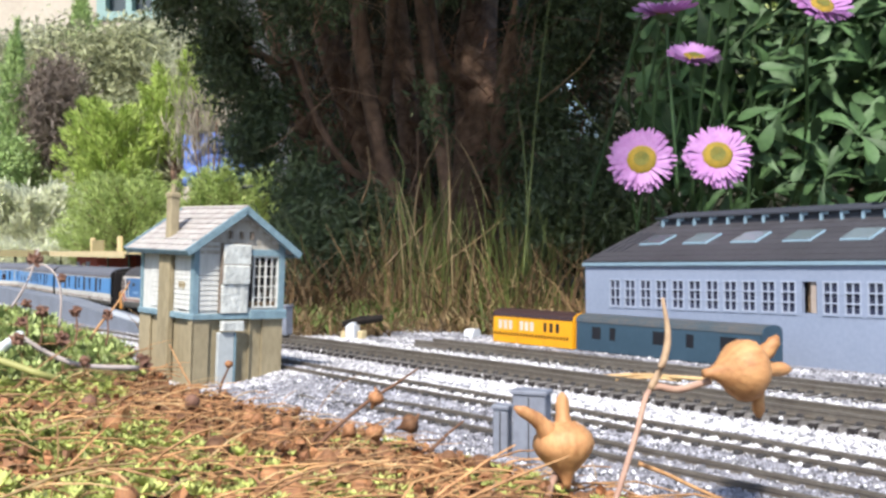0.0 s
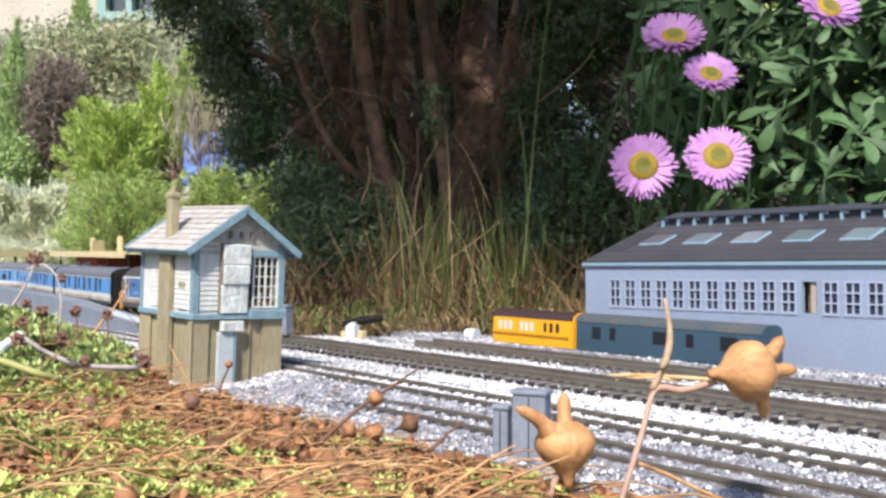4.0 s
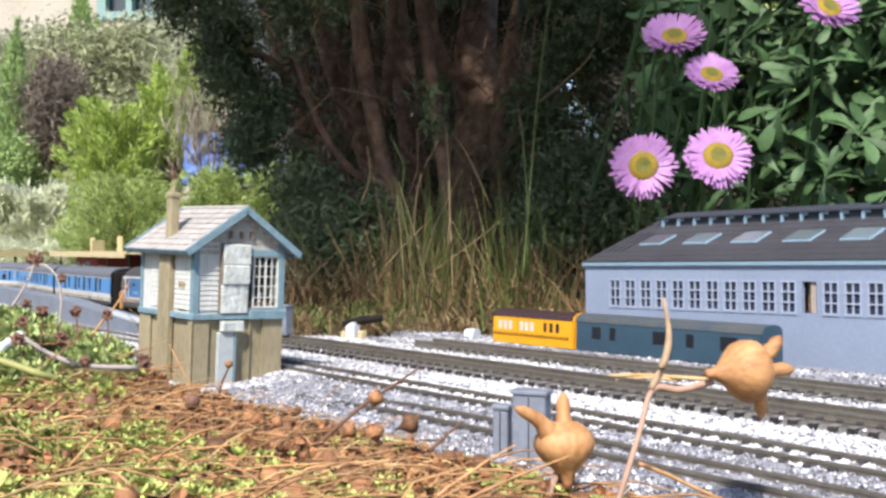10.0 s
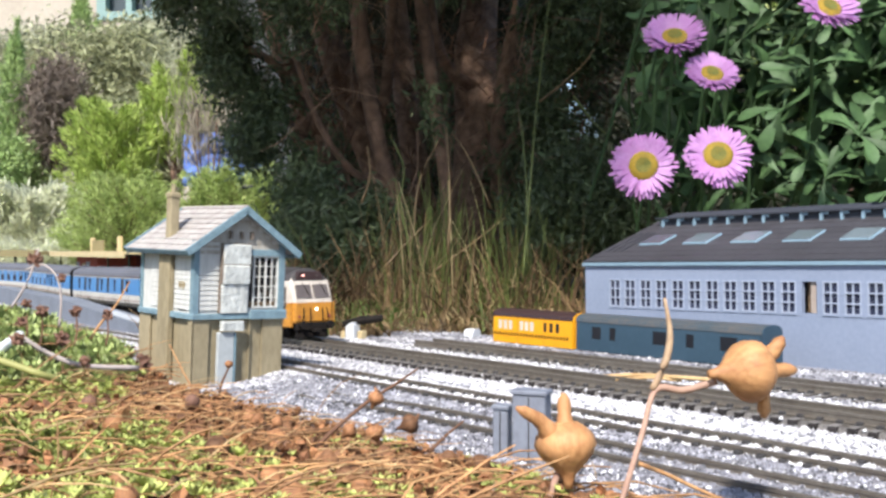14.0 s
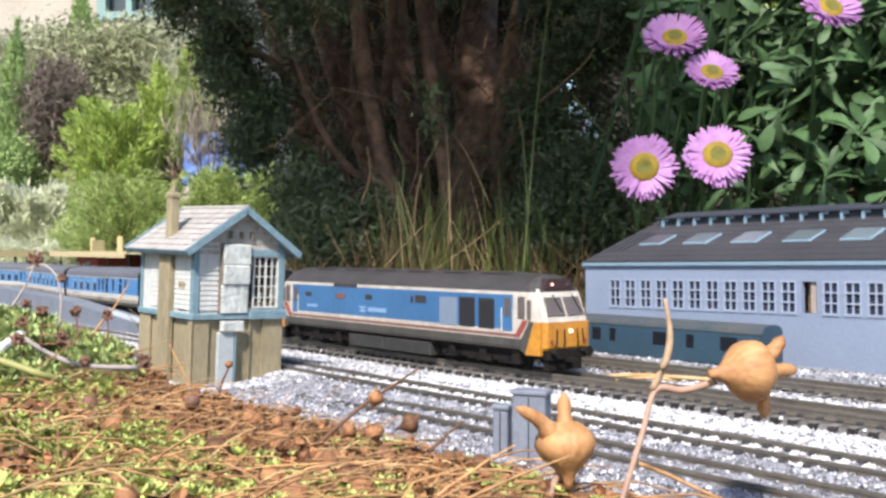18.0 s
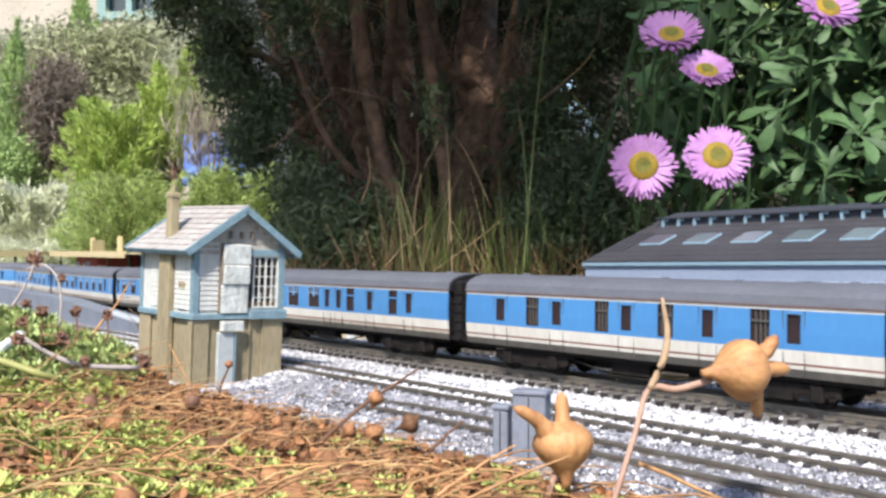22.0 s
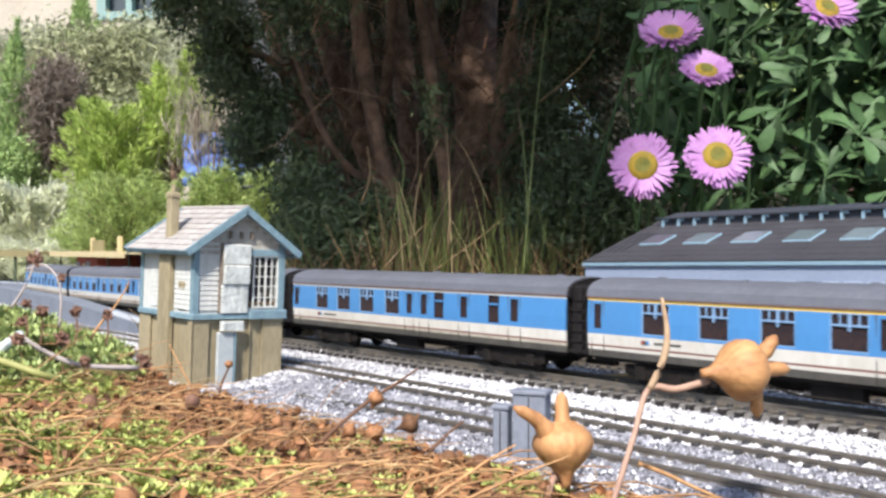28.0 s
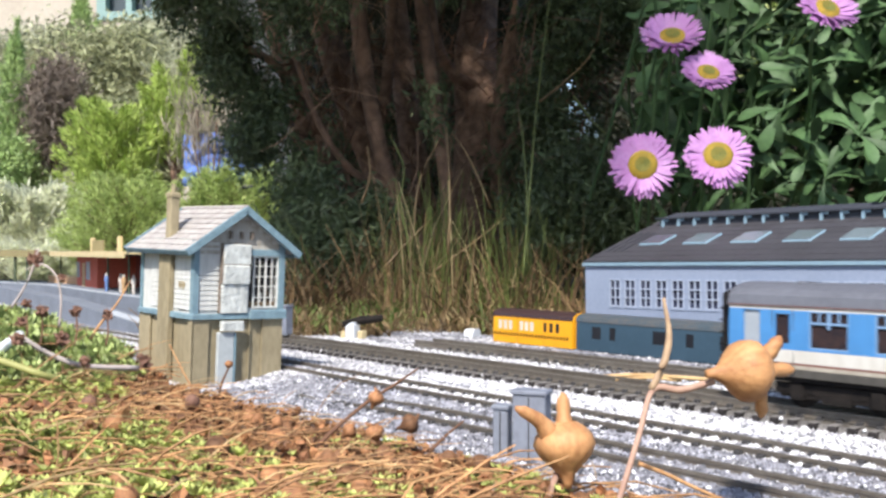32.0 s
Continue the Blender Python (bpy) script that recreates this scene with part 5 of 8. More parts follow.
STALK_TAN = paint("pale_tan_stalk", (0.46, 0.33, 0.21), (0.3, 0.19, 0.12), rough=0.7, grain=500, spots=60, amount=0.9, bump=0.1)
STALK_PINK = paint("pinkish_dry_stalk", (0.42, 0.27, 0.2), (0.26, 0.15, 0.11), rough=0.7, grain=500, spots=60, amount=0.9, bump=0.1)
TARP = paint("blue_tarpaulin", (0.12, 0.22, 0.6), (0.08, 0.15, 0.45), rough=0.85, grain=60, spots=9, bump=0.3)


def scatter_leaves(points, rng, size, aspect=2.2, droop=0.0, spread=1.0, up=None):
    """Small folded leaves at the points (n x 3): vertices and faces of all of them."""
    n = len(points)
    d = rng.normal(size=(n, 3)) * spread
    if up is not None:
        d += np.array(up)
    d[:, 2] -= droop
    d /= np.linalg.norm(d, axis=1)[:, None] + 1e-9
    r = rng.normal(size=(n, 3))
    a = np.cross(d, r)
    a /= np.linalg.norm(a, axis=1)[:, None] + 1e-9
    s = size * rng.uniform(0.6, 1.4, n)[:, None]
    w = s / aspect / 2
    b = np.cross(a, d)
    p = np.asarray(points)
    v = np.stack([p, p + d * s * 0.5 + a * w + b * w * 0.5, p + d * s, p + d * s * 0.5 - a * w + b * w * 0.5], 1).reshape(-1, 3)
    k = np.arange(n)[:, None] * 4
    f = np.concatenate([k + np.array([0, 1, 2]), k + np.array([0, 2, 3])], 0)
    return v, f


def leaf_mesh(name, v, f, material):
    me = bpy.data.meshes.new(name)
    me.from_pydata(v.tolist(), [], f.tolist())
    me.materials.append(material)
    me.update()
    return me


def clumps(rng, centre, radii, n_clumps, per, clump_r, shell=0.75, lumps=0.0):
    """Points in clumps spread through an ellipsoid, most of them near its skin."""
    d = rng.normal(size=(n_clumps, 3))
    d /= np.linalg.norm(d, axis=1)[:, None]
    r = shell + (1 - shell) * rng.random(n_clumps)
    if lumps:
        r = r * np.array([0.86 + 0.55 * noise.noise(Vector(q) * 2.3 + Vector((lumps, 0, 0))) for q in d])
    c = np.array(centre) + d * r[:, None] * np.array(radii)
    p = c[:, None, :] + rng.normal(size=(n_clumps, per, 3)) * clump_r
    return p.reshape(-1, 3)


def bush(name, label, centre, radii, material, seed, n=260, per=24, size=0.03, clump=None, aspect=2.2, droop=0.0, up=None, shell=0.7, category="shrub"):
    rng = np.random.default_rng(seed)
    base = (centre[0], centre[1], bank(centre[0], centre[1]))
    t = thing(name, label, category, pose(*base))
    c = np.array(centre) - np.array(base)
    clump = clump or min(radii) * 0.13
    v, f = scatter_leaves(clumps(rng, c, radii, n, per, clump, shell, seed * 1.7), rng, size, aspect, droop, 1.0, up)
    part("crown", leaf_mesh("crown", v, f, material), None, t)
    s = Solid()
    h = max(c[2], 0.05)
    for k in range(5):
        a = 2 * math.pi * k / 5 + seed
        tip = (c[0] + radii[0] * 0.5 * math.cos(a), c[1] + radii[1] * 0.5 * math.sin(a), h + radii[2] * 0.3)
        s.tube(arc([(0.02 * math.cos(a) * radii[0], 0.02 * math.sin(a), -0.01), (c[0] * 0.5 + radii[0] * 0.2 * math.cos(a), c[1] * 0.5 + radii[1] * 0.2 * math.sin(a), h * 0.5), tip], 3),
               [max(min(radii) * 0.05, 0.004) * (1 - 0.11 * i) for i in range(7)], 6)
    part("trunk", s, BARK, t)
    return t


def plume_conifer(name, label, foot, height, spread, material, seed, plumes=26, size=0.018, taper=0.75, category="conifer"):
    """A conifer of feathery plumes that fan up and out from its foot."""
    rng = np.random.default_rng(seed)
    base = Vector((foot[0], foot[1], bank(foot[0], foot[1])))
    t = thing(name, label, category, Matrix.Translation(base))
    low = foot[2] - base.z
    s = Solid().tube([(0, 0, -0.01), (0, 0, low + height * 0.3), (0, 0, low + height * 0.75)], [0.014, 0.010, 0.004], 7)
    vs, fs, k = [], [], 0
    for i in range(plumes):
        h = (i + 0.5) / plumes
        a = 2.4 * i + rng.uniform(-0.4, 0.4)
        reach = spread * (1.0 - taper * h) * rng.uniform(0.6, 1.1)
        root = np.array((0.25 * reach * math.cos(a), 0.25 * reach * math.sin(a), low + height * 0.72 * h))
        tip = np.array((reach * math.cos(a), reach * math.sin(a), low + height * (0.72 * h + rng.uniform(0.20, 0.30))))
        s.tube([(0, 0, root[2] * 0.9), tuple(root), tuple(root * 0.4 + tip * 0.6)], [0.004, 0.003, 0.0015], 5)
        m = 300
        q = rng.random(m) ** 0.8
        girth = 0.30 * spread * (1.0 - taper * 0.8 * h) * np.sin(np.pi * np.clip(0.12 + 0.86 * q, 0, 1))
        p = root + (tip - root) * q[:, None] + rng.normal(size=(m, 3)) * (girth * 0.42)[:, None]
        v, f = scatter_leaves(p, rng, size, 5.0, -0.3, 0.55, (tip - root) / np.linalg.norm(tip - root) * 1.1)
        vs.append(v)
        fs.append(f + k)
        k += len(v)
    part("crown", leaf_mesh("crown", np.concatenate(vs), np.concatenate(fs), material), None, t)
    part("trunk", s, BARK, t)
    return t


# the big yew with its stems
def yew():
    t = thing("yew_tree", "large old yew with several dark leaning stems and drooping dark foliage", "tree", pose(0.0, 1.35, 0.0))
    o = Vector((0.0, 1.35, 0.0))
    stems = [([(-0.0600, 1.2500, 0.0501), (-0.1045, 1.2700, 0.1007), (-0.1456, 1.2800, 0.1814), (-0.1924, 1.3000, 0.2723), (-0.2368, 1.3200, 0.4037), (-0.2634, 1.3400, 0.5006)], 0.0165, 0.0125),
             ([(-0.0327, 1.3000, 0.0420), (-0.0634, 1.3200, 0.1170), (-0.1103, 1.3400, 0.2326), (-0.1469, 1.3600, 0.3283), (-0.1766, 1.3800, 0.4189), (-0.1952, 1.4000, 0.5440)], 0.024, 0.017),
             ([(0.0416, 1.3000, 0.0123), (0.0379, 1.3000, 0.1163), (0.0457, 1.3100, 0.2215), (0.0422, 1.3200, 0.3131), (0.0505, 1.3400, 0.4087), (0.0591, 1.3600, 0.5537)], 0.031, 0.025),
             ([(-0.0032, 1.4000, 0.0240), (-0.0316, 1.4200, 0.1532), (-0.0527, 1.4400, 0.2861), (-0.0701, 1.4600, 0.4393), (-0.0795, 1.4800, 0.5712)], 0.02, 0.015),
             ([(0.0779, 1.4200, 0.0234), (0.0996, 1.4400, 0.1626), (0.1301, 1.4600, 0.3141), (0.1766, 1.5000, 0.4494), (0.1963, 1.5200, 0.5414)], 0.018, 0.013),
             ([(-0.1356, 1.2900, 0.1749), (-0.1771, 1.2700, 0.2168), (-0.2171, 1.2500, 0.2573), (-0.2538, 1.2200, 0.3155)], 0.008, 0.004),
             ([(0.0490, 1.3000, 0.2500), (0.1068, 1.2800, 0.2984), (0.1614, 1.2500, 0.3287), (0.2235, 1.2000, 0.3594)], 0.008, 0.004),
             ([(0.0453, 1.3000, 0.2871), (0.0115, 1.2600, 0.2948), (-0.0099, 1.2400, 0.3408), (-0.0167, 1.2200, 0.4061)], 0.008, 0.005),
             ([(-0.1018, 1.3300, 0.2086), (-0.0773, 1.3000, 0.2649), (-0.0688, 1.2800, 0.3350), (-0.0605, 1.2600, 0.4172)], 0.009, 0.006),
             ([(-0.0167, 1.2200, 0.0366), (-0.0645, 1.2000, 0.1469), (-0.0904, 1.1800, 0.2669), (-0.1021, 1.1600, 0.3630), (-0.1078, 1.1500, 0.4130)], 0.011, 0.008),
             ([(0.0110, 1.2000, 0.0440), (0.0040, 1.1800, 0.1455), (-0.0093, 1.1600, 0.2437), (-0.0254, 1.1400, 0.3579), (-0.0316, 1.1300, 0.4070)], 0.009, 0.007),
             ([(0.0829, 1.2500, 0.0501), (0.0680, 1.2400, 0.1707), (0.0739, 1.2200, 0.2737), (0.0933, 1.2000, 0.3731), (0.1001, 1.2000, 0.4280)], 0.010, 0.008),
             ([(0.0410, 1.2800, 0.1521), (0.0809, 1.2200, 0.1970), (0.1157, 1.1500, 0.2684), (0.1735, 1.1000, 0.3100)], 0.006, 0.003),
             ([(-0.0645, 1.2000, 0.1469), (-0.1096, 1.1700, 0.1649), (-0.1459, 1.1400, 0.2211), (-0.1659, 1.1000, 0.2911)], 0.005, 0.003),
             ([(-0.1651, 1.2900, 0.2117), (-0.1947, 1.2000, 0.2840), (-0.2326, 1.1500, 0.3079)], 0.006, 0.004)]
    for pts, r0, r1 in stems:
        c = arc([Vector(p) - o for p in pts], 5)
        rr = [r0 + (r1 - r0) * i / (len(c) - 1) for i in range(len(c))]
        rr = [r * (1 + 0.18 * noise.noise(p * 9 + Vector((r0 * 99, 0, 0)))) for r, p in zip(rr, c)]
        part("trunk" if r0 > 0.012 else "limb", Solid().tube(c, rr, 12), BARK, t, smooth=True)
    rng = np.random.default_rng(3)
    pts, brown = [], []
    spots = [((-0.3079, 1.2000, 0.3766), 0.07, 16), ((-0.2523, 1.1500, 0.3276), 0.07, 16), ((-0.2480, 1.1500, 0.2816), 0.06, 14), ((-0.2063, 1.1500, 0.2421), 0.05, 9), ((-0.2280, 1.2000, 0.2086), 0.05, 9), ((-0.1742, 1.2000, 0.1469), 0.05, 10), ((-0.1768, 1.1500, 0.0910), 0.04, 8), ((-0.1529, 1.2500, 0.1073), 0.06, 10),
             ((0.1307, 0.9900, 0.1331), 0.05, 14), ((0.1541, 0.9600, 0.1009), 0.045, 14), ((0.1003, 0.9700, 0.0929), 0.035, 8), ((-0.1242, 0.9700, 0.0929), 0.04, 9), ((-0.0961, 0.9400, 0.0653), 0.03, 7), ((0.1054, 1.1200, 0.2312), 0.04, 7), ((-0.1460, 1.0200, 0.1330), 0.04, 9), ((-0.1350, 0.9300, 0.0620), 0.035, 8), ((-0.2080, 1.1000, 0.1900), 0.045, 10), ((-0.0720, 1.0000, 0.1050), 0.03, 4), ((-0.1524, 1.0500, 0.3170), 0.06, 8), ((-0.0144, 1.0500, 0.3600), 0.05, 5), ((0.1500, 1.1000, 0.3289), 0.075, 22), ((0.1814, 1.1500, 0.3341), 0.10, 26), ((0.1408, 1.4000, 0.3040), 0.1, 22), ((0.1605, 1.3000, 0.2203), 0.1, 24),
             ((0.1080, 1.5000, 0.2437), 0.1, 20), ((0.1400, 1.2500, 0.1501), 0.1, 30), ((0.1755, 1.2000, 0.0989), 0.09, 26), ((-0.1152, 1.4000, 0.0880), 0.08, 16), ((-0.1134, 1.6000, 0.2920), 0.12, 22), ((-0.0402, 1.6000, 0.2371), 0.14, 24), ((0.0055, 1.6000, 0.3286), 0.14, 24), ((-0.1577, 1.5000, 0.2351), 0.09, 16)]
    for p, r, n in spots:
        k = 0.55 if p[0] < -0.18 else 0.8
        q = clumps(rng, Vector(p) - o, (r * k, r, r * k), n, 150, 0.013, 0.3)
        pts.append(q)
    # Crown lies above the view, added to keep sun off the stems and grass.
    crown = []
    for k in range(420):
        y = rng.uniform(-0.83, 0.6)
        low = 0.12 + 0.262 * (y + 1.35)
        q = np.array((rng.uniform(-0.36, 0.16), y, rng.uniform(max(low, 0.42), max(low, 0.42) + 0.3)))
        crown.append(q + rng.normal(size=(34, 3)) * 0.025)
    v, f = scatter_leaves(np.concatenate(crown), rng, 0.036, 2.4, 0.5)
    part("crown", leaf_mesh("crown", v, f, YEW), None, t)
    v, f = scatter_leaves(np.concatenate(pts), rng, 0.0105, 3.4, 0.7)
    part("foliage", leaf_mesh("foliage", v, f, YEW), None, t)
    for p, r, n in (((-0.1664, 1.3000, 0.2723), 0.08, 12), ((-0.0475, 1.3000, 0.3094), 0.1, 14), ((0.0862, 1.3000, 0.3094), 0.12, 16), ((-0.0802, 1.3500, 0.1490), 0.1, 16), ((0.1971, 1.2500, 0.3144), 0.06, 10)):
        brown.append(clumps(rng, Vector(p) - o, (r * 0.8, r, r * 0.8), n, 30, 0.022, 0.3))
    v, f = scatter_leaves(np.concatenate(brown), rng, 0.034, 16.0, 0.7)
    twigs = Solid()
    rg = random.Random(12)
    for k in range(260):
        p = Vector((rg.uniform(-0.17, 0.17), rg.uniform(0.98, 1.26), rg.uniform(0.09, 0.42))) - o
        d = Vector((rg.gauss(0, 0.6), rg.gauss(0, 0.3), rg.gauss(-0.5, 0.6))).normalized() * rg.uniform(0.03, 0.11)
        side = Vector((rg.gauss(0, 0.012), 0, rg.gauss(0, 0.012)))
        w = rg.uniform(0.0003, 0.0007)
        twigs.tube([p, p + d * 0.5 + side, p + d], [w, w * 0.8, w * 0.4], 4, cap=False)
    tagged(part("twig_tangle", twigs, TWIG_PALE, t, "thin dry twigs among the stems"), kind="stuff")
    sprays = [clumps(rng, Vector((rg.uniform(-0.13, 0.16), rg.uniform(1.05, 1.2), rg.uniform(0.12, 0.40))) - o, (0.02, 0.02, 0.025), 4, 45, 0.009, 0.3) for k in range(7)]
    sv, sf = scatter_leaves(np.concatenate(sprays), rng, 0.0115, 4.0, 0.9)
    part("hanging_sprays", leaf_mesh("hanging_sprays", sv, sf, YEW), None, t)
    tagged(part("dead_foliage", leaf_mesh("dead_foliage", v, f, YEW_BROWN), None, t, "dry brown twigs under the crown"), kind="stuff")
    return t


yew()


# dark hedge behind the yew, closing the garden
def hedge():
    t = thing("hedge", "tall dark clipped hedge closing the garden behind", "hedge")
    rng = np.random.default_rng(8)
    s = Solid()
    nx, nz = 120, 70
    v = []
    for i in range(nx + 1):
        for j in range(nz + 1):
            x = -0.30 + 2.6 * i / nx
            z = -0.05 + 1.6 * j / nz
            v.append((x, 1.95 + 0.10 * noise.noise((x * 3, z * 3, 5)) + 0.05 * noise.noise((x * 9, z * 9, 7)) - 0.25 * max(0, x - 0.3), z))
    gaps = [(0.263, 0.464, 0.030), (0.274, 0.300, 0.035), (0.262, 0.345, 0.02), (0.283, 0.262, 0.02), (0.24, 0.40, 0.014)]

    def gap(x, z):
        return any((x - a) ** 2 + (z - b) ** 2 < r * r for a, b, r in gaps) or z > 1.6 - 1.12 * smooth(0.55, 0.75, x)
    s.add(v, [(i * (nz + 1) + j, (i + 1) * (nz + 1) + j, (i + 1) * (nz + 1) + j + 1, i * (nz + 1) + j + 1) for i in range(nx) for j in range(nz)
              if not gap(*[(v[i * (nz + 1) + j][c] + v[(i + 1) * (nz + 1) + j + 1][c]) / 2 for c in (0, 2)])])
    # Near-black sheet and dark leaves: the hedge's inner shade put into their colours.
    part("hedge_core", s, HEDGE_INNER_SHADE, t, smooth=True)
    p = np.array(v)[rng.integers(0, len(v), 40000)] + rng.normal(size=(40000, 3)) * np.array((0.05, 0.03, 0.05)) - np.array((0, 0.03, 0))
    p = p[[not gap(x, z) or rng.random() < 0.12 for x, _, z in p]]
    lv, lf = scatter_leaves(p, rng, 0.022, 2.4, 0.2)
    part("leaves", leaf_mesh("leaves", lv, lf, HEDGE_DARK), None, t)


HEDGE_INNER_SHADE = paint("hedge_shade", (0.02, 0.026, 0.014), (0.01, 0.012, 0.008), rough=0.95, grain=60, spots=9, bump=0.5)
hedge()

# shrubs and conifers of the garden beyond the station
plume_conifer("shrub", "loose light green shrub of upright leafy sprays", (-0.7347, 2.3000, 0.015), 0.235, 0.17, SHRUB, 11, 90, 0.012, 0.35, "shrub")
plume_conifer("shrub", "mid-green leafy shrub behind the signal box", (-0.4200, 2.0000, 0.060), 0.180, 0.150, SHRUB, 12, 84, 0.011, 0.35, "shrub")
plume_conifer("golden_conifer", "bright yellow-green feathery conifer with upright plumes", (-0.7900, 2.9000, 0.32), 0.29, 0.13, CONIFER, 13, 44, 0.018, 0.4)
plume_conifer("golden_conifer", "bright yellow-green feathery conifer leaning over the shrubs", (-0.9450, 2.8000, 0.20), 0.30, 0.17, CONIFER, 14, 52, 0.018, 0.4)
plume_conifer("golden_conifer", "yellow-green conifer sprays reaching up beside the yew", (-0.7050, 2.8000, 0.42), 0.25, 0.08, CONIFER, 24, 22)
bush("dead_conifer", "dead brown conifer with bare twigs", (-1.1497, 2.9500, 0.4726), (0.058, 0.07, 0.15), DEADWOOD, 15, 230, 60, 0.03, 0.028, 9.0, -0.5)
plume_conifer("cypress", "narrow upright green cypress with a pointed tip", (-1.3000, 3.0000, 0.16), 0.60, 0.14, CYPRESS, 16, 56, 0.018, 0.95)
plume_conifer("cypress", "narrow upright green cypress with a pointed tip", (-1.8229, 5.0000, 0.80), 0.58, 0.19, CYPRESS, 17, 44, 0.03, 0.95)
plume_conifer("shrub", "pale silvery shrub with fine upright stems", (-1.0831, 2.6000, 0.020), 0.22, 0.17, PALE, 18, 60, 0.028, 0.3, "shrub")
plume_conifer("shrub", "low bleached grass behind the far platform", (-0.9400, 2.2000, -0.004), 0.085, 0.12, PALE, 28, 34, 0.018, 0.2, "grass")
plume_conifer("shrub", "pale green grassy shrub beside the station", (-1.1900, 2.5000, 0.020), 0.20, 0.13, PALE, 27, 40, 0.028, 0.3, "shrub")
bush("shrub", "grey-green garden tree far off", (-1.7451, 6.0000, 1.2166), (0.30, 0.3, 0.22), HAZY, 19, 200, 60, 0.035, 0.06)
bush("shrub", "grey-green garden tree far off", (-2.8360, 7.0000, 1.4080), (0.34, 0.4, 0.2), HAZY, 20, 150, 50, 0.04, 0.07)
bush("shrub", "thin twiggy shrub with pale hazy leaves", (-0.7440, 3.0000, 0.5480), (0.095, 0.1, 0.2), HAZY, 21, 130, 50, 0.03, 0.03, 9.0, -0.8)
bush("shrub", "tangled grey-green shrub between the conifers", (-1.0500, 3.4000, 0.4300), (0.30, 0.12, 0.17), TANGLE, 25, 330, 60, 0.022, 0.03, 3.0)
bush("shrub", "tangled grey-green shrub under the far trees", (-1.4500, 4.2000, 0.7800), (0.42, 0.2, 0.26), TANGLE, 26, 330, 60, 0.03, 0.045, 3.0)
bush("shrub", "sunlit pale green shrub behind the daisies", (0.5900, 1.4000, 0.3600), (0.13, 0.08, 0.11), SHRUB, 29, 150, 60, 0.016, 0.022, 2.4)
bush("shrub", "small dark green bush by the station", (-1.2661, 2.9000, 0.3083), (0.06, 0.08, 0.08), CYPRESS, 22, 120, 50, 0.018, 0.02, 3.0)

bush("shrub", "sparse upright straw-coloured stems before a tarpaulin", (-0.5709, 2.4000, 0.3691), (0.085, 0.05, 0.13), FADED, 23, 46, 14, 0.07, 0.03, 26.0, -2.8)

# tarpaulin among the shrubs
def tarpaulin():
    s = Solid()
    n = 14
    a, b = Vector((-0.6688, 2.5500, 0.2356)), Vector((-0.4650, 2.5500, 0.2356))
    v = []
    for i in range(n + 1):
        for j in range(n + 1):
            p = a.lerp(b, i / n)
            v.append((p.x, p.y + 0.03 * noise.noise((i * 0.5, j * 0.4, 2)), p.z + 0.15 * j / n * (0.9 + 0.06 * noise.noise((i * 0.3, 0, 9)))))
    k = len(v)
    v += [(x, y + 0.004, z) for x, y, z in v]
    f = [(i * (n + 1) + j, (i + 1) * (n + 1) + j, (i + 1) * (n + 1) + j + 1, i * (n + 1) + j + 1) for i in range(n) for j in range(n)]
    s.add(v, f + [tuple(q + k for q in reversed(g)) for g in f])
    tagged(part("tarpaulin", s, TARP, smooth=True), "crumpled bright blue tarpaulin hung among shrubs", "tarpaulin")


tarpaulin()


# ---- house up the hill ----
def house():
    t = thing("house", "pale rendered house with brown tiled roof up the hill", "house", pose(-11.8, 10.0, 0.9))
    WALLP = paint("pale_render", (0.46, 0.42, 0.36), (0.30, 0.24, 0.19), rough=0.9, grain=20, spots=1.5, bump=0.1)
    TILE = paint("brown_tiles", (0.28, 0.2, 0.15), (0.18, 0.13, 0.1), rough=0.85, grain=12, spots=2, bump=0.3)
    s = Solid()
    openings = [(1.2, 2.4, 0.9, 2.1), (4.0, 5.2, 0.9, 2.1), (8.3, 8.95, 1.5, 2.35)]
    s.wall([0, 9.6], [-1.5, 2.6], openings, 0.25, lambda u, d, z: (u, d, z))
    s.box(0, 0.25, 0.25, 6, -1.5, 2.6).box(9.35, 9.6, 0.25, 6, -1.5, 2.6).box(0, 9.6, 6, 6.25, -1.5, 2.6)
    part("wall", s, WALLP, t)
    part("roof", Solid().prism([(-0.4, 2.6), (3.1, 5.0), (6.6, 2.6), (6.6, 2.45), (-0.4, 2.45)], -0.3, 9.9), TILE, t)
    TEAL = paint("teal_frame", (0.22, 0.34, 0.33), (0.16, 0.25, 0.25), rough=0.6, grain=20, spots=4)
    for x0, x1, z0, z1 in openings:
        f = Solid()
        for a, b, c, d in ((x0, x0 + 0.09, z0, z1), (x1 - 0.09, x1, z0, z1), (x0 + 0.09, x1 - 0.09, z0, z0 + 0.09), (x0 + 0.09, x1 - 0.09, z1 - 0.09, z1), ((x0 + x1) / 2 - 0.03, (x0 + x1) / 2 + 0.03, z0 + 0.09, z1 - 0.09)):
            f.box(a, b, -0.02, 0.12, c, d)
        w = part("window", f, TEAL, t)
        part("pane", Solid().box(x0, x1, 0.13, 0.15, z0, z1), SKYLIGHT, w)


house()


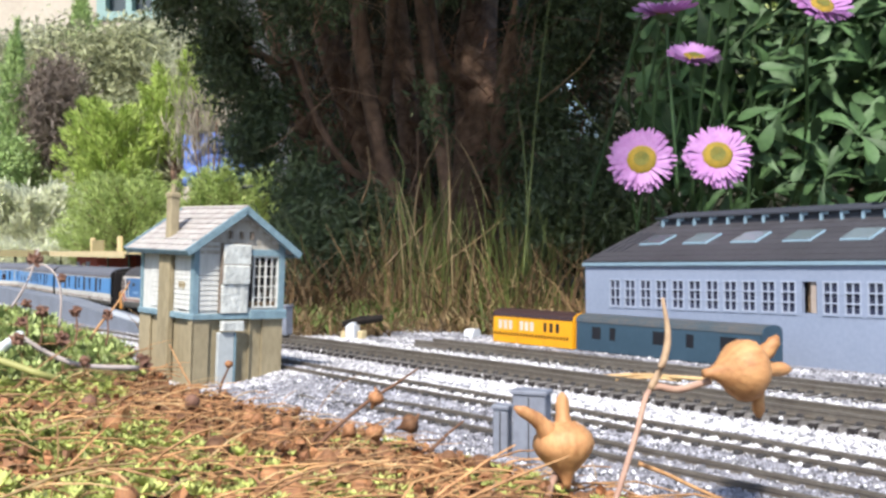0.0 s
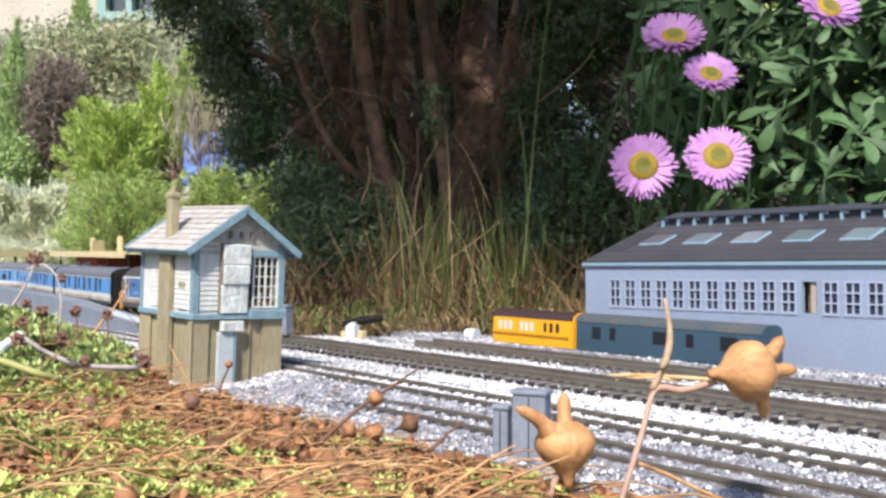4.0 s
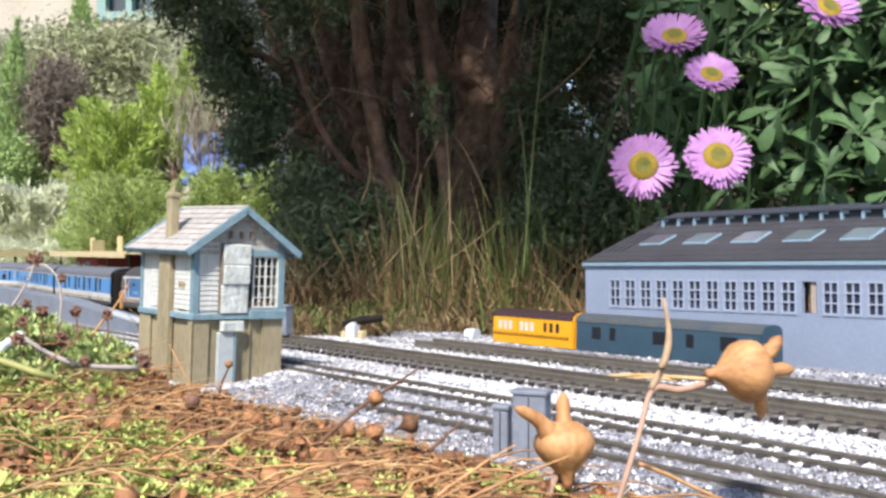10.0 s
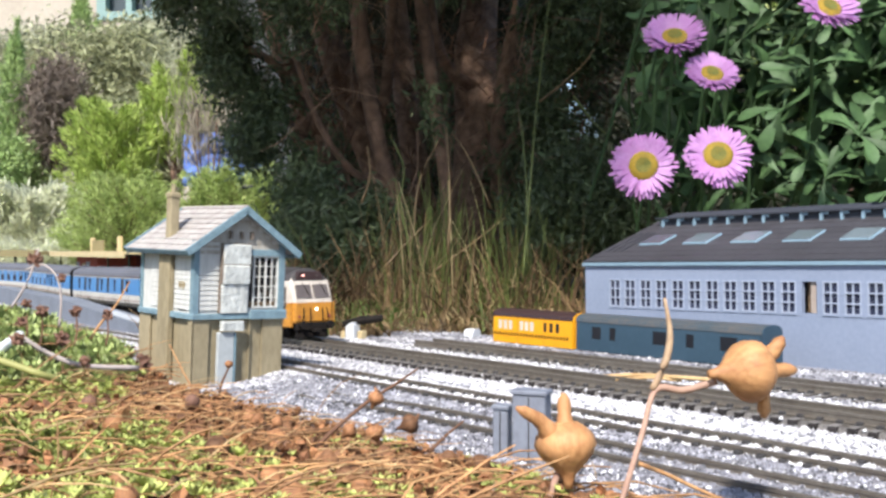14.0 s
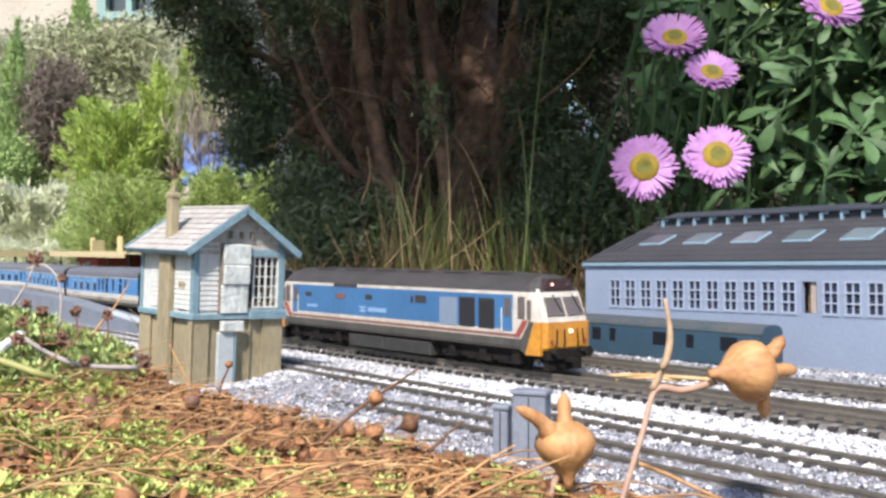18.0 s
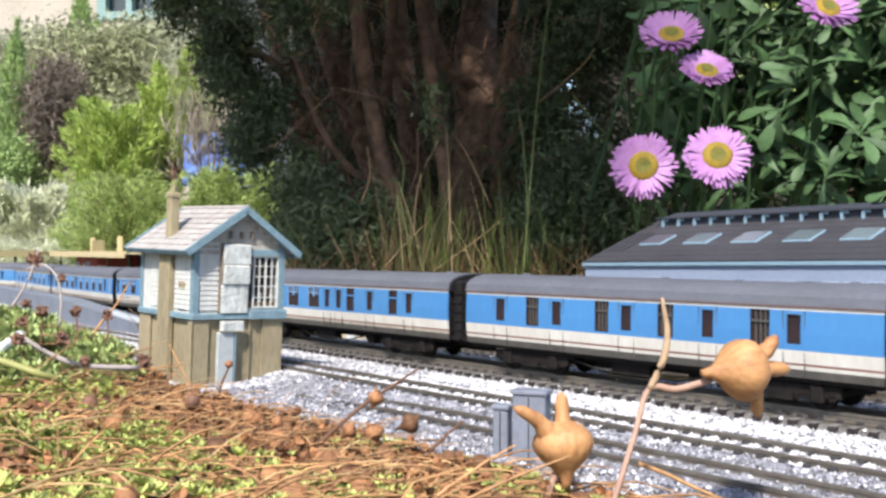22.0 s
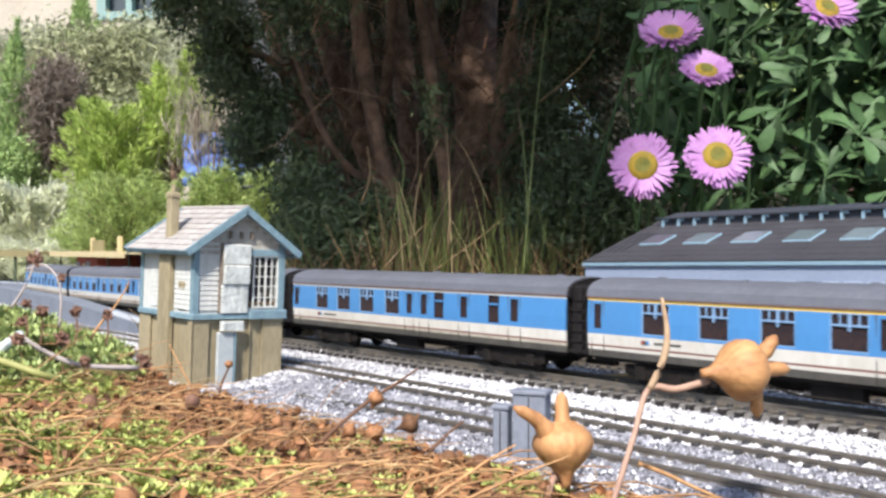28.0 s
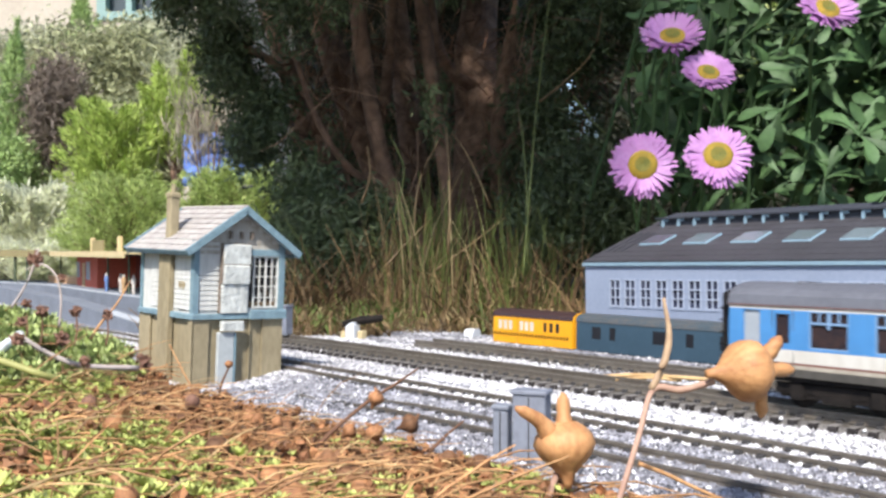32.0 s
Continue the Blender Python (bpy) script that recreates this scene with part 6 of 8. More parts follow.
# ---- rough grass at the foot of the yew ----
def blades(name, label, n, seed, material, area, h0, h1, lean=0.5, width=0.0011):
    rng = np.random.default_rng(seed)
    v, f = [], []
    for k in range(n):
        x, y = area(rng)
        z = bank(x, y) - 0.002
        h = rng.uniform(h0, h1)
        a = rng.uniform(0, 2 * math.pi)
        le = lean * (0.15 + 0.85 * rng.random()) * h
        dx, dy = math.cos(a), math.sin(a)
        w = width * rng.uniform(0.6, 1.5)
        for i in range(4):
            t = i / 4
            px, py, pz = x + dx * le * t * t, y + dy * le * t * t, z + h * (t - 0.3 * min(le / h, 1.3) ** 2 * t * t)
            ww = w * (1 - t * 0.8)
            v += [(px - ww, py, pz), (px + ww, py + 0.0005, pz)]
        b = len(v) - 8
        f += [(b, b + 1, b + 3, b + 2), (b + 2, b + 3, b + 5, b + 4), (b + 4, b + 5, b + 7, b + 6)]
    me = bpy.data.meshes.new(name)
    me.from_pydata(v, [], f)
    me.materials.append(material)
    tagged(new(name, me), label, "grass", kind="stuff")


def verge(y0, y1, x0=-0.4, x1=0.32):
    def f(rng):
        x = rng.uniform(x0, x1)
        while x < -0.155 - 0.1 * rng.random():
            x = rng.uniform(x0, x1)
        y = 0.775 - 0.35 * (x + 0.0) * (1 if x > 0 else 0.25) + y0 + (y1 - y0) * rng.random() ** 1.6
        if rng.random() < 0.75 and (x > 0.035 or noise.noise((x * 30, y * 30, 6)) < 0.05):
            return f(rng)
        return x, y
    return f


blades("dry_grass", "tangled dry straw-coloured grass under the yew", 4600, 31, STRAW, verge(0.0, 0.40), 0.010, 0.048, 1.7, 0.0009)
blades("grass", "green grass at the foot of the yew", 1500, 32, GRASS, verge(0.02, 0.4), 0.012, 0.055, 1.4, 0.0010)
blades("tall_grass", "tall thin grass stalks before the yew stems", 60, 33, STRAW, verge(0.06, 0.35, -0.09, 0.12), 0.05, 0.17, 0.8, 0.0006)
blades("tall_grass", "tall green grass stalks before the yew stems", 75, 34, GRASS, verge(0.06, 0.35, -0.10, 0.12), 0.05, 0.18, 0.7, 0.0007)
blades("tall_grass", "upright tuft of fine green and straw grass before the yew stem", 80, 37, GRASS, lambda rng: (rng.normal(-0.012, 0.022), rng.normal(0.88, 0.03)), 0.06, 0.19, 0.35, 0.0006)
blades("tall_grass", "upright tuft of fine straw grass before the yew stem", 70, 38, STRAW, lambda rng: (rng.normal(-0.015, 0.024), rng.normal(0.87, 0.03)), 0.06, 0.17, 0.5, 0.0006)
blades("dry_grass", "thicket of dead brown grass under the yew", 900, 40, BROWN_STRAW, verge(0.05, 0.36, -0.18, 0.14), 0.03, 0.13, 1.7, 0.0006)
blades("dry_grass", "tangle of pale straw at the foot of the yew", 240, 41, STRAW, verge(0.03, 0.3, -0.16, 0.12), 0.05, 0.12, 1.7, 0.0006)
blades("tall_grass", "thin tuft of grass stalks by the shed", 60, 39, GRASS, lambda rng: (rng.normal(0.075, 0.018), rng.normal(0.89, 0.03)), 0.06, 0.17, 0.4, 0.0006)

GRASS_FRESH = leaf_green("fresh_grass", (0.20, 0.30, 0.075), (0.1, 0.17, 0.04), 0.4)
# Lighter straw: the sun on tufts and stalks is put into its colour.
SUNLIT_STRAW = leaf_green("sunlit_straw", (0.52, 0.42, 0.23), (0.3, 0.23, 0.12), 0.4)
blades("dry_grass", "dead grass tufts coloured as sunlit at the edge of the ballast", 1700, 35, SUNLIT_STRAW, verge(0.012, 0.20, -0.4, 0.10), 0.008, 0.045, 1.9, 0.0008)
blades("tall_grass", "thin pale straw stalks standing before the yew stems", 45, 42, SUNLIT_STRAW, lambda rng: (rng.normal(-0.005, 0.045), rng.normal(0.87, 0.03)), 0.06, 0.20, 0.6, 0.0005)
blades("tall_grass", "thin yellow-green stalks standing before the yew stems", 60, 43, GRASS, lambda rng: (rng.normal(0.0, 0.035), rng.normal(0.88, 0.03)), 0.06, 0.20, 0.4, 0.0005)
blades("grass", "arching fresh green tuft of grass beside the ballast", 150, 44, GRASS_FRESH, lambda rng: (rng.normal(-0.060, 0.016), rng.normal(0.83, 0.012)), 0.02, 0.055, 1.3, 0.0010)
blades("grass", "short fresh green tufts at the edge of the ballast", 300, 36, GRASS_FRESH, verge(0.012, 0.08, -0.14, -0.02), 0.012, 0.045, 1.2)

# ---- seaside daisies above the shed ----
PETAL = paint("petal_pink", (0.47, 0.2, 0.5), (0.58, 0.34, 0.64), rough=0.6, grain=500, spots=90, amount=0.8, bump=0.05, vary=0.1, island=True, soft_light=0.3)
DISC = paint("flower_disc_yellow", (0.30, 0.19, 0.012), (0.16, 0.115, 0.01), rough=0.8, grain=900, spots=150, amount=1.0, bump=0.8)

DISC_GREEN = paint("flower_disc_green", (0.16, 0.125, 0.012), (0.07, 0.085, 0.012), rough=0.8, grain=900, spots=150, amount=1.0, bump=0.8)


def daisy(at, normal, r, root, seed, cup=0.0):
    """A pink daisy: the Empty stands at the flower's centre; its stem runs down to root."""
    rng = random.Random(seed)
    t = thing("daisy", "pink fringed daisy with a yellow centre on a green stem", "flower", Matrix.Translation(at), "seaside daisies")
    q = Vector(normal).to_track_quat("Z", "Y").to_matrix().to_4x4()
    for k in range(132):
        inner = k >= 66
        a = 2 * math.pi * k / 66 + rng.uniform(-0.05, 0.05)
        L, w = r * (rng.uniform(0.78, 0.95) if inner else rng.uniform(0.93, 1.07)), r * rng.uniform(0.038, 0.048)
        lift = (rng.uniform(0.05, 0.16) if inner else rng.uniform(-0.10, 0.05)) * r + cup * r
        if rng.random() < 0.06:
            lift -= 0.2 * r
        twist = rng.uniform(-0.06, 0.06) * r
        d, e = Vector((math.cos(a), math.sin(a), 0)), Vector((-math.sin(a), math.cos(a), 0))
        rr = (0.40, 0.70, 0.92, 1.0)
        ws = (0.8, 1.15, 1.0, 0.4)
        zz = (0.02 * r, 0.02 * r + lift * 0.45, lift * 0.9, lift)
        v = []
        for i, (x, ww, z) in enumerate(zip(rr, ws, zz)):
            v += [d * L * x + e * (w * ww + twist * i / 3) + Vector((0, 0, z)), d * L * x - e * (w * ww - twist * i / 3) + Vector((0, 0, z + w * 0.5))]
        v += [p + Vector((0, 0, -0.00025)) for p in v]
        f = [(0, 1, 3, 2), (2, 3, 5, 4), (4, 5, 7, 6), (10, 11, 9, 8), (12, 13, 11, 10), (14, 15, 13, 12)]
        part("petal", Solid().add(v, f), PETAL, t, at=q)
    s = Solid()
    n, m = 20, 6
    v = [(0.47 * r * math.sin(math.pi / 2 * i / m) * math.cos(2 * math.pi * j / n), 0.47 * r * math.sin(math.pi / 2 * i / m) * math.sin(2 * math.pi * j / n),
          (0.17 * math.cos(math.pi / 2 * i / m) - (0.07 if i == 0 else 0.03 if i == 1 else 0)) * r) for i in range(m + 1) for j in range(n)]
    s.add(v, [(i * n + j, (i + 1) * n + j, (i + 1) * n + (j + 1) % n, i * n + (j + 1) % n) for i in range(m) for j in range(n)])
    part("disc", s, DISC, t, "yellow flower disc", smooth=True, at=q)
    c = Solid()
    c.add([tuple(q @ Vector((x, y, z + 0.012 * r))) for x, y, z in v[:n * 3]], [(i * n + j, (i + 1) * n + j, (i + 1) * n + (j + 1) % n, i * n + (j + 1) % n) for i in range(2) for j in range(n)])
    part("disc_centre", c, DISC_GREEN, t, "olive green heart of the disc", smooth=True)
    part("calyx", Solid().tube([q @ Vector((0, 0, 0.001)), q @ Vector((0, 0, -0.16 * r)), q @ Vector((0, 0, -0.32 * r))], [0.46 * r, 0.36 * r, 0.1 * r], 12), DAISY_LEAF, t)
    e = Vector(root) - Vector(at)
    part("stem", Solid().tube(arc([q @ Vector((0, 0, -0.28 * r)), q @ Vector((0, 0, -0.9 * r)) + e * 0.1, e * 0.6, e], 5), 0.0014, 7), DAISY_LEAF, t, smooth=True)
    return t


DAISIES = [daisy((0.1580, 0.7790, 0.1348), (-0.25, -1.0, 0.12), 0.0262, (0.2318, 0.9300, 0.1147), 1),
           daisy((0.2071, 0.7460, 0.1400), (-0.15, -1.0, 0.35), 0.0251, (0.2413, 0.9000, 0.1147), 2),
           daisy((0.1851, 0.7920, 0.2405), (-0.1, -0.75, 0.65), 0.0247, (0.1966, 0.8800, 0.1258), 3, 0.22),
           daisy((0.2123, 0.7820, 0.2079), (0.05, -0.75, 0.60), 0.0214, (0.2268, 0.8800, 0.1258), 4, 0.16),
           daisy((0.2576, 0.6600, 0.2305), (0.15, -0.8, 0.5), 0.0206, (0.3125, 0.8600, 0.1491), 5, 0.2)]


def big_leaf(length, width, bend, fold=0.25):
    """A spatula-shaped leaf, growing along +y from its stalk, with a midrib."""
    s = Solid()
    prof = ((0, 0.10), (0.15, 0.12), (0.35, 0.32), (0.55, 0.72), (0.75, 1.0), (0.9, 0.82), (0.97, 0.45), (1.0, 0.08))
    v = []
    for t, w in prof:
        a = bend * t
        y, z = length * (math.sin(a) / bend if abs(bend) > 0.01 else t), -length * ((1 - math.cos(a)) / bend if abs(bend) > 0.01 else 0)
        h = width / 2 * w
        v += [(-h, y, z + h * fold), (0, y, z), (h, y, z + h * fold)]
    n = len(v)
    v += [(x, y, z - 0.0005) for x, y, z in v]
    f = []
    for i in range(len(prof) - 1):
        for j in range(2):
            q = (i * 3 + j, i * 3 + j + 1, i * 3 + j + 4, i * 3 + j + 3)
            f += [q, tuple(n + k for k in reversed(q))]
    s.add(v, f)
    return s.mesh("leaf", [DAISY_LEAF], smooth=True)


def daisy_plant():
    t = thing("daisy_plant", "leafy mat of spoon-shaped grey-green daisy leaves hanging behind the shed", "plant", pose(0.42, 0.95, 0.0))
    o = Vector((0.42, 0.95, 0.0))
    rng = random.Random(9)
    kinds = [big_leaf(0.038, 0.0115, 1.0), big_leaf(0.038, 0.0085, -0.5), big_leaf(0.042, 0.0140, 1.5), big_leaf(0.028, 0.0085, 0.6)]
    rest = Solid()
    made = 0
    while made < 7200:
        # a rosette of leaves round a shoot tip
        a = rng.random()
        x, d = 0.15 + 0.46 * a ** 0.65, rng.uniform(0.76, 1.12)
        z = rng.uniform(0.10, 0.36) * d / 0.8
        if x / d < 0.20 + 0.12 * max(0, (z / d - 0.2)) or (z < 0.115 and d < 0.8):
            continue
        if x < 0.285 and d < 0.87:
            continue
        tip = Vector((x, d, z)) - o
        lean = Vector((rng.uniform(-0.5, 0.2), rng.uniform(-0.9, -0.1), rng.uniform(0.2, 1.0))).normalized()
        for k in range(rng.randint(5, 9)):
            up = (Vector((-0.35, -0.75, 0.62)) + Vector((rng.gauss(0, 0.35), rng.gauss(0, 0.35), rng.gauss(0, 0.35)))).normalized()
            out = lean * 0.9 + Vector((rng.gauss(0, 0.8), rng.gauss(0, 0.8), rng.gauss(0.25, 0.8)))
            way = (out - up * out.dot(up)).normalized()
            m = Matrix.Translation(tip) @ Matrix((way.cross(up), way, up)).transposed().to_4x4() @ Matrix.Scale(rng.uniform(0.7, 1.25), 4)
            me = kinds[made % 4]
            if d < 0.86 and made % 4 == 0:
                part("leaf", me, None, t, at=m)
            else:
                rest.add([m @ q.co for q in me.vertices], [tuple(f.vertices) for f in me.polygons])
            made += 1
    tagged(part("far_leaves", rest, DAISY_LEAF, t, smooth=True), kind="stuff")
    # leaves that hang over the ridge of the shed
    for k in range(22):
        u = rng.uniform(0.15, 0.34)
        p = beside(-0.0312 + u, -0.1573 - 0.090, 0.100 + 0.014 * rng.random()).translation - o
        way = Vector((rng.uniform(-0.6, 0.6), -1.0, rng.uniform(-0.5, 0.4))).normalized()
        part("leaf", kinds[k % 4], None, t, at=Matrix.Translation(p) @ way.to_track_quat("Y", "Z").to_matrix().to_4x4() @ Matrix.Scale(rng.uniform(0.8, 1.2), 4))
    st = Solid()
    for k in range(60):
        d = rng.uniform(0.8, 1.0)
        x = rng.uniform(0.16, 0.55)
        p = Vector((x, d, rng.uniform(0.14, 0.32))) - o
        st.tube(arc([p, p + Vector((rng.uniform(-0.03, 0.03), 0.03, -0.06)), p + Vector((rng.uniform(-0.05, 0.05), 0.08, -0.17))], 3), 0.0014, 5)
    tagged(part("stem_tangle", st, DAISY_LEAF, t), kind="stuff")


daisy_plant()


# ---- the bank in the foreground ----
def pod_mesh(seed, horns=3, teeth=None):
    """A dry papery seed pod: a ribbed bladder along z with horn-like calyx teeth at its mouth; teeth: a list that takes them as meshes of their own."""
    rng = random.Random(seed)
    s = Solid()
    n, rows = 20, ((-1.15, 0.13), (-0.95, 0.17), (-0.78, 0.26), (-0.62, 0.42), (-0.42, 0.68), (-0.2, 0.9), (0.05, 1.0), (0.3, 0.92), (0.5, 0.7), (0.62, 0.5), (0.66, 0.42))
    v = []
    for z, r in rows:
        for j in range(n):
            a = 2 * math.pi * j / n
            k = r * (1 + 0.09 * abs(math.cos(2.5 * a + seed)) + rng.uniform(-0.022, 0.022))
            v.append((0.5 * k * math.cos(a), 0.5 * k * math.sin(a), z * 0.62))
    if not isinstance(horns, tuple) and horns:
        # the rim runs out into ragged teeth
        for out, up in ((0.44, 0.14), (0.46, 0.34)):
            for j in range(n):
                a = 2 * math.pi * j / n
                k = max(0.0, math.cos(horns * a / 2 + seed)) ** 2 * rng.uniform(0.7, 1.1)
                v.append((0.5 * (out + 0.25 * k) * math.cos(a), 0.5 * (out + 0.25 * k) * math.sin(a), 0.41 + up * k))
        rows = rows + ((0, 0), (0, 0))
    f = [(i * n + j, i * n + (j + 1) % n, (i + 1) * n + (j + 1) % n, (i + 1) * n + j) for i in range(len(rows) - 1) for j in range(n)]
    s.add(v, f + [tuple(range(n - 1, -1, -1)), tuple(range(len(v) - n, len(v)))])
    if isinstance(horns, tuple):
        for x, y, z in horns:
            tooth = Solid().tube(arc([(x * 0.3, y * 0.3, 0.22), (x * 0.55, y * 0.55, 0.26 + (z - 0.26) * 0.5), (x, y, z)], 3), [w * rng.uniform(0.85, 1.1) for w in (0.20, 0.18, 0.155, 0.135, 0.12, 0.105, 0.035)], 8)
            teeth.append(tooth)
        horns = 0
    return s


def big_pod(at, axis, r, seed, stem, label, horns=3):
    t = thing("seed_pod", label, "seed pod", Matrix.Translation(at), "dry seed pods")
    q = Vector(axis).to_track_quat("Z", "Y").to_matrix().to_4x4() @ Matrix.Scale(2 * r, 4)
    teeth = []
    pod = part("pod", pod_mesh(seed, horns, teeth), POD, t, smooth=True, at=q)
    for tooth in teeth:
        part("calyx_tooth", tooth, POD, pod, smooth=True)
    part("stalk", Solid().tube(arc([Vector(p) - Vector(at) for p in stem], 5), [0.0009 if i < 10 else 0.0007 for i in range(5 * (len(stem) - 1) + 1)], 7), STALK_PINK, t, smooth=True)
    return t


POD_NEAR = big_pod((0.0717, 0.2350, 0.0397), (0.95, 0.25, 0.05), 0.0072, 1, [(0.0642, 0.2350, 0.0372), (0.0565, 0.2350, 0.0351), (0.0498, 0.2350, 0.0351), (0.0451, 0.2280, 0.0257), (0.0376, 0.2150, 0.0121)], "papery golden-brown seed pod on a thin dry stalk", ((0.1, -0.08, 0.98), (-0.05, 0.52, 0.66), (0.05, -0.82, 0.30)))
POD_LOW = big_pod((0.0296, 0.2400, 0.0207), (-0.05, 0.1, 0.8), 0.0071, 2, [(0.0276, 0.2400, 0.0141), (0.0250, 0.2350, 0.0096), (0.0231, 0.2300, 0.0043)], "papery golden-brown seed pod with curled horns", ((0.98, 0.1, 0.72), (-0.10, -0.1, 0.90)))
stalk_solid = Solid().tube(arc([(0.0524, 0.2350, 0.0569), (0.0537, 0.2350, 0.0485), (0.0526, 0.2350, 0.0418), (0.0494, 0.2350, 0.0351)], 5), [0.0004 + 0.0005 * min(i / 7, 1) for i in range(16)], 7)
STALK_TIP = tagged(part("dry_stalk", stalk_solid, STALK_TAN, smooth=True), "bare dry pale brown plant stalk", "stalk")


def bank_spot(rng, far=0.243):
    while True:
        x, y = rng.uniform(-0.30, 0.14), rng.uniform(0.12, 0.56)
        c = x + 0.8137 * y
        if c < far and abs(x) < 0.47 * y + 0.03:
            return x, y


def cups(points, rng, size):
    """Torn dry calyx cups: five-sided, open, with ragged rims."""
    v, f = [], []
    for p in points:
        s = size * rng.uniform(0.5, 1.4)
        q = Euler((rng.uniform(-1.6, 1.6), rng.uniform(-1.6, 1.6), rng.uniform(0, 6.28))).to_matrix()
        b = len(v)
        for j in range(5):
            a = 2 * math.pi * j / 5
            v.append(Vector(p) + q @ Vector((0.25 * s * math.cos(a), 0.25 * s * math.sin(a), 0)))
        for j in range(5):
            a = 2 * math.pi * j / 5
            k = rng.uniform(0.4, 0.75)
            v.append(Vector(p) + q @ Vector((k * s * math.cos(a), k * s * math.sin(a), s * rng.uniform(0.5, 1.3))))
        f += [(b + j, b + (j + 1) % 5, b + 5 + (j + 1) % 5, b + 5 + j) for j in range(5)] + [(b + 4, b + 3, b + 2, b + 1, b)]
    return v, f


def foreground():
    rng = random.Random(77)
    kinds = [pod_mesh(k, (0, 2, 0, 3, 1)[k]).mesh("seed_pod", [HUSK_ONE], smooth=True) for k in range(5)]
    for k in range(280):
        x, y = bank_spot(rng)
        if x / y < -0.2 and rng.random() < 0.6:
            continue
        r = rng.uniform(0.0016, 0.0034)
        m = Matrix.Translation((x, y, bank(x, y) + rng.uniform(0.003, 0.008))) @ Euler((rng.uniform(-1.8, 1.8), rng.uniform(-1.5, 1.5), rng.uniform(0, 6))).to_matrix().to_4x4() @ Matrix.Diagonal((2 * r, 2 * r * rng.uniform(0.75, 1.0), 2 * r * rng.uniform(0.8, 1.4), 1))
        tagged(part("seed_pod", kinds[k % 5], None, at=m), "small dry brown seed pod lying in the mat", "seed pod", "dry seed pods")
    s = Solid()
    for k in range(2400):
        x, y = bank_spot(rng, 0.248)
        if x < -0.1 and rng.random() < 0.45:
            continue
        z = bank(x, y)
        a, L = rng.gauss(-0.15, 1.1), rng.uniform(0.006, 0.028)
        d, e = Vector((math.cos(a), math.sin(a), 0)), Vector((-math.sin(a), math.cos(a), 0)) * rng.uniform(-0.25, 0.25) * L
        up = rng.uniform(-0.05, 0.10) if rng.random() < 0.93 else rng.uniform(0.2, 0.7)
        p = Vector((x, y, z + rng.uniform(0.001, 0.007)))
        r = rng.uniform(0.00008, 0.00030)
        s.tube([p, p + d * L * 0.3 + e * 0.8 + Vector((0, 0, L * up * 0.4 + 0.0015)), p + d * L * 0.65 + e + Vector((0, 0, L * up * 0.75 + 0.0015)), p + d * L + Vector((0, 0, L * up))], [r, r, r, r * 0.6], 4, cap=False)
    tagged(part("dry_stems", s, STEM), "tangle of dry orange-brown plant stems on the bank", "dry stems", kind="stuff")
    s = Solid()
    for k in range(190):
        x, y = bank_spot(rng, 0.246)
        a, L = rng.uniform(-1.5, 1.5), rng.uniform(0.006, 0.026)
        d = Vector((math.cos(a), math.sin(a), rng.uniform(-0.03, 0.10))) * L
        p = Vector((x, y, bank(x, y) + rng.uniform(0.004, 0.009)))
        bow = Vector((0, rng.gauss(0, 0.1) * L, 0.0012))
        r = rng.uniform(0.00012, 0.00030)
        s.tube([p, p + d * 0.35 + bow, p + d * 0.7 + bow, p + d], [r, r, r * 0.9, r * 0.6], 5, cap=False)
    tagged(part("dry_stems", s, STEM_PALE), "bleached straw-coloured stems lying over the bank", "dry stems", kind="stuff")
    nr = np.random.default_rng(5)
    pts, pts2 = [], []
    for k in range(20000):
        x, y = bank_spot(rng)
        g = 1.0 + 2.0 * noise.noise((x * 24, y * 24, 4)) - 0.95 * smooth(-0.12, -0.36, x / y) - 0.3 * smooth(-0.11, -0.16, x) * smooth(0.26, 0.34, y)
        g += 1.2 * smooth(-0.335, -0.30, x / y) * smooth(0.30, 0.34, y)
        (pts2 if rng.random() < g else pts).append((x, y, bank(x, y) + rng.uniform(0, 0.004)))
    v, f = scatter_leaves(np.array(pts2), nr, 0.0034, 2.6, 0.1)
    cv, cf = cups([(x, y, z + rng.uniform(0.001, 0.004)) for x, y, z in rng.sample(pts2, 4400)], rng, 0.0019)
    me = bpy.data.meshes.new("calyx_cups")
    me.from_pydata(cv, [], cf)
    me.materials.append(HUSK)
    tagged(new("calyx_cups", me), "torn dry brown calyx cups", "husks", kind="stuff")
    tagged(new("dry_husks", leaf_mesh("dry_husks", v, f, HUSK)), "crumbled brown husks and calyx scraps", "husks", kind="stuff")
    # rosettes of stonecrop, taller and darker on the hump
    low_mat, hump_mat = ([], []), ([], [])
    for x, y, z in pts:
        hump = smooth(-0.11, -0.16, x) * smooth(0.26, 0.34, y)
        v, f = hump_mat if hump > 0.35 else low_mat
        if hump > 0.35 and noise.noise((x * 55, y * 55, 2)) < -0.22:
            continue
        if hump > 0.35 and rng.random() < 0.5:
            continue
        size = rng.uniform(0.0014, 0.0027) * (1 + 1.3 * hump)
        n = rng.randint(7, 11)
        top = Vector((x, y, z + rng.uniform(0.0, 0.004) + 0.004 * hump))
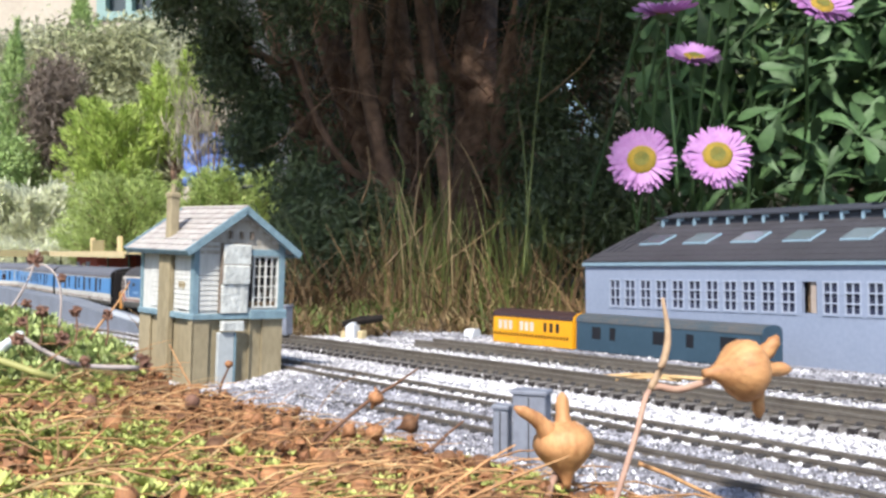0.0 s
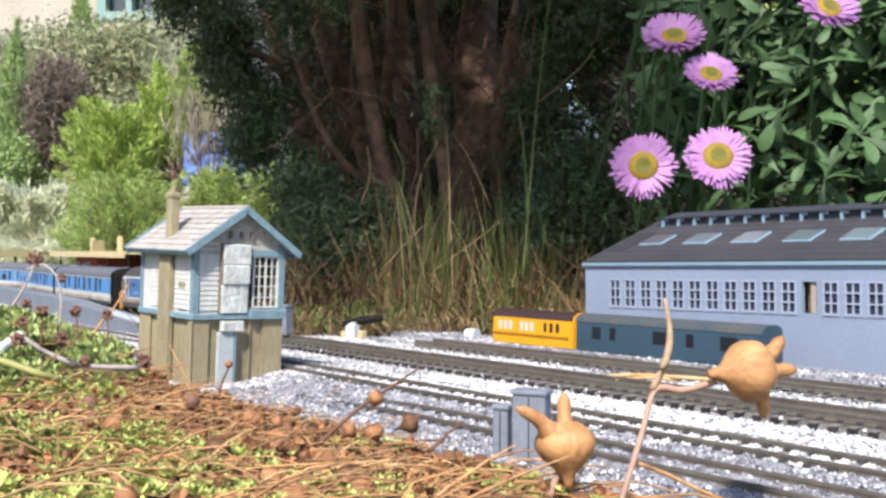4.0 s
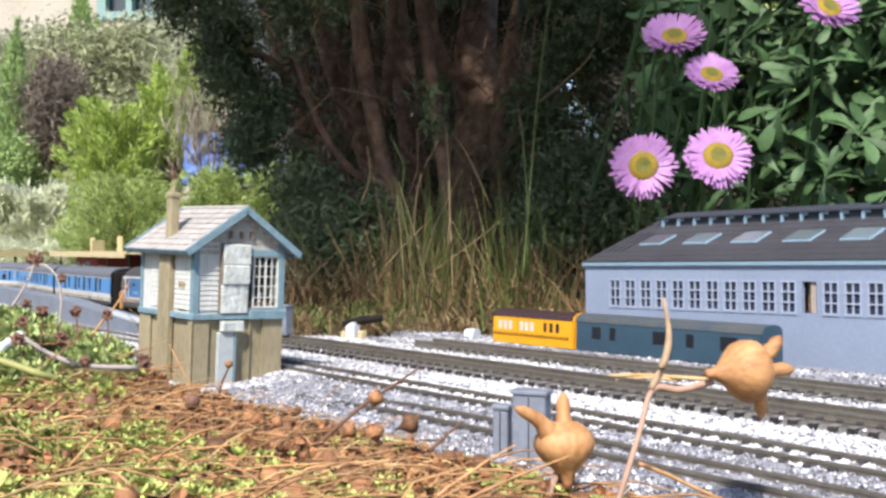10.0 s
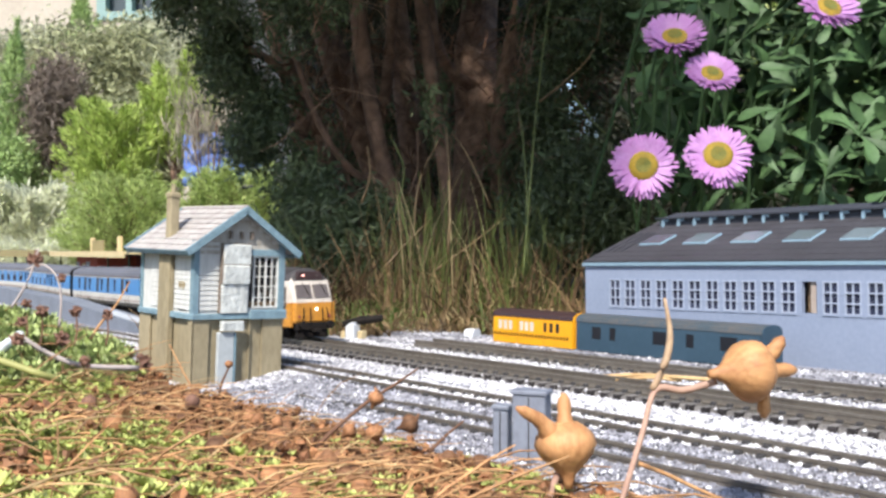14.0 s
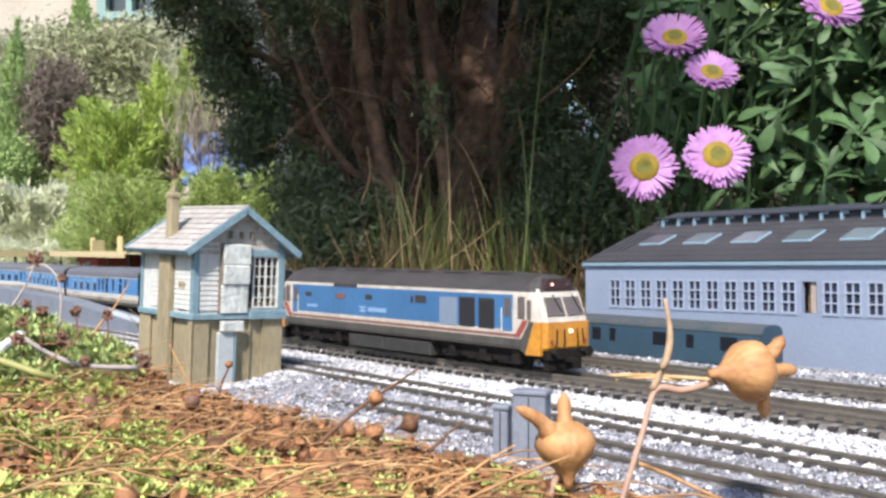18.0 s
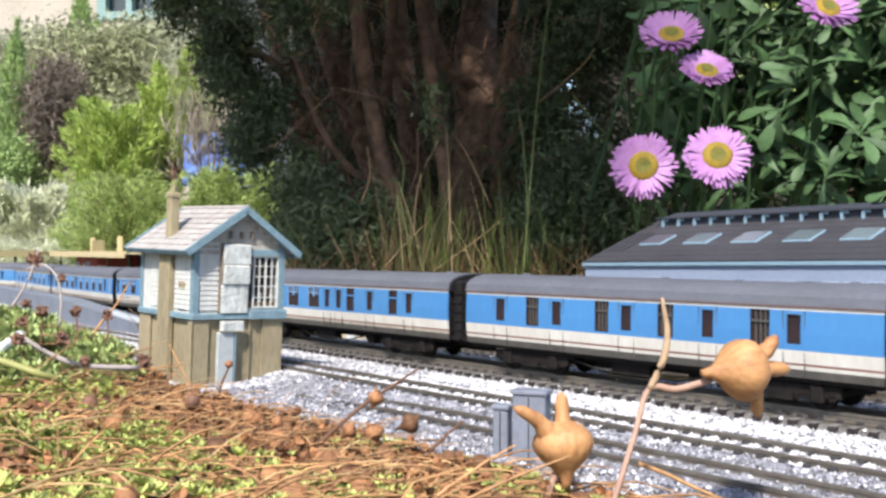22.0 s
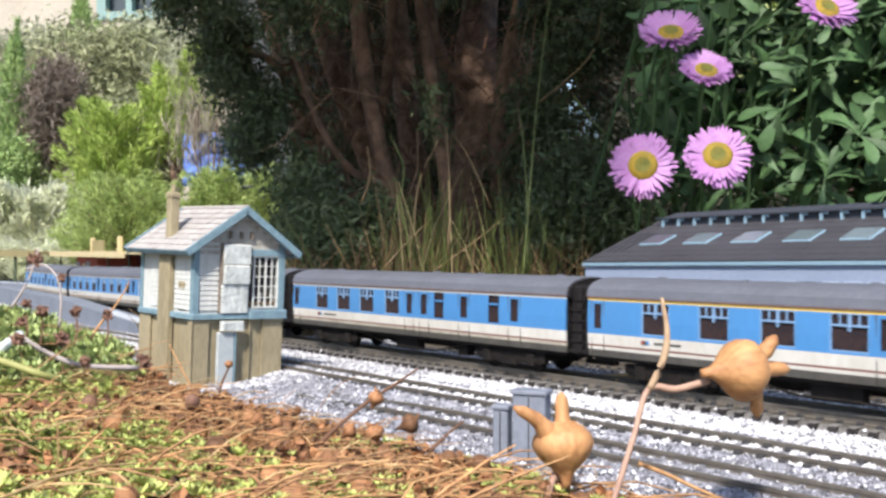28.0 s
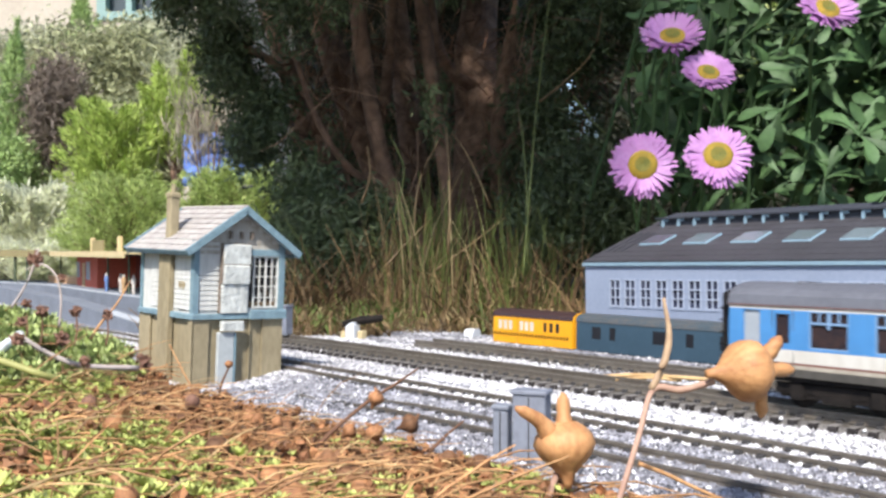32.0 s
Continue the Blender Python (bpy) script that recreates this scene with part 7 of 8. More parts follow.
        for k in range(n):
            a = 2.4 * k
            d = Vector((math.cos(a), math.sin(a), rng.uniform(0.1, 1.3) + 1.2 * hump)).normalized() * size * rng.uniform(0.7, 1.2)
            w = Vector((-math.sin(a), math.cos(a), 0)) * size * 0.2
            b = len(v)
            v += [top, top + d * 0.55 + w, top + d, top + d * 0.55 - w, top + d * 0.5 - Vector((0, 0, size * 0.18))]
            f += [(b, b + 1, b + 2, b + 3), (b, b + 3, b + 4), (b, b + 4, b + 1), (b + 1, b + 4, b + 2), (b + 3, b + 2, b + 4)]
    for (v, f), material, label in ((low_mat, SEDUM, "low yellow-green stonecrop rosettes"), (hump_mat, SEDUM_DEEP, "taller mid-green stonecrop sprigs on the hump")):
        me = bpy.data.meshes.new("stonecrop")
        me.from_pydata(v, [], f)
        me.materials.append(material)
        tagged(new("stonecrop", me), label, "stonecrop", kind="stuff")


HUSK_ONE = paint("seed_head_brown", (0.30, 0.14, 0.06), (0.11, 0.045, 0.02), rough=0.75, grain=9, spots=2.5, amount=0.8, bump=0.04, vary=0.5, stretch=0.25)
SEDUM_DEEP = leaf_green("stonecrop_deep_green", (0.43, 0.51, 0.18), (0.22, 0.28, 0.095), 0.5)
SEDUM = leaf_green("stonecrop_green", (0.56, 0.60, 0.19), (0.35, 0.39, 0.11), 0.4)
foreground()


# ---- ballast stones ----
STONE_WHITE = paint("ballast_white_stone", (0.66, 0.655, 0.67), (0.36, 0.36, 0.40), rough=0.9, grain=700, spots=260, amount=0.7, bump=0.4, vary=0.3, island=True)
STONE_DARK = paint("ballast_slate_stone", (0.30, 0.30, 0.34), (0.045, 0.045, 0.06), rough=0.85, grain=700, spots=200, amount=0.95, bump=0.4, vary=0.75, island=True)


def on_sleeper(u, d):
    """Whether a spot beside the running line lies on a bare sleeper of one of the tracks."""
    for side_of, u0, buried in SLEEPER_ROWS:
        if abs(d - side_of(u)) < 0.0163 and u > max(u0, buried):
            k = (u - u0) % 0.0082
            return k < 0.0019 or k > 0.0063
    return False


def stones():
    rng = np.random.default_rng(21)
    n = 100000
    u = rng.uniform(-0.36, 0.42, n)
    sd = np.where(rng.random(n) < 0.55, rng.uniform(0.06, 0.167, n), rng.uniform(-0.13, 0.167, n))
    sd = np.where((sd > -0.016) & (sd < 0.0142), sd + 0.033, sd)
    bare = np.array([on_sleeper(a, d) for a, d in zip(u, sd)]) & (rng.random(n) < 0.93)
    u, sd = u[~bare], sd[~bare]
    n = len(u)
    r = np.where(rng.random(n) < 0.8, rng.uniform(0.00035, 0.0008, n), rng.uniform(0.0008, 0.0013, n))
    # slate-coloured chippings lie along the nearer tracks, white ones beside the running line
    edge = np.array([noise.noise((a * 22, d * 60, 3)) for a, d in zip(u, sd)])
    dark = (sd > 0.0915 + 0.008 * edge) & (u > 0.0) | (sd > 0.062) & (sd < 0.076) & (u < 0.02) & (edge > -0.3) | (sd < -0.075) & (edge > 0.1) | (edge > 0.42)
    dark = np.where(rng.random(n) < 0.18, rng.random(n) < 0.4, dark)
    grey = ~dark & ((u < 0.02) & (sd > 0) | (sd < -0.06)) & (rng.random(n) < 0.75)
    c = np.array([on_line(float(a), float(d), bed_height(a, d) + (0.0003 if d > 0.06 else 0.0001)) for a, d in zip(u, sd)])
    base = np.array([(1, 0, 0), (0, 1, 0), (-1, 0, 0), (0, -1, 0), (0, 0, 0.9), (0, 0, -0.8)])
    fb = np.array([(0, 1, 4), (1, 2, 4), (2, 3, 4), (3, 0, 4), (1, 0, 5), (2, 1, 5), (3, 2, 5), (0, 3, 5)])
    q = base * (1 + 0.27 * rng.uniform(-1, 1, (n, 6, 3)) + 0.2 * rng.uniform(-1, 1, (n, 6, 1))) * r[:, None, None]
    a = rng.uniform(0, 6.28, n)
    ca, sa = np.cos(a)[:, None], np.sin(a)[:, None]
    v = np.stack([ca * q[:, :, 0] - sa * q[:, :, 1], sa * q[:, :, 0] + ca * q[:, :, 1], q[:, :, 2]], 2) + c[:, None, :]
    for pick, material, label in ((dark, STONE_DARK, "loose slate-dark ballast chippings along the tracks"), (grey, STONE, "loose pale grey ballast chippings"), (~dark & ~grey, STONE_WHITE, "loose white ballast chippings")):
        w = v[pick]
        f = (np.arange(len(w))[:, None, None] * 6 + fb).reshape(-1, 3)
        tagged(new("ballast_stones", leaf_mesh("ballast_stones", w.reshape(-1, 3), f, material)), label, "ballast", kind="stuff")


stones()


# ---- odds and ends ----
def rod(name, label, category, pts, radii, material, n=8):
    c = arc(pts, 5)
    r = [radii[0] + (radii[1] - radii[0]) * i / (len(c) - 1) for i in range(len(c))]
    return tagged(part(name, Solid().tube(c, r, n), material, smooth=True), label, category)


WHITE_HOSE = paint("white_plastic", (0.7, 0.75, 0.78), (0.5, 0.54, 0.56), rough=0.4, spots=80)
GREY_STEM = paint("grey_dead_stem", (0.45, 0.39, 0.37), (0.28, 0.23, 0.21), rough=0.8, spots=90, bump=0.2)
OLIVE_STEM = paint("olive_stem", (0.3, 0.3, 0.1), (0.2, 0.19, 0.06), rough=0.6, spots=90)
HEAD_DARK = paint("dark_seed_head", (0.18, 0.09, 0.06), (0.085, 0.042, 0.03), rough=0.8, grain=9, spots=2.5, bump=0.05)
TWIG = paint("dark_twig", (0.14, 0.065, 0.035), (0.08, 0.04, 0.022), rough=0.8, spots=120, bump=0.2)
rod("plastic_tube", "short white plastic tube lying in the stonecrop", "tube", [(-0.1624, 0.3450, 0.0276), (-0.1578, 0.3500, 0.0326), (-0.1572, 0.3600, 0.0353), (-0.1556, 0.3650, 0.0373)], (0.0019, 0.0017), WHITE_HOSE, 10)
rod("dry_stalk", "pale grey dead stem lying in the stonecrop", "stem", [(-0.1531, 0.3600, 0.0365), (-0.1447, 0.3650, 0.0298), (-0.1340, 0.3700, 0.0251), (-0.1186, 0.3850, 0.0225)], (0.0009, 0.0011), GREY_STEM)
rod("green_stalk", "olive green stem lying in the stonecrop", "stem", [(-0.1378, 0.3000, 0.0359), (-0.1293, 0.3000, 0.0332), (-0.1224, 0.3000, 0.0308), (-0.1183, 0.3050, 0.0284)], (0.0012, 0.0010), OLIVE_STEM)
rod("dry_stalk", "pale straw stem on the mossy bank", "stem", [(-0.1149, 0.2500, 0.0236), (-0.1063, 0.2500, 0.0256), (-0.1006, 0.2500, 0.0279), (-0.0979, 0.2550, 0.0306)], (0.0006, 0.0004), STEM)
rod("twig", "dark reddish-brown bare twig", "twig", [(-0.0406, 0.2850, 0.0077), (-0.0321, 0.2900, 0.0155), (-0.0226, 0.2950, 0.0230), (-0.0143, 0.2980, 0.0280), (-0.0075, 0.3000, 0.0325)], (0.0008, 0.0003), TWIG)
rod("twig", "dark reddish-brown bare twig", "twig", [(-0.0038, 0.2800, 0.0112), (0.0010, 0.2820, 0.0156), (0.0059, 0.2850, 0.0191)], (0.0006, 0.0003), TWIG)
rod("dry_stalk", "thin orange dry stem leaning on the signal box", "stem", [(-0.1054, 0.4200, 0.0080), (-0.1128, 0.4300, 0.0152), (-0.1217, 0.4400, 0.0265)], (0.0005, 0.0003), STEM)
rod("dry_stalk", "long dry straw stem across the bank", "stem", [(-0.0342, 0.2450, 0.0088), (-0.0120, 0.2500, 0.0090), (0.0094, 0.2500, 0.0093), (0.0309, 0.2500, 0.0101)], (0.0006, 0.0004), STEM)
rod("dry_stalk", "long dry straw stem across the bank", "stem", [(-0.0649, 0.2500, 0.0123), (-0.0477, 0.2500, 0.0107), (-0.0326, 0.2550, 0.0093), (-0.0214, 0.2600, 0.0086)], (0.0005, 0.0004), STEM)
rod("dry_stalk", "long dry straw stem across the bank", "stem", [(0.0494, 0.2500, 0.0144), (0.0566, 0.2500, 0.0116), (0.0651, 0.2500, 0.0076), (0.0737, 0.2500, 0.0041)], (0.0006, 0.0004), STEM)
rod("dry_stalk", "dry reddish stem rising from the stonecrop", "stem", [(-0.1355, 0.3800, 0.0343), (-0.1329, 0.3850, 0.0405), (-0.1290, 0.3900, 0.0468), (-0.1266, 0.4000, 0.0559)], (0.0006, 0.0003), STEM)
rod("dry_stalk", "dry arching stem with a ragged tip", "stem", [(-0.1436, 0.3700, 0.0395), (-0.1429, 0.3700, 0.0500), (-0.1446, 0.3700, 0.0585), (-0.1499, 0.3700, 0.0631), (-0.1562, 0.3700, 0.0610)], (0.0005, 0.0003), GREY_STEM)
rod("dry_stalk", "dry branching stem in the stonecrop", "stem", [(-0.1615, 0.3700, 0.0469), (-0.1562, 0.3700, 0.0553), (-0.1531, 0.3700, 0.0627), (-0.1514, 0.3700, 0.0691)], (0.0005, 0.0003), GREY_STEM)
def ragged_head(seed):
    """A dead flower head: a ragged tuft of points."""
    rng = random.Random(seed)
    n, m = 14, 8
    v = []
    for i in range(m):
        b = math.pi * (i + 0.5) / m
        for j in range(n):
            a = 2 * math.pi * (j + 0.5 * (i % 2)) / n
            k = rng.choice((0.38, 0.45, 0.62, 0.85))
            v.append((k * math.sin(b) * math.cos(a), k * math.sin(b) * math.sin(a), 0.8 * k * math.cos(b)))
    f = [(i * n + j, (i + 1) * n + j, (i + 1) * n + (j + 1) % n, i * n + (j + 1) % n) for i in range(m - 1) for j in range(n)]
    return Solid().add(v, f + [tuple(range(n)), tuple(range(len(v) - 1, len(v) - n - 1, -1))])


for px_py, r, tilt in (((-0.0866, 0.4000, 0.0223), 0.0017, 0.2), ((-0.0201, 0.2960, 0.0240), 0.0024, 0.4), ((-0.0197, 0.2850, 0.0159), 0.0026, -0.3), ((-0.0096, 0.2850, 0.0183), 0.0028, 1.2), ((-0.0272, 0.2870, 0.0160), 0.0022, 0.9), ((-0.1239, 0.4100, 0.0223), 0.0024, 0.5), ((-0.1527, 0.3700, 0.0653), 0.0022, 1.4), ((-0.1429, 0.3700, 0.0581), 0.0014, 0.2),
                       ((-0.1516, 0.3600, 0.0489), 0.0014, 0.3), ((-0.1461, 0.3600, 0.0464), 0.0018, 0.6), ((-0.1372, 0.3700, 0.0454), 0.0017, 0.5), ((-0.1307, 0.3850, 0.0434), 0.0016, 1.1), ((-0.1492, 0.3500, 0.0430), 0.0015, 0.4), ((-0.1304, 0.3600, 0.0279), 0.0018, 0.9), ((-0.1387, 0.3600, 0.0361), 0.0022, 0.4), ((-0.1508, 0.3500, 0.0370), 0.0020, 0.7)):
    m = Matrix.Translation(px_py) @ Matrix.Rotation(tilt, 4, "Y") @ Matrix.Scale(2 * r, 4)
    tagged(part("seed_pod", ragged_head(round(r * 1e5 + tilt * 10)) if px_py[0] < -0.12 else pod_mesh(3, 0 if r < 0.0021 else 2), HEAD_DARK if px_py[0] < -0.12 else HUSK_ONE, smooth=px_py[0] > -0.12, at=m), "dry brown seed pod on a thin stem", "seed pod", "dry seed pods")
for at, L, wd, tilt, dark in (((-0.0582, 0.2620, 0.0095), 0.0058, 0.0030, 1.45, 1), ((-0.0534, 0.2700, 0.0132), 0.0040, 0.0032, 1.3, 0), ((-0.0621, 0.2750, 0.0138), 0.0034, 0.0024, 1.7, 0), ((-0.0443, 0.2750, 0.0135), 0.0038, 0.0028, -0.9, 1), ((-0.0494, 0.2950, 0.0169), 0.0020, 0.0018, 0.8, 0),
                          ((-0.0120, 0.2620, 0.0077), 0.0030, 0.0022, -0.8, 1), ((-0.0837, 0.3300, 0.0177), 0.0030, 0.0024, 0.6, 1), ((-0.1117, 0.2700, 0.0194), 0.0034, 0.0028, 1.2, 1), ((-0.1099, 0.2500, 0.0144), 0.0040, 0.0030, 0.9, 1), ((-0.1075, 0.3000, 0.0215), 0.0032, 0.0024, 0.5, 1)):
    m = Matrix.Translation(at) @ Matrix.Rotation(tilt, 4, "Y") @ Matrix.Diagonal((2 * wd, 2 * wd, 2 * L, 1))
    tagged(part("seed_pod", pod_mesh(7, 0), HEAD_DARK if dark else HUSK_ONE, smooth=True, at=m), "plump dry brown seed pod fallen in the mat", "seed pod", "dry seed pods")
for foot, top in (((-0.1531, 0.3620, 0.0335), (-0.1533, 0.3640, 0.0449)), ((-0.1475, 0.3620, 0.0335), (-0.1477, 0.3640, 0.0449)), ((-0.1360, 0.3650, 0.0332), (-0.1372, 0.3700, 0.0441)), ((-0.1296, 0.3800, 0.0317), (-0.1307, 0.3850, 0.0423))):
    rod("dry_stalk", "short dark stem under a seed head", "stem", [foot, (Vector(foot) + Vector(top)) / 2 + Vector((0.0006, 0, 0)), top], (0.0004, 0.0003), TWIG)
rod("dry_stalk", "thin dark stem carrying a seed pod", "stem", [(-0.0910, 0.4000, 0.0086), (-0.0896, 0.4000, 0.0143), (-0.0866, 0.4000, 0.0211)], (0.0005, 0.0004), TWIG)

# long single grasses before the yew
for pts, mat in (([(0.0693, 0.8600, 0.0410), (0.0766, 0.8700, 0.1252), (0.0845, 0.8800, 0.2063), (0.0982, 0.9000, 0.3071)], GRASS), ([(0.0759, 0.8800, 0.0504), (0.0751, 0.9000, 0.1426), (0.0715, 0.9200, 0.1968)], GRASS), ([(0.0044, 0.8600, 0.0655), (0.0060, 0.8700, 0.1202), (0.0030, 0.8800, 0.1786)], STRAW),
                 ([(-0.0499, 0.8400, 0.0536), (-0.0311, 0.8500, 0.0753), (-0.0093, 0.8600, 0.0975)], STRAW), ([(-0.0069, 0.8600, 0.0508), (0.0128, 0.8600, 0.0655), (0.0328, 0.8700, 0.0804), (0.0558, 0.8800, 0.0982)], STRAW), ([(0.0442, 0.9000, 0.1066), (0.0237, 0.9000, 0.1529), (0.0082, 0.9000, 0.1760)], STRAW),
                 ([(0.1254, 0.9500, 0.2173), (0.1429, 0.9400, 0.1915), (0.1573, 0.9300, 0.1743)], GRASS), ([(-0.0432, 0.9000, 0.1014), (-0.0355, 0.9000, 0.1426), (-0.0483, 0.9000, 0.1734)], GRASS), ([(-0.0265, 0.8600, 0.0606), (-0.0219, 0.8700, 0.1252), (-0.0045, 0.8800, 0.1661)], STRAW), ([(-0.0741, 0.9000, 0.1117), (-0.0663, 0.9000, 0.1374), (-0.0689, 0.9000, 0.1631)], STRAW), ([(0.0977, 1.0000, 0.2194), (0.1263, 1.0000, 0.2423), (0.1520, 1.0000, 0.2709), (0.1611, 1.0000, 0.3109)], STRAW)):
    rod("grass_stalk", "long single grass stalk before the yew stems", "grass", pts, (0.0013, 0.0005), mat, 5)

# bits lying by the line
POT = paint("white_box_plastic", (0.6, 0.63, 0.68), (0.42, 0.44, 0.48), rough=0.5, spots=90)
t_motor = thing("point_motor", "small white point motor box with brass tags beside the track", "point motor", Matrix.Translation((-0.0699, 0.7650, -0.0002)) @ Matrix.Rotation(radians(-35), 4, "Z"))
part("case", Solid().chamfered(-0.0045, 0.0045, -0.004, 0.004, 0, 0.0120, 0.0007), POT, t_motor)
part("tag", Solid().chamfered(-0.0100, -0.0060, -0.003, 0.003, 0, 0.0062, 0.0004), TIMBER, t_motor)
part("tag", Solid().chamfered(0.0062, 0.0110, -0.002, 0.004, 0, 0.0070, 0.0004), TIMBER, t_motor)
part("lid", Solid().chamfered(-0.0040, 0.0040, -0.0034, 0.0034, 0.0120, 0.0134, 0.0005), POT, t_motor)
tagged(part("black_log", Solid().tube([(-0.0778, 0.7650, 0.0116), (-0.0629, 0.7650, 0.0147), (-0.0463, 0.7650, 0.0164)], [0.0022, 0.0036, 0.0026], 8), BLACK), "short charred black stick by the grass", "stick")
t_arch = thing("white_clip", "small white arched plastic clip on the ground", "clip", Matrix.Translation((0.0218, 0.7350, 0.0004)) @ Matrix.Rotation(radians(-35), 4, "Z"))
part("arch", Solid().prism([(-0.0052, 0), (-0.0052, 0.0075), (-0.0035, 0.0098), (0.0035, 0.0098), (0.0052, 0.0075), (0.0052, 0), (0.0024, 0), (0.0024, 0.0040), (-0.0024, 0.0040), (-0.0024, 0)], -0.004, 0.004), POT, t_arch)
rod("straw", "yellow straw lying by the siding", "straw", [(-0.0068, 0.7400, -0.0001), (0.0067, 0.7350, 0.0012), (0.0200, 0.7300, 0.0021)], (0.0009, 0.0009), STRAW, 6)
rod("straw", "pale straw lying on the ballast", "straw", [(0.0803, 0.5000, 0.0046), (0.0969, 0.4900, 0.0067), (0.1117, 0.4700, 0.0081), (0.1251, 0.4600, 0.0083)], (0.0012, 0.0010), STEM_PALE, 6)
rod("straw", "pale straw lying on the ballast", "straw", [(0.0857, 0.4900, 0.0044), (0.1004, 0.4800, 0.0066), (0.1131, 0.4700, 0.0065)], (0.0010, 0.0008), STEM_PALE, 6)
for q, r in (((-0.0061, 0.7600, 0.0007), 0.004), ((0.0026, 0.7600, 0.0016), 0.003), ((-0.0148, 0.7600, -0.0006), 0.0032), ((-0.0865, 0.7800, -0.0024), 0.003), ((-0.1011, 0.7900, -0.0038), 0.0028)):
    s = Solid()
    n = 8
    v = [(r * k * math.cos(2 * math.pi * j / n) * (1 + 0.2 * math.sin(3 * j + r * 999)), r * 0.8 * k * math.sin(2 * math.pi * j / n), z * r) for z, k in ((-0.2, 0.7), (0.2, 1.0), (0.6, 0.7), (0.75, 0.3)) for j in range(n)]
    s.add(v, [(i * n + j, i * n + (j + 1) % n, (i + 1) * n + (j + 1) % n, (i + 1) * n + j) for i in range(3) for j in range(n)] + [tuple(range(24, 32))])
    tagged(part("pebble", s, SLEEPER, smooth=True, at=Matrix.Translation(q)), "small grey pebble at the edge of the grass", "pebble", "pebbles")

# ---- what moves ----
# distance of the locomotive's nose along the line, by time
RUN = [(0.0, -0.2310), (10.6, -0.2310), (11.0, -0.2295), (11.5, -0.2250), (12.0, -0.2150), (12.5, -0.1970), (13.0, -0.1770), (13.5, -0.1600), (14.0, -0.1420),
       (14.5, -0.1215), (15.5, -0.0710), (16.5, -0.0120), (17.0, 0.0234), (17.5, 0.0595), (18.0, 0.1014), (18.5, 0.1445), (19.0, 0.1950), (19.5, 0.2509),
       (20.0, 0.3057), (20.5, 0.3650), (21.0, 0.4283), (21.5, 0.5003), (22.0, 0.5690), (22.5, 0.6468), (23.0, 0.7232), (23.5, 0.8094), (24.0, 0.8935),
       (24.5, 0.9853), (25.0, 1.0805), (25.5, 1.1790), (26.5, 1.3940), (27.5, 1.6252), (28.0, 1.7487), (28.5, 1.8777), (29.0, 2.0143), (29.5, 2.1530),
       (30.0, 2.2968), (30.5, 2.4441), (31.0, 2.5971), (31.5, 2.7580), (32.0, 2.9170)]


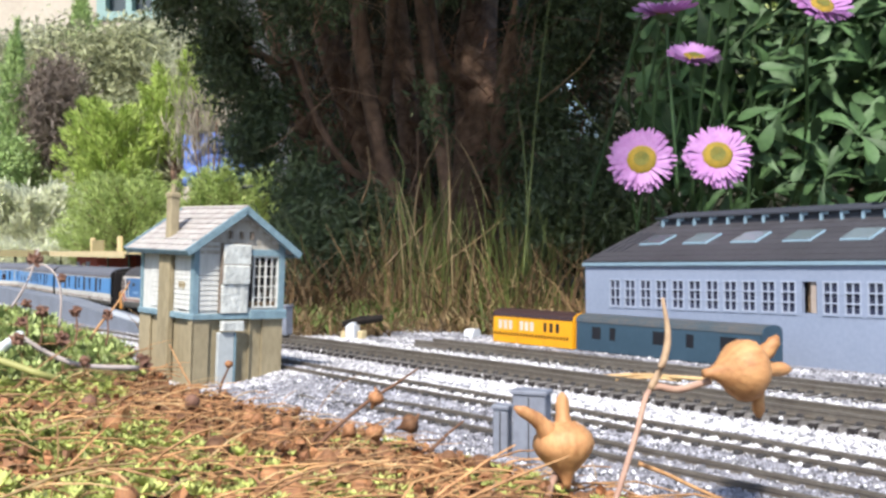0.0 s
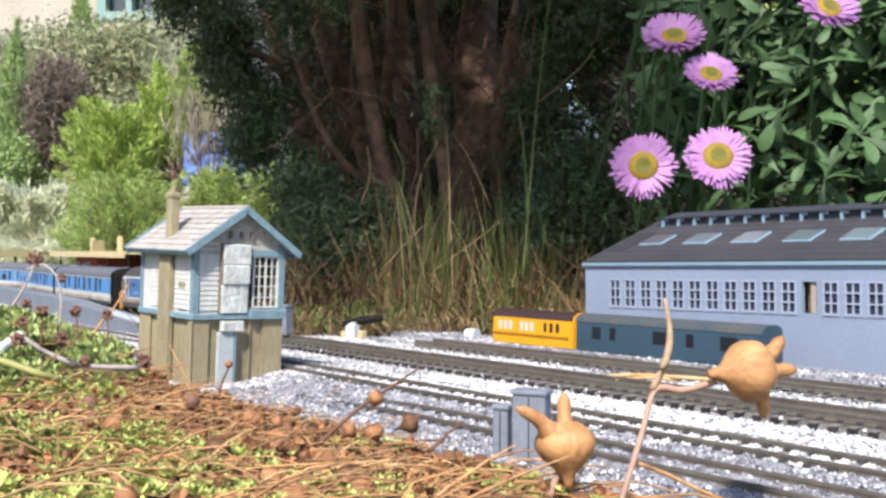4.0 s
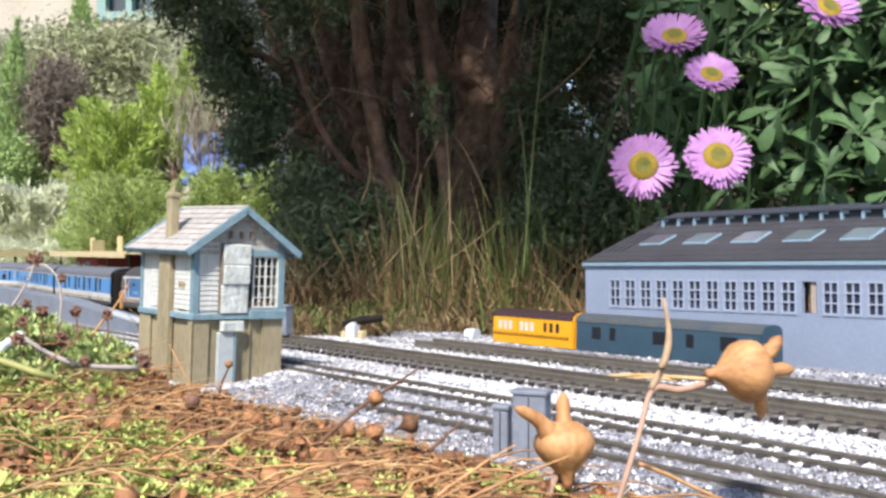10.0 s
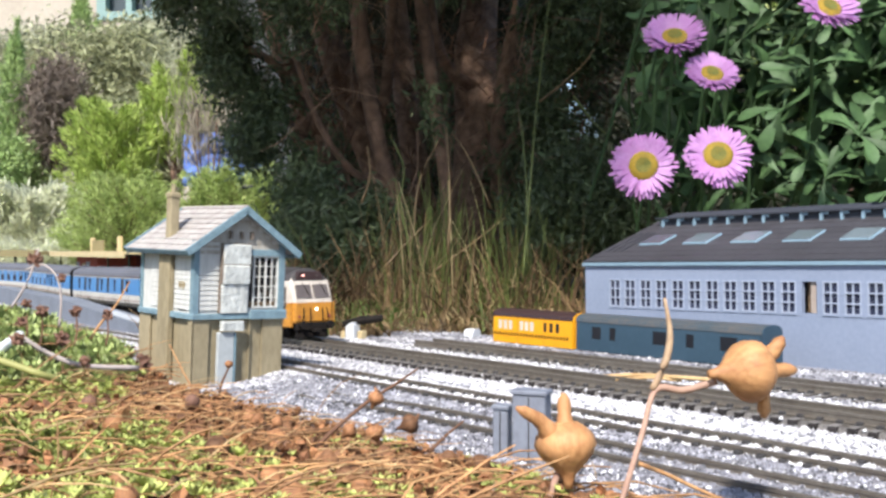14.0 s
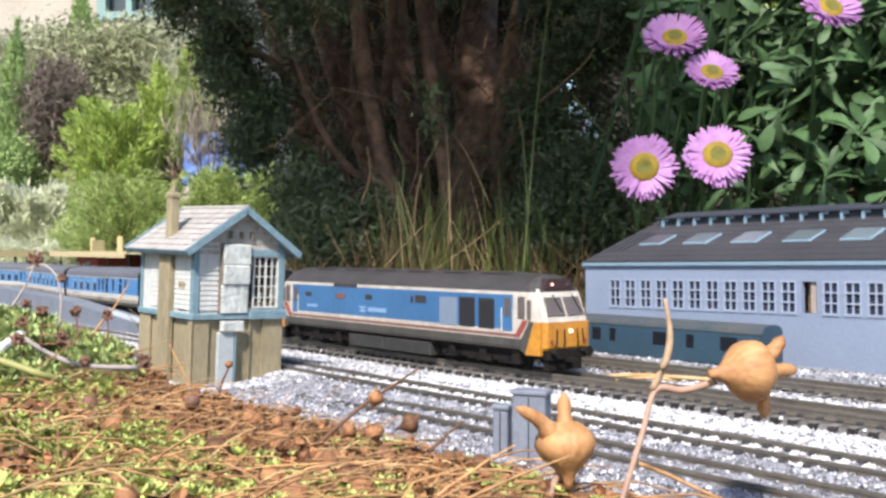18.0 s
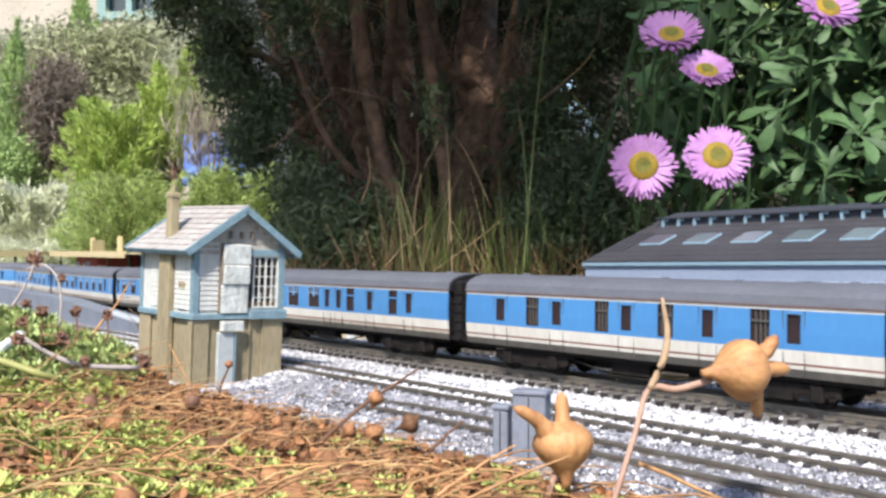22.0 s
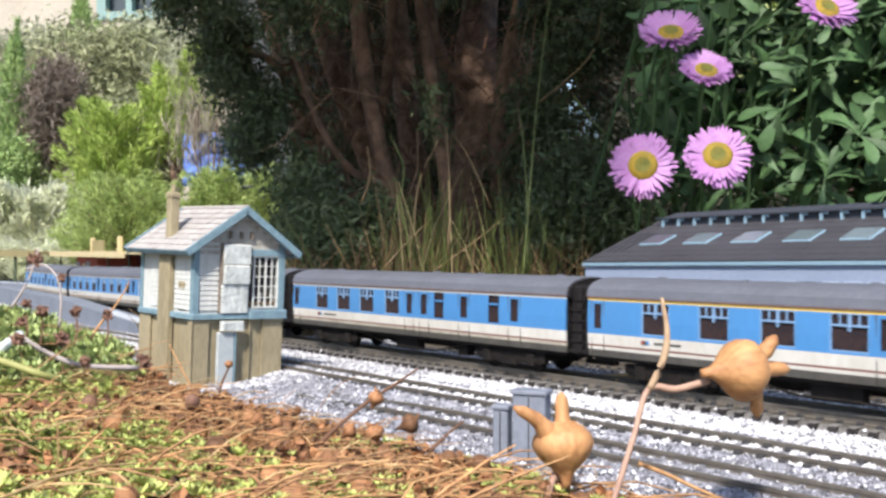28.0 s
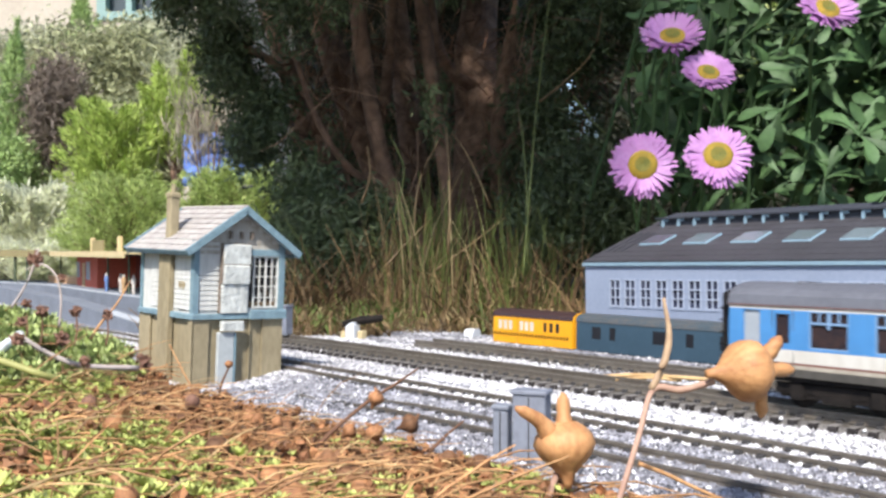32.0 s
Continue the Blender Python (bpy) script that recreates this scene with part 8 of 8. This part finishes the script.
def motions():
    for ob, back, base in TRAIN:
        about = Matrix.Rotation(math.pi, 4, "Z") if ob is last_coach else Matrix()
        rows = []
        for t, nose in RUN:
            u = max(nose - back, -4.2)
            a, b = on_line(u - base), on_line(u + base)
            c, d = (a + b) / 2, b - a
            turn = Matrix.Rotation(math.atan2(d.y, d.x), 4, "Z") @ Matrix.Rotation(-math.asin(d.z / d.length), 4, "Y")
            rows.append((t, Matrix.Translation((c.x, c.y, c.z + RAIL)) @ turn @ about))
        walk(ob, rows)

    # daisies and dry pods nod in the breeze: side and up in millimetres, nod in degrees
    sway = {2: [(0.0, -5.6, 16.5, 26), (0.3, -2.0, 4.0, 6), (0.5, -0.6, -3.6, -4), (1.0, 0.8, -3.6, -4), (1.5, -1.6, 6.0, 8), (2.0, -1.0, 1.2, 2), (2.5, -0.6, 0.4, 0), (3.0, -0.6, 6.8, 9), (3.5, 0.0, -0.8, 0),
                (5.5, 0.0, -0.8, 0), (7.0, 0.4, -1.2, 0), (7.5, 1.5, -6.2, -7), (8.0, 2.2, -2.4, -2), (8.5, 1.5, -3.0, -3), (9.0, 0.4, -1.2, 0), (11.5, 0.0, -0.8, 0), (12.0, -0.8, 1.2, 2), (13.0, 0.0, 1.2, 2), (14.0, 0.4, -1.2, 0),
                (16.5, 0.0, -0.8, 0), (17.0, -0.8, 1.2, 2), (18.0, 0.4, -2.0, -2), (20.0, -0.8, -1.2, 0), (21.5, -1.2, 1.2, 2), (22.0, -2.0, 0.4, 0), (22.5, -3.4, 2.4, 3), (23.0, -1.2, 0.4, 0), (24.0, -1.2, 0.4, 0), (25.5, 0.0, 0.0, 0),
                (27.5, -0.8, 2.8, 3), (28.0, -2.4, 1.6, 2), (28.5, -2.0, -1.2, 0), (29.5, -2.0, 1.2, 0), (30.0, -2.0, -1.2, 0), (31.0, -2.0, 0.0, 0), (31.5, -3.0, 1.2, 0), (32.0, -1.2, -0.8, 0)],
            3: [(0.0, -12.0, 11.5, 16), (0.3, -4.0, 4.0, 5), (0.5, 0.0, -0.4, 0), (1.0, 0.0, -1.6, -2), (1.5, -2.3, 2.0, 3), (2.0, -2.0, 0.8, 0), (2.5, -2.0, 5.0, 6), (3.0, 0.4, 2.3, 3), (3.5, 0.0, -0.4, 0), (6.0, -1.2, 0.8, 0),
                (7.0, 0.0, 0.0, 0), (7.5, 1.2, -2.3, -3), (8.5, 1.2, -2.3, -3), (9.0, 0.0, -1.2, 0), (12.0, 0.0, 0.0, 0), (13.0, -1.2, 0.8, 0), (14.0, 0.4, 0.0, 0), (16.5, -0.8, 0.0, 0), (17.5, 1.2, 1.2, 0), (18.5, -0.8, 0.8, 0),
                (21.0, -1.2, 0.8, 0), (21.5, -1.2, 1.2, 0), (22.0, -3.5, 2.3, 3), (22.5, -7.8, 6.6, 8), (23.0, -6.2, 5.4, 6), (23.5, -5.0, 2.3, 3), (24.0, -4.3, 3.1, 3), (24.5, -3.1, 2.0, 2), (25.5, -2.0, 0.8, 0), (27.5, -4.3, 3.5, 4),
                (28.5, -3.1, 1.2, 1), (30.0, -2.3, 1.2, 0), (31.0, -2.0, 0.0, 0), (32.0, -2.3, 0.8, 0)],
            0: [(0.0, -1.2, 4.6, 5), (0.5, -0.4, -3.0, -3), (1.0, 0.0, 0.4, 0), (2.5, 1.0, 1.2, 0), (3.5, 0.0, 0.4, 0), (17.0, 0.0, 0.4, 0), (17.5, 0.6, 2.6, 2), (18.0, 0.6, -0.4, 0), (22.0, 0.0, 0.4, 0), (22.5, -1.1, 1.5, 2), (23.0, -0.4, 0.4, 0), (32.0, -0.4, 1.0, 0)],
            1: [(0.0, 0.0, 0.0, 0), (1.2, 0.0, 0.0, 0), (1.5, -0.4, 1.9, 2), (2.0, 0.4, -0.4, 0), (17.0, 0.4, 0.8, 0), (17.5, 0.4, 2.3, 2), (18.0, 0.0, 0.4, 0), (22.0, 0.0, 0.0, 0), (22.5, -0.4, 2.3, 2), (23.0, 0.4, -1.1, -1), (24.0, 0.0, 0.0, 0), (32.0, 0.4, 0.0, 0)],
            4: [(0.0, -4.6, 1.6, 4), (0.5, -1.0, 0.0, 0), (2.0, -0.4, 0.0, 0), (2.5, 4.6, 0.0, 0), (3.0, 3.0, 0.0, 0), (3.5, -0.4, 0.0, 0), (16.5, 0.0, 0.0, 0), (17.0, 1.9, 0.0, 0), (18.0, 0.8, 0.0, 0), (21.5, 0.0, 0.0, 0), (22.5, -1.9, 0.0, 0), (32.0, -1.1, -0.8, 0)]}
    for k, rows in sway.items():
        ob = DAISIES[k]
        home = ob.matrix_basis.copy()
        walk(ob, [(t, pose(1.13 * dx / 1000, 0, 1.13 * dz / 1000) @ home @ pose(0, 0, 0, -1.3 * nod)) for t, dx, dz, nod in rows])
    nods = [(0.0, -0.6), (1.0, 0.0), (1.5, 0.5), (2.0, 1.1), (2.5, -0.5), (3.0, 0.0), (3.5, 0.5), (5.5, 0.7), (6.0, -0.7), (6.5, -0.2), (7.0, 0.9), (7.5, 0.0), (10.5, 0.0), (11.0, 0.5), (12.0, -0.6), (13.0, -0.6), (14.0, 0.7),
            (14.5, -0.2), (16.5, -1.4), (17.0, -0.9), (18.0, 0.7), (19.0, -1.0), (20.0, 0.3), (21.0, -0.9), (22.5, -0.9), (23.0, -1.0), (28.0, -1.0), (31.0, -1.0), (32.0, 0.1)]
    for ob, part_of in ((POD_NEAR, 1.0), (STALK_TIP, 0.4), (POD_LOW, 0.35)):
        home = ob.matrix_basis.copy()
        walk(ob, [(t, pose(d * part_of / 1000, 0, -0.15 * d * part_of / 1000) @ home) for t, d in nods])


motions()
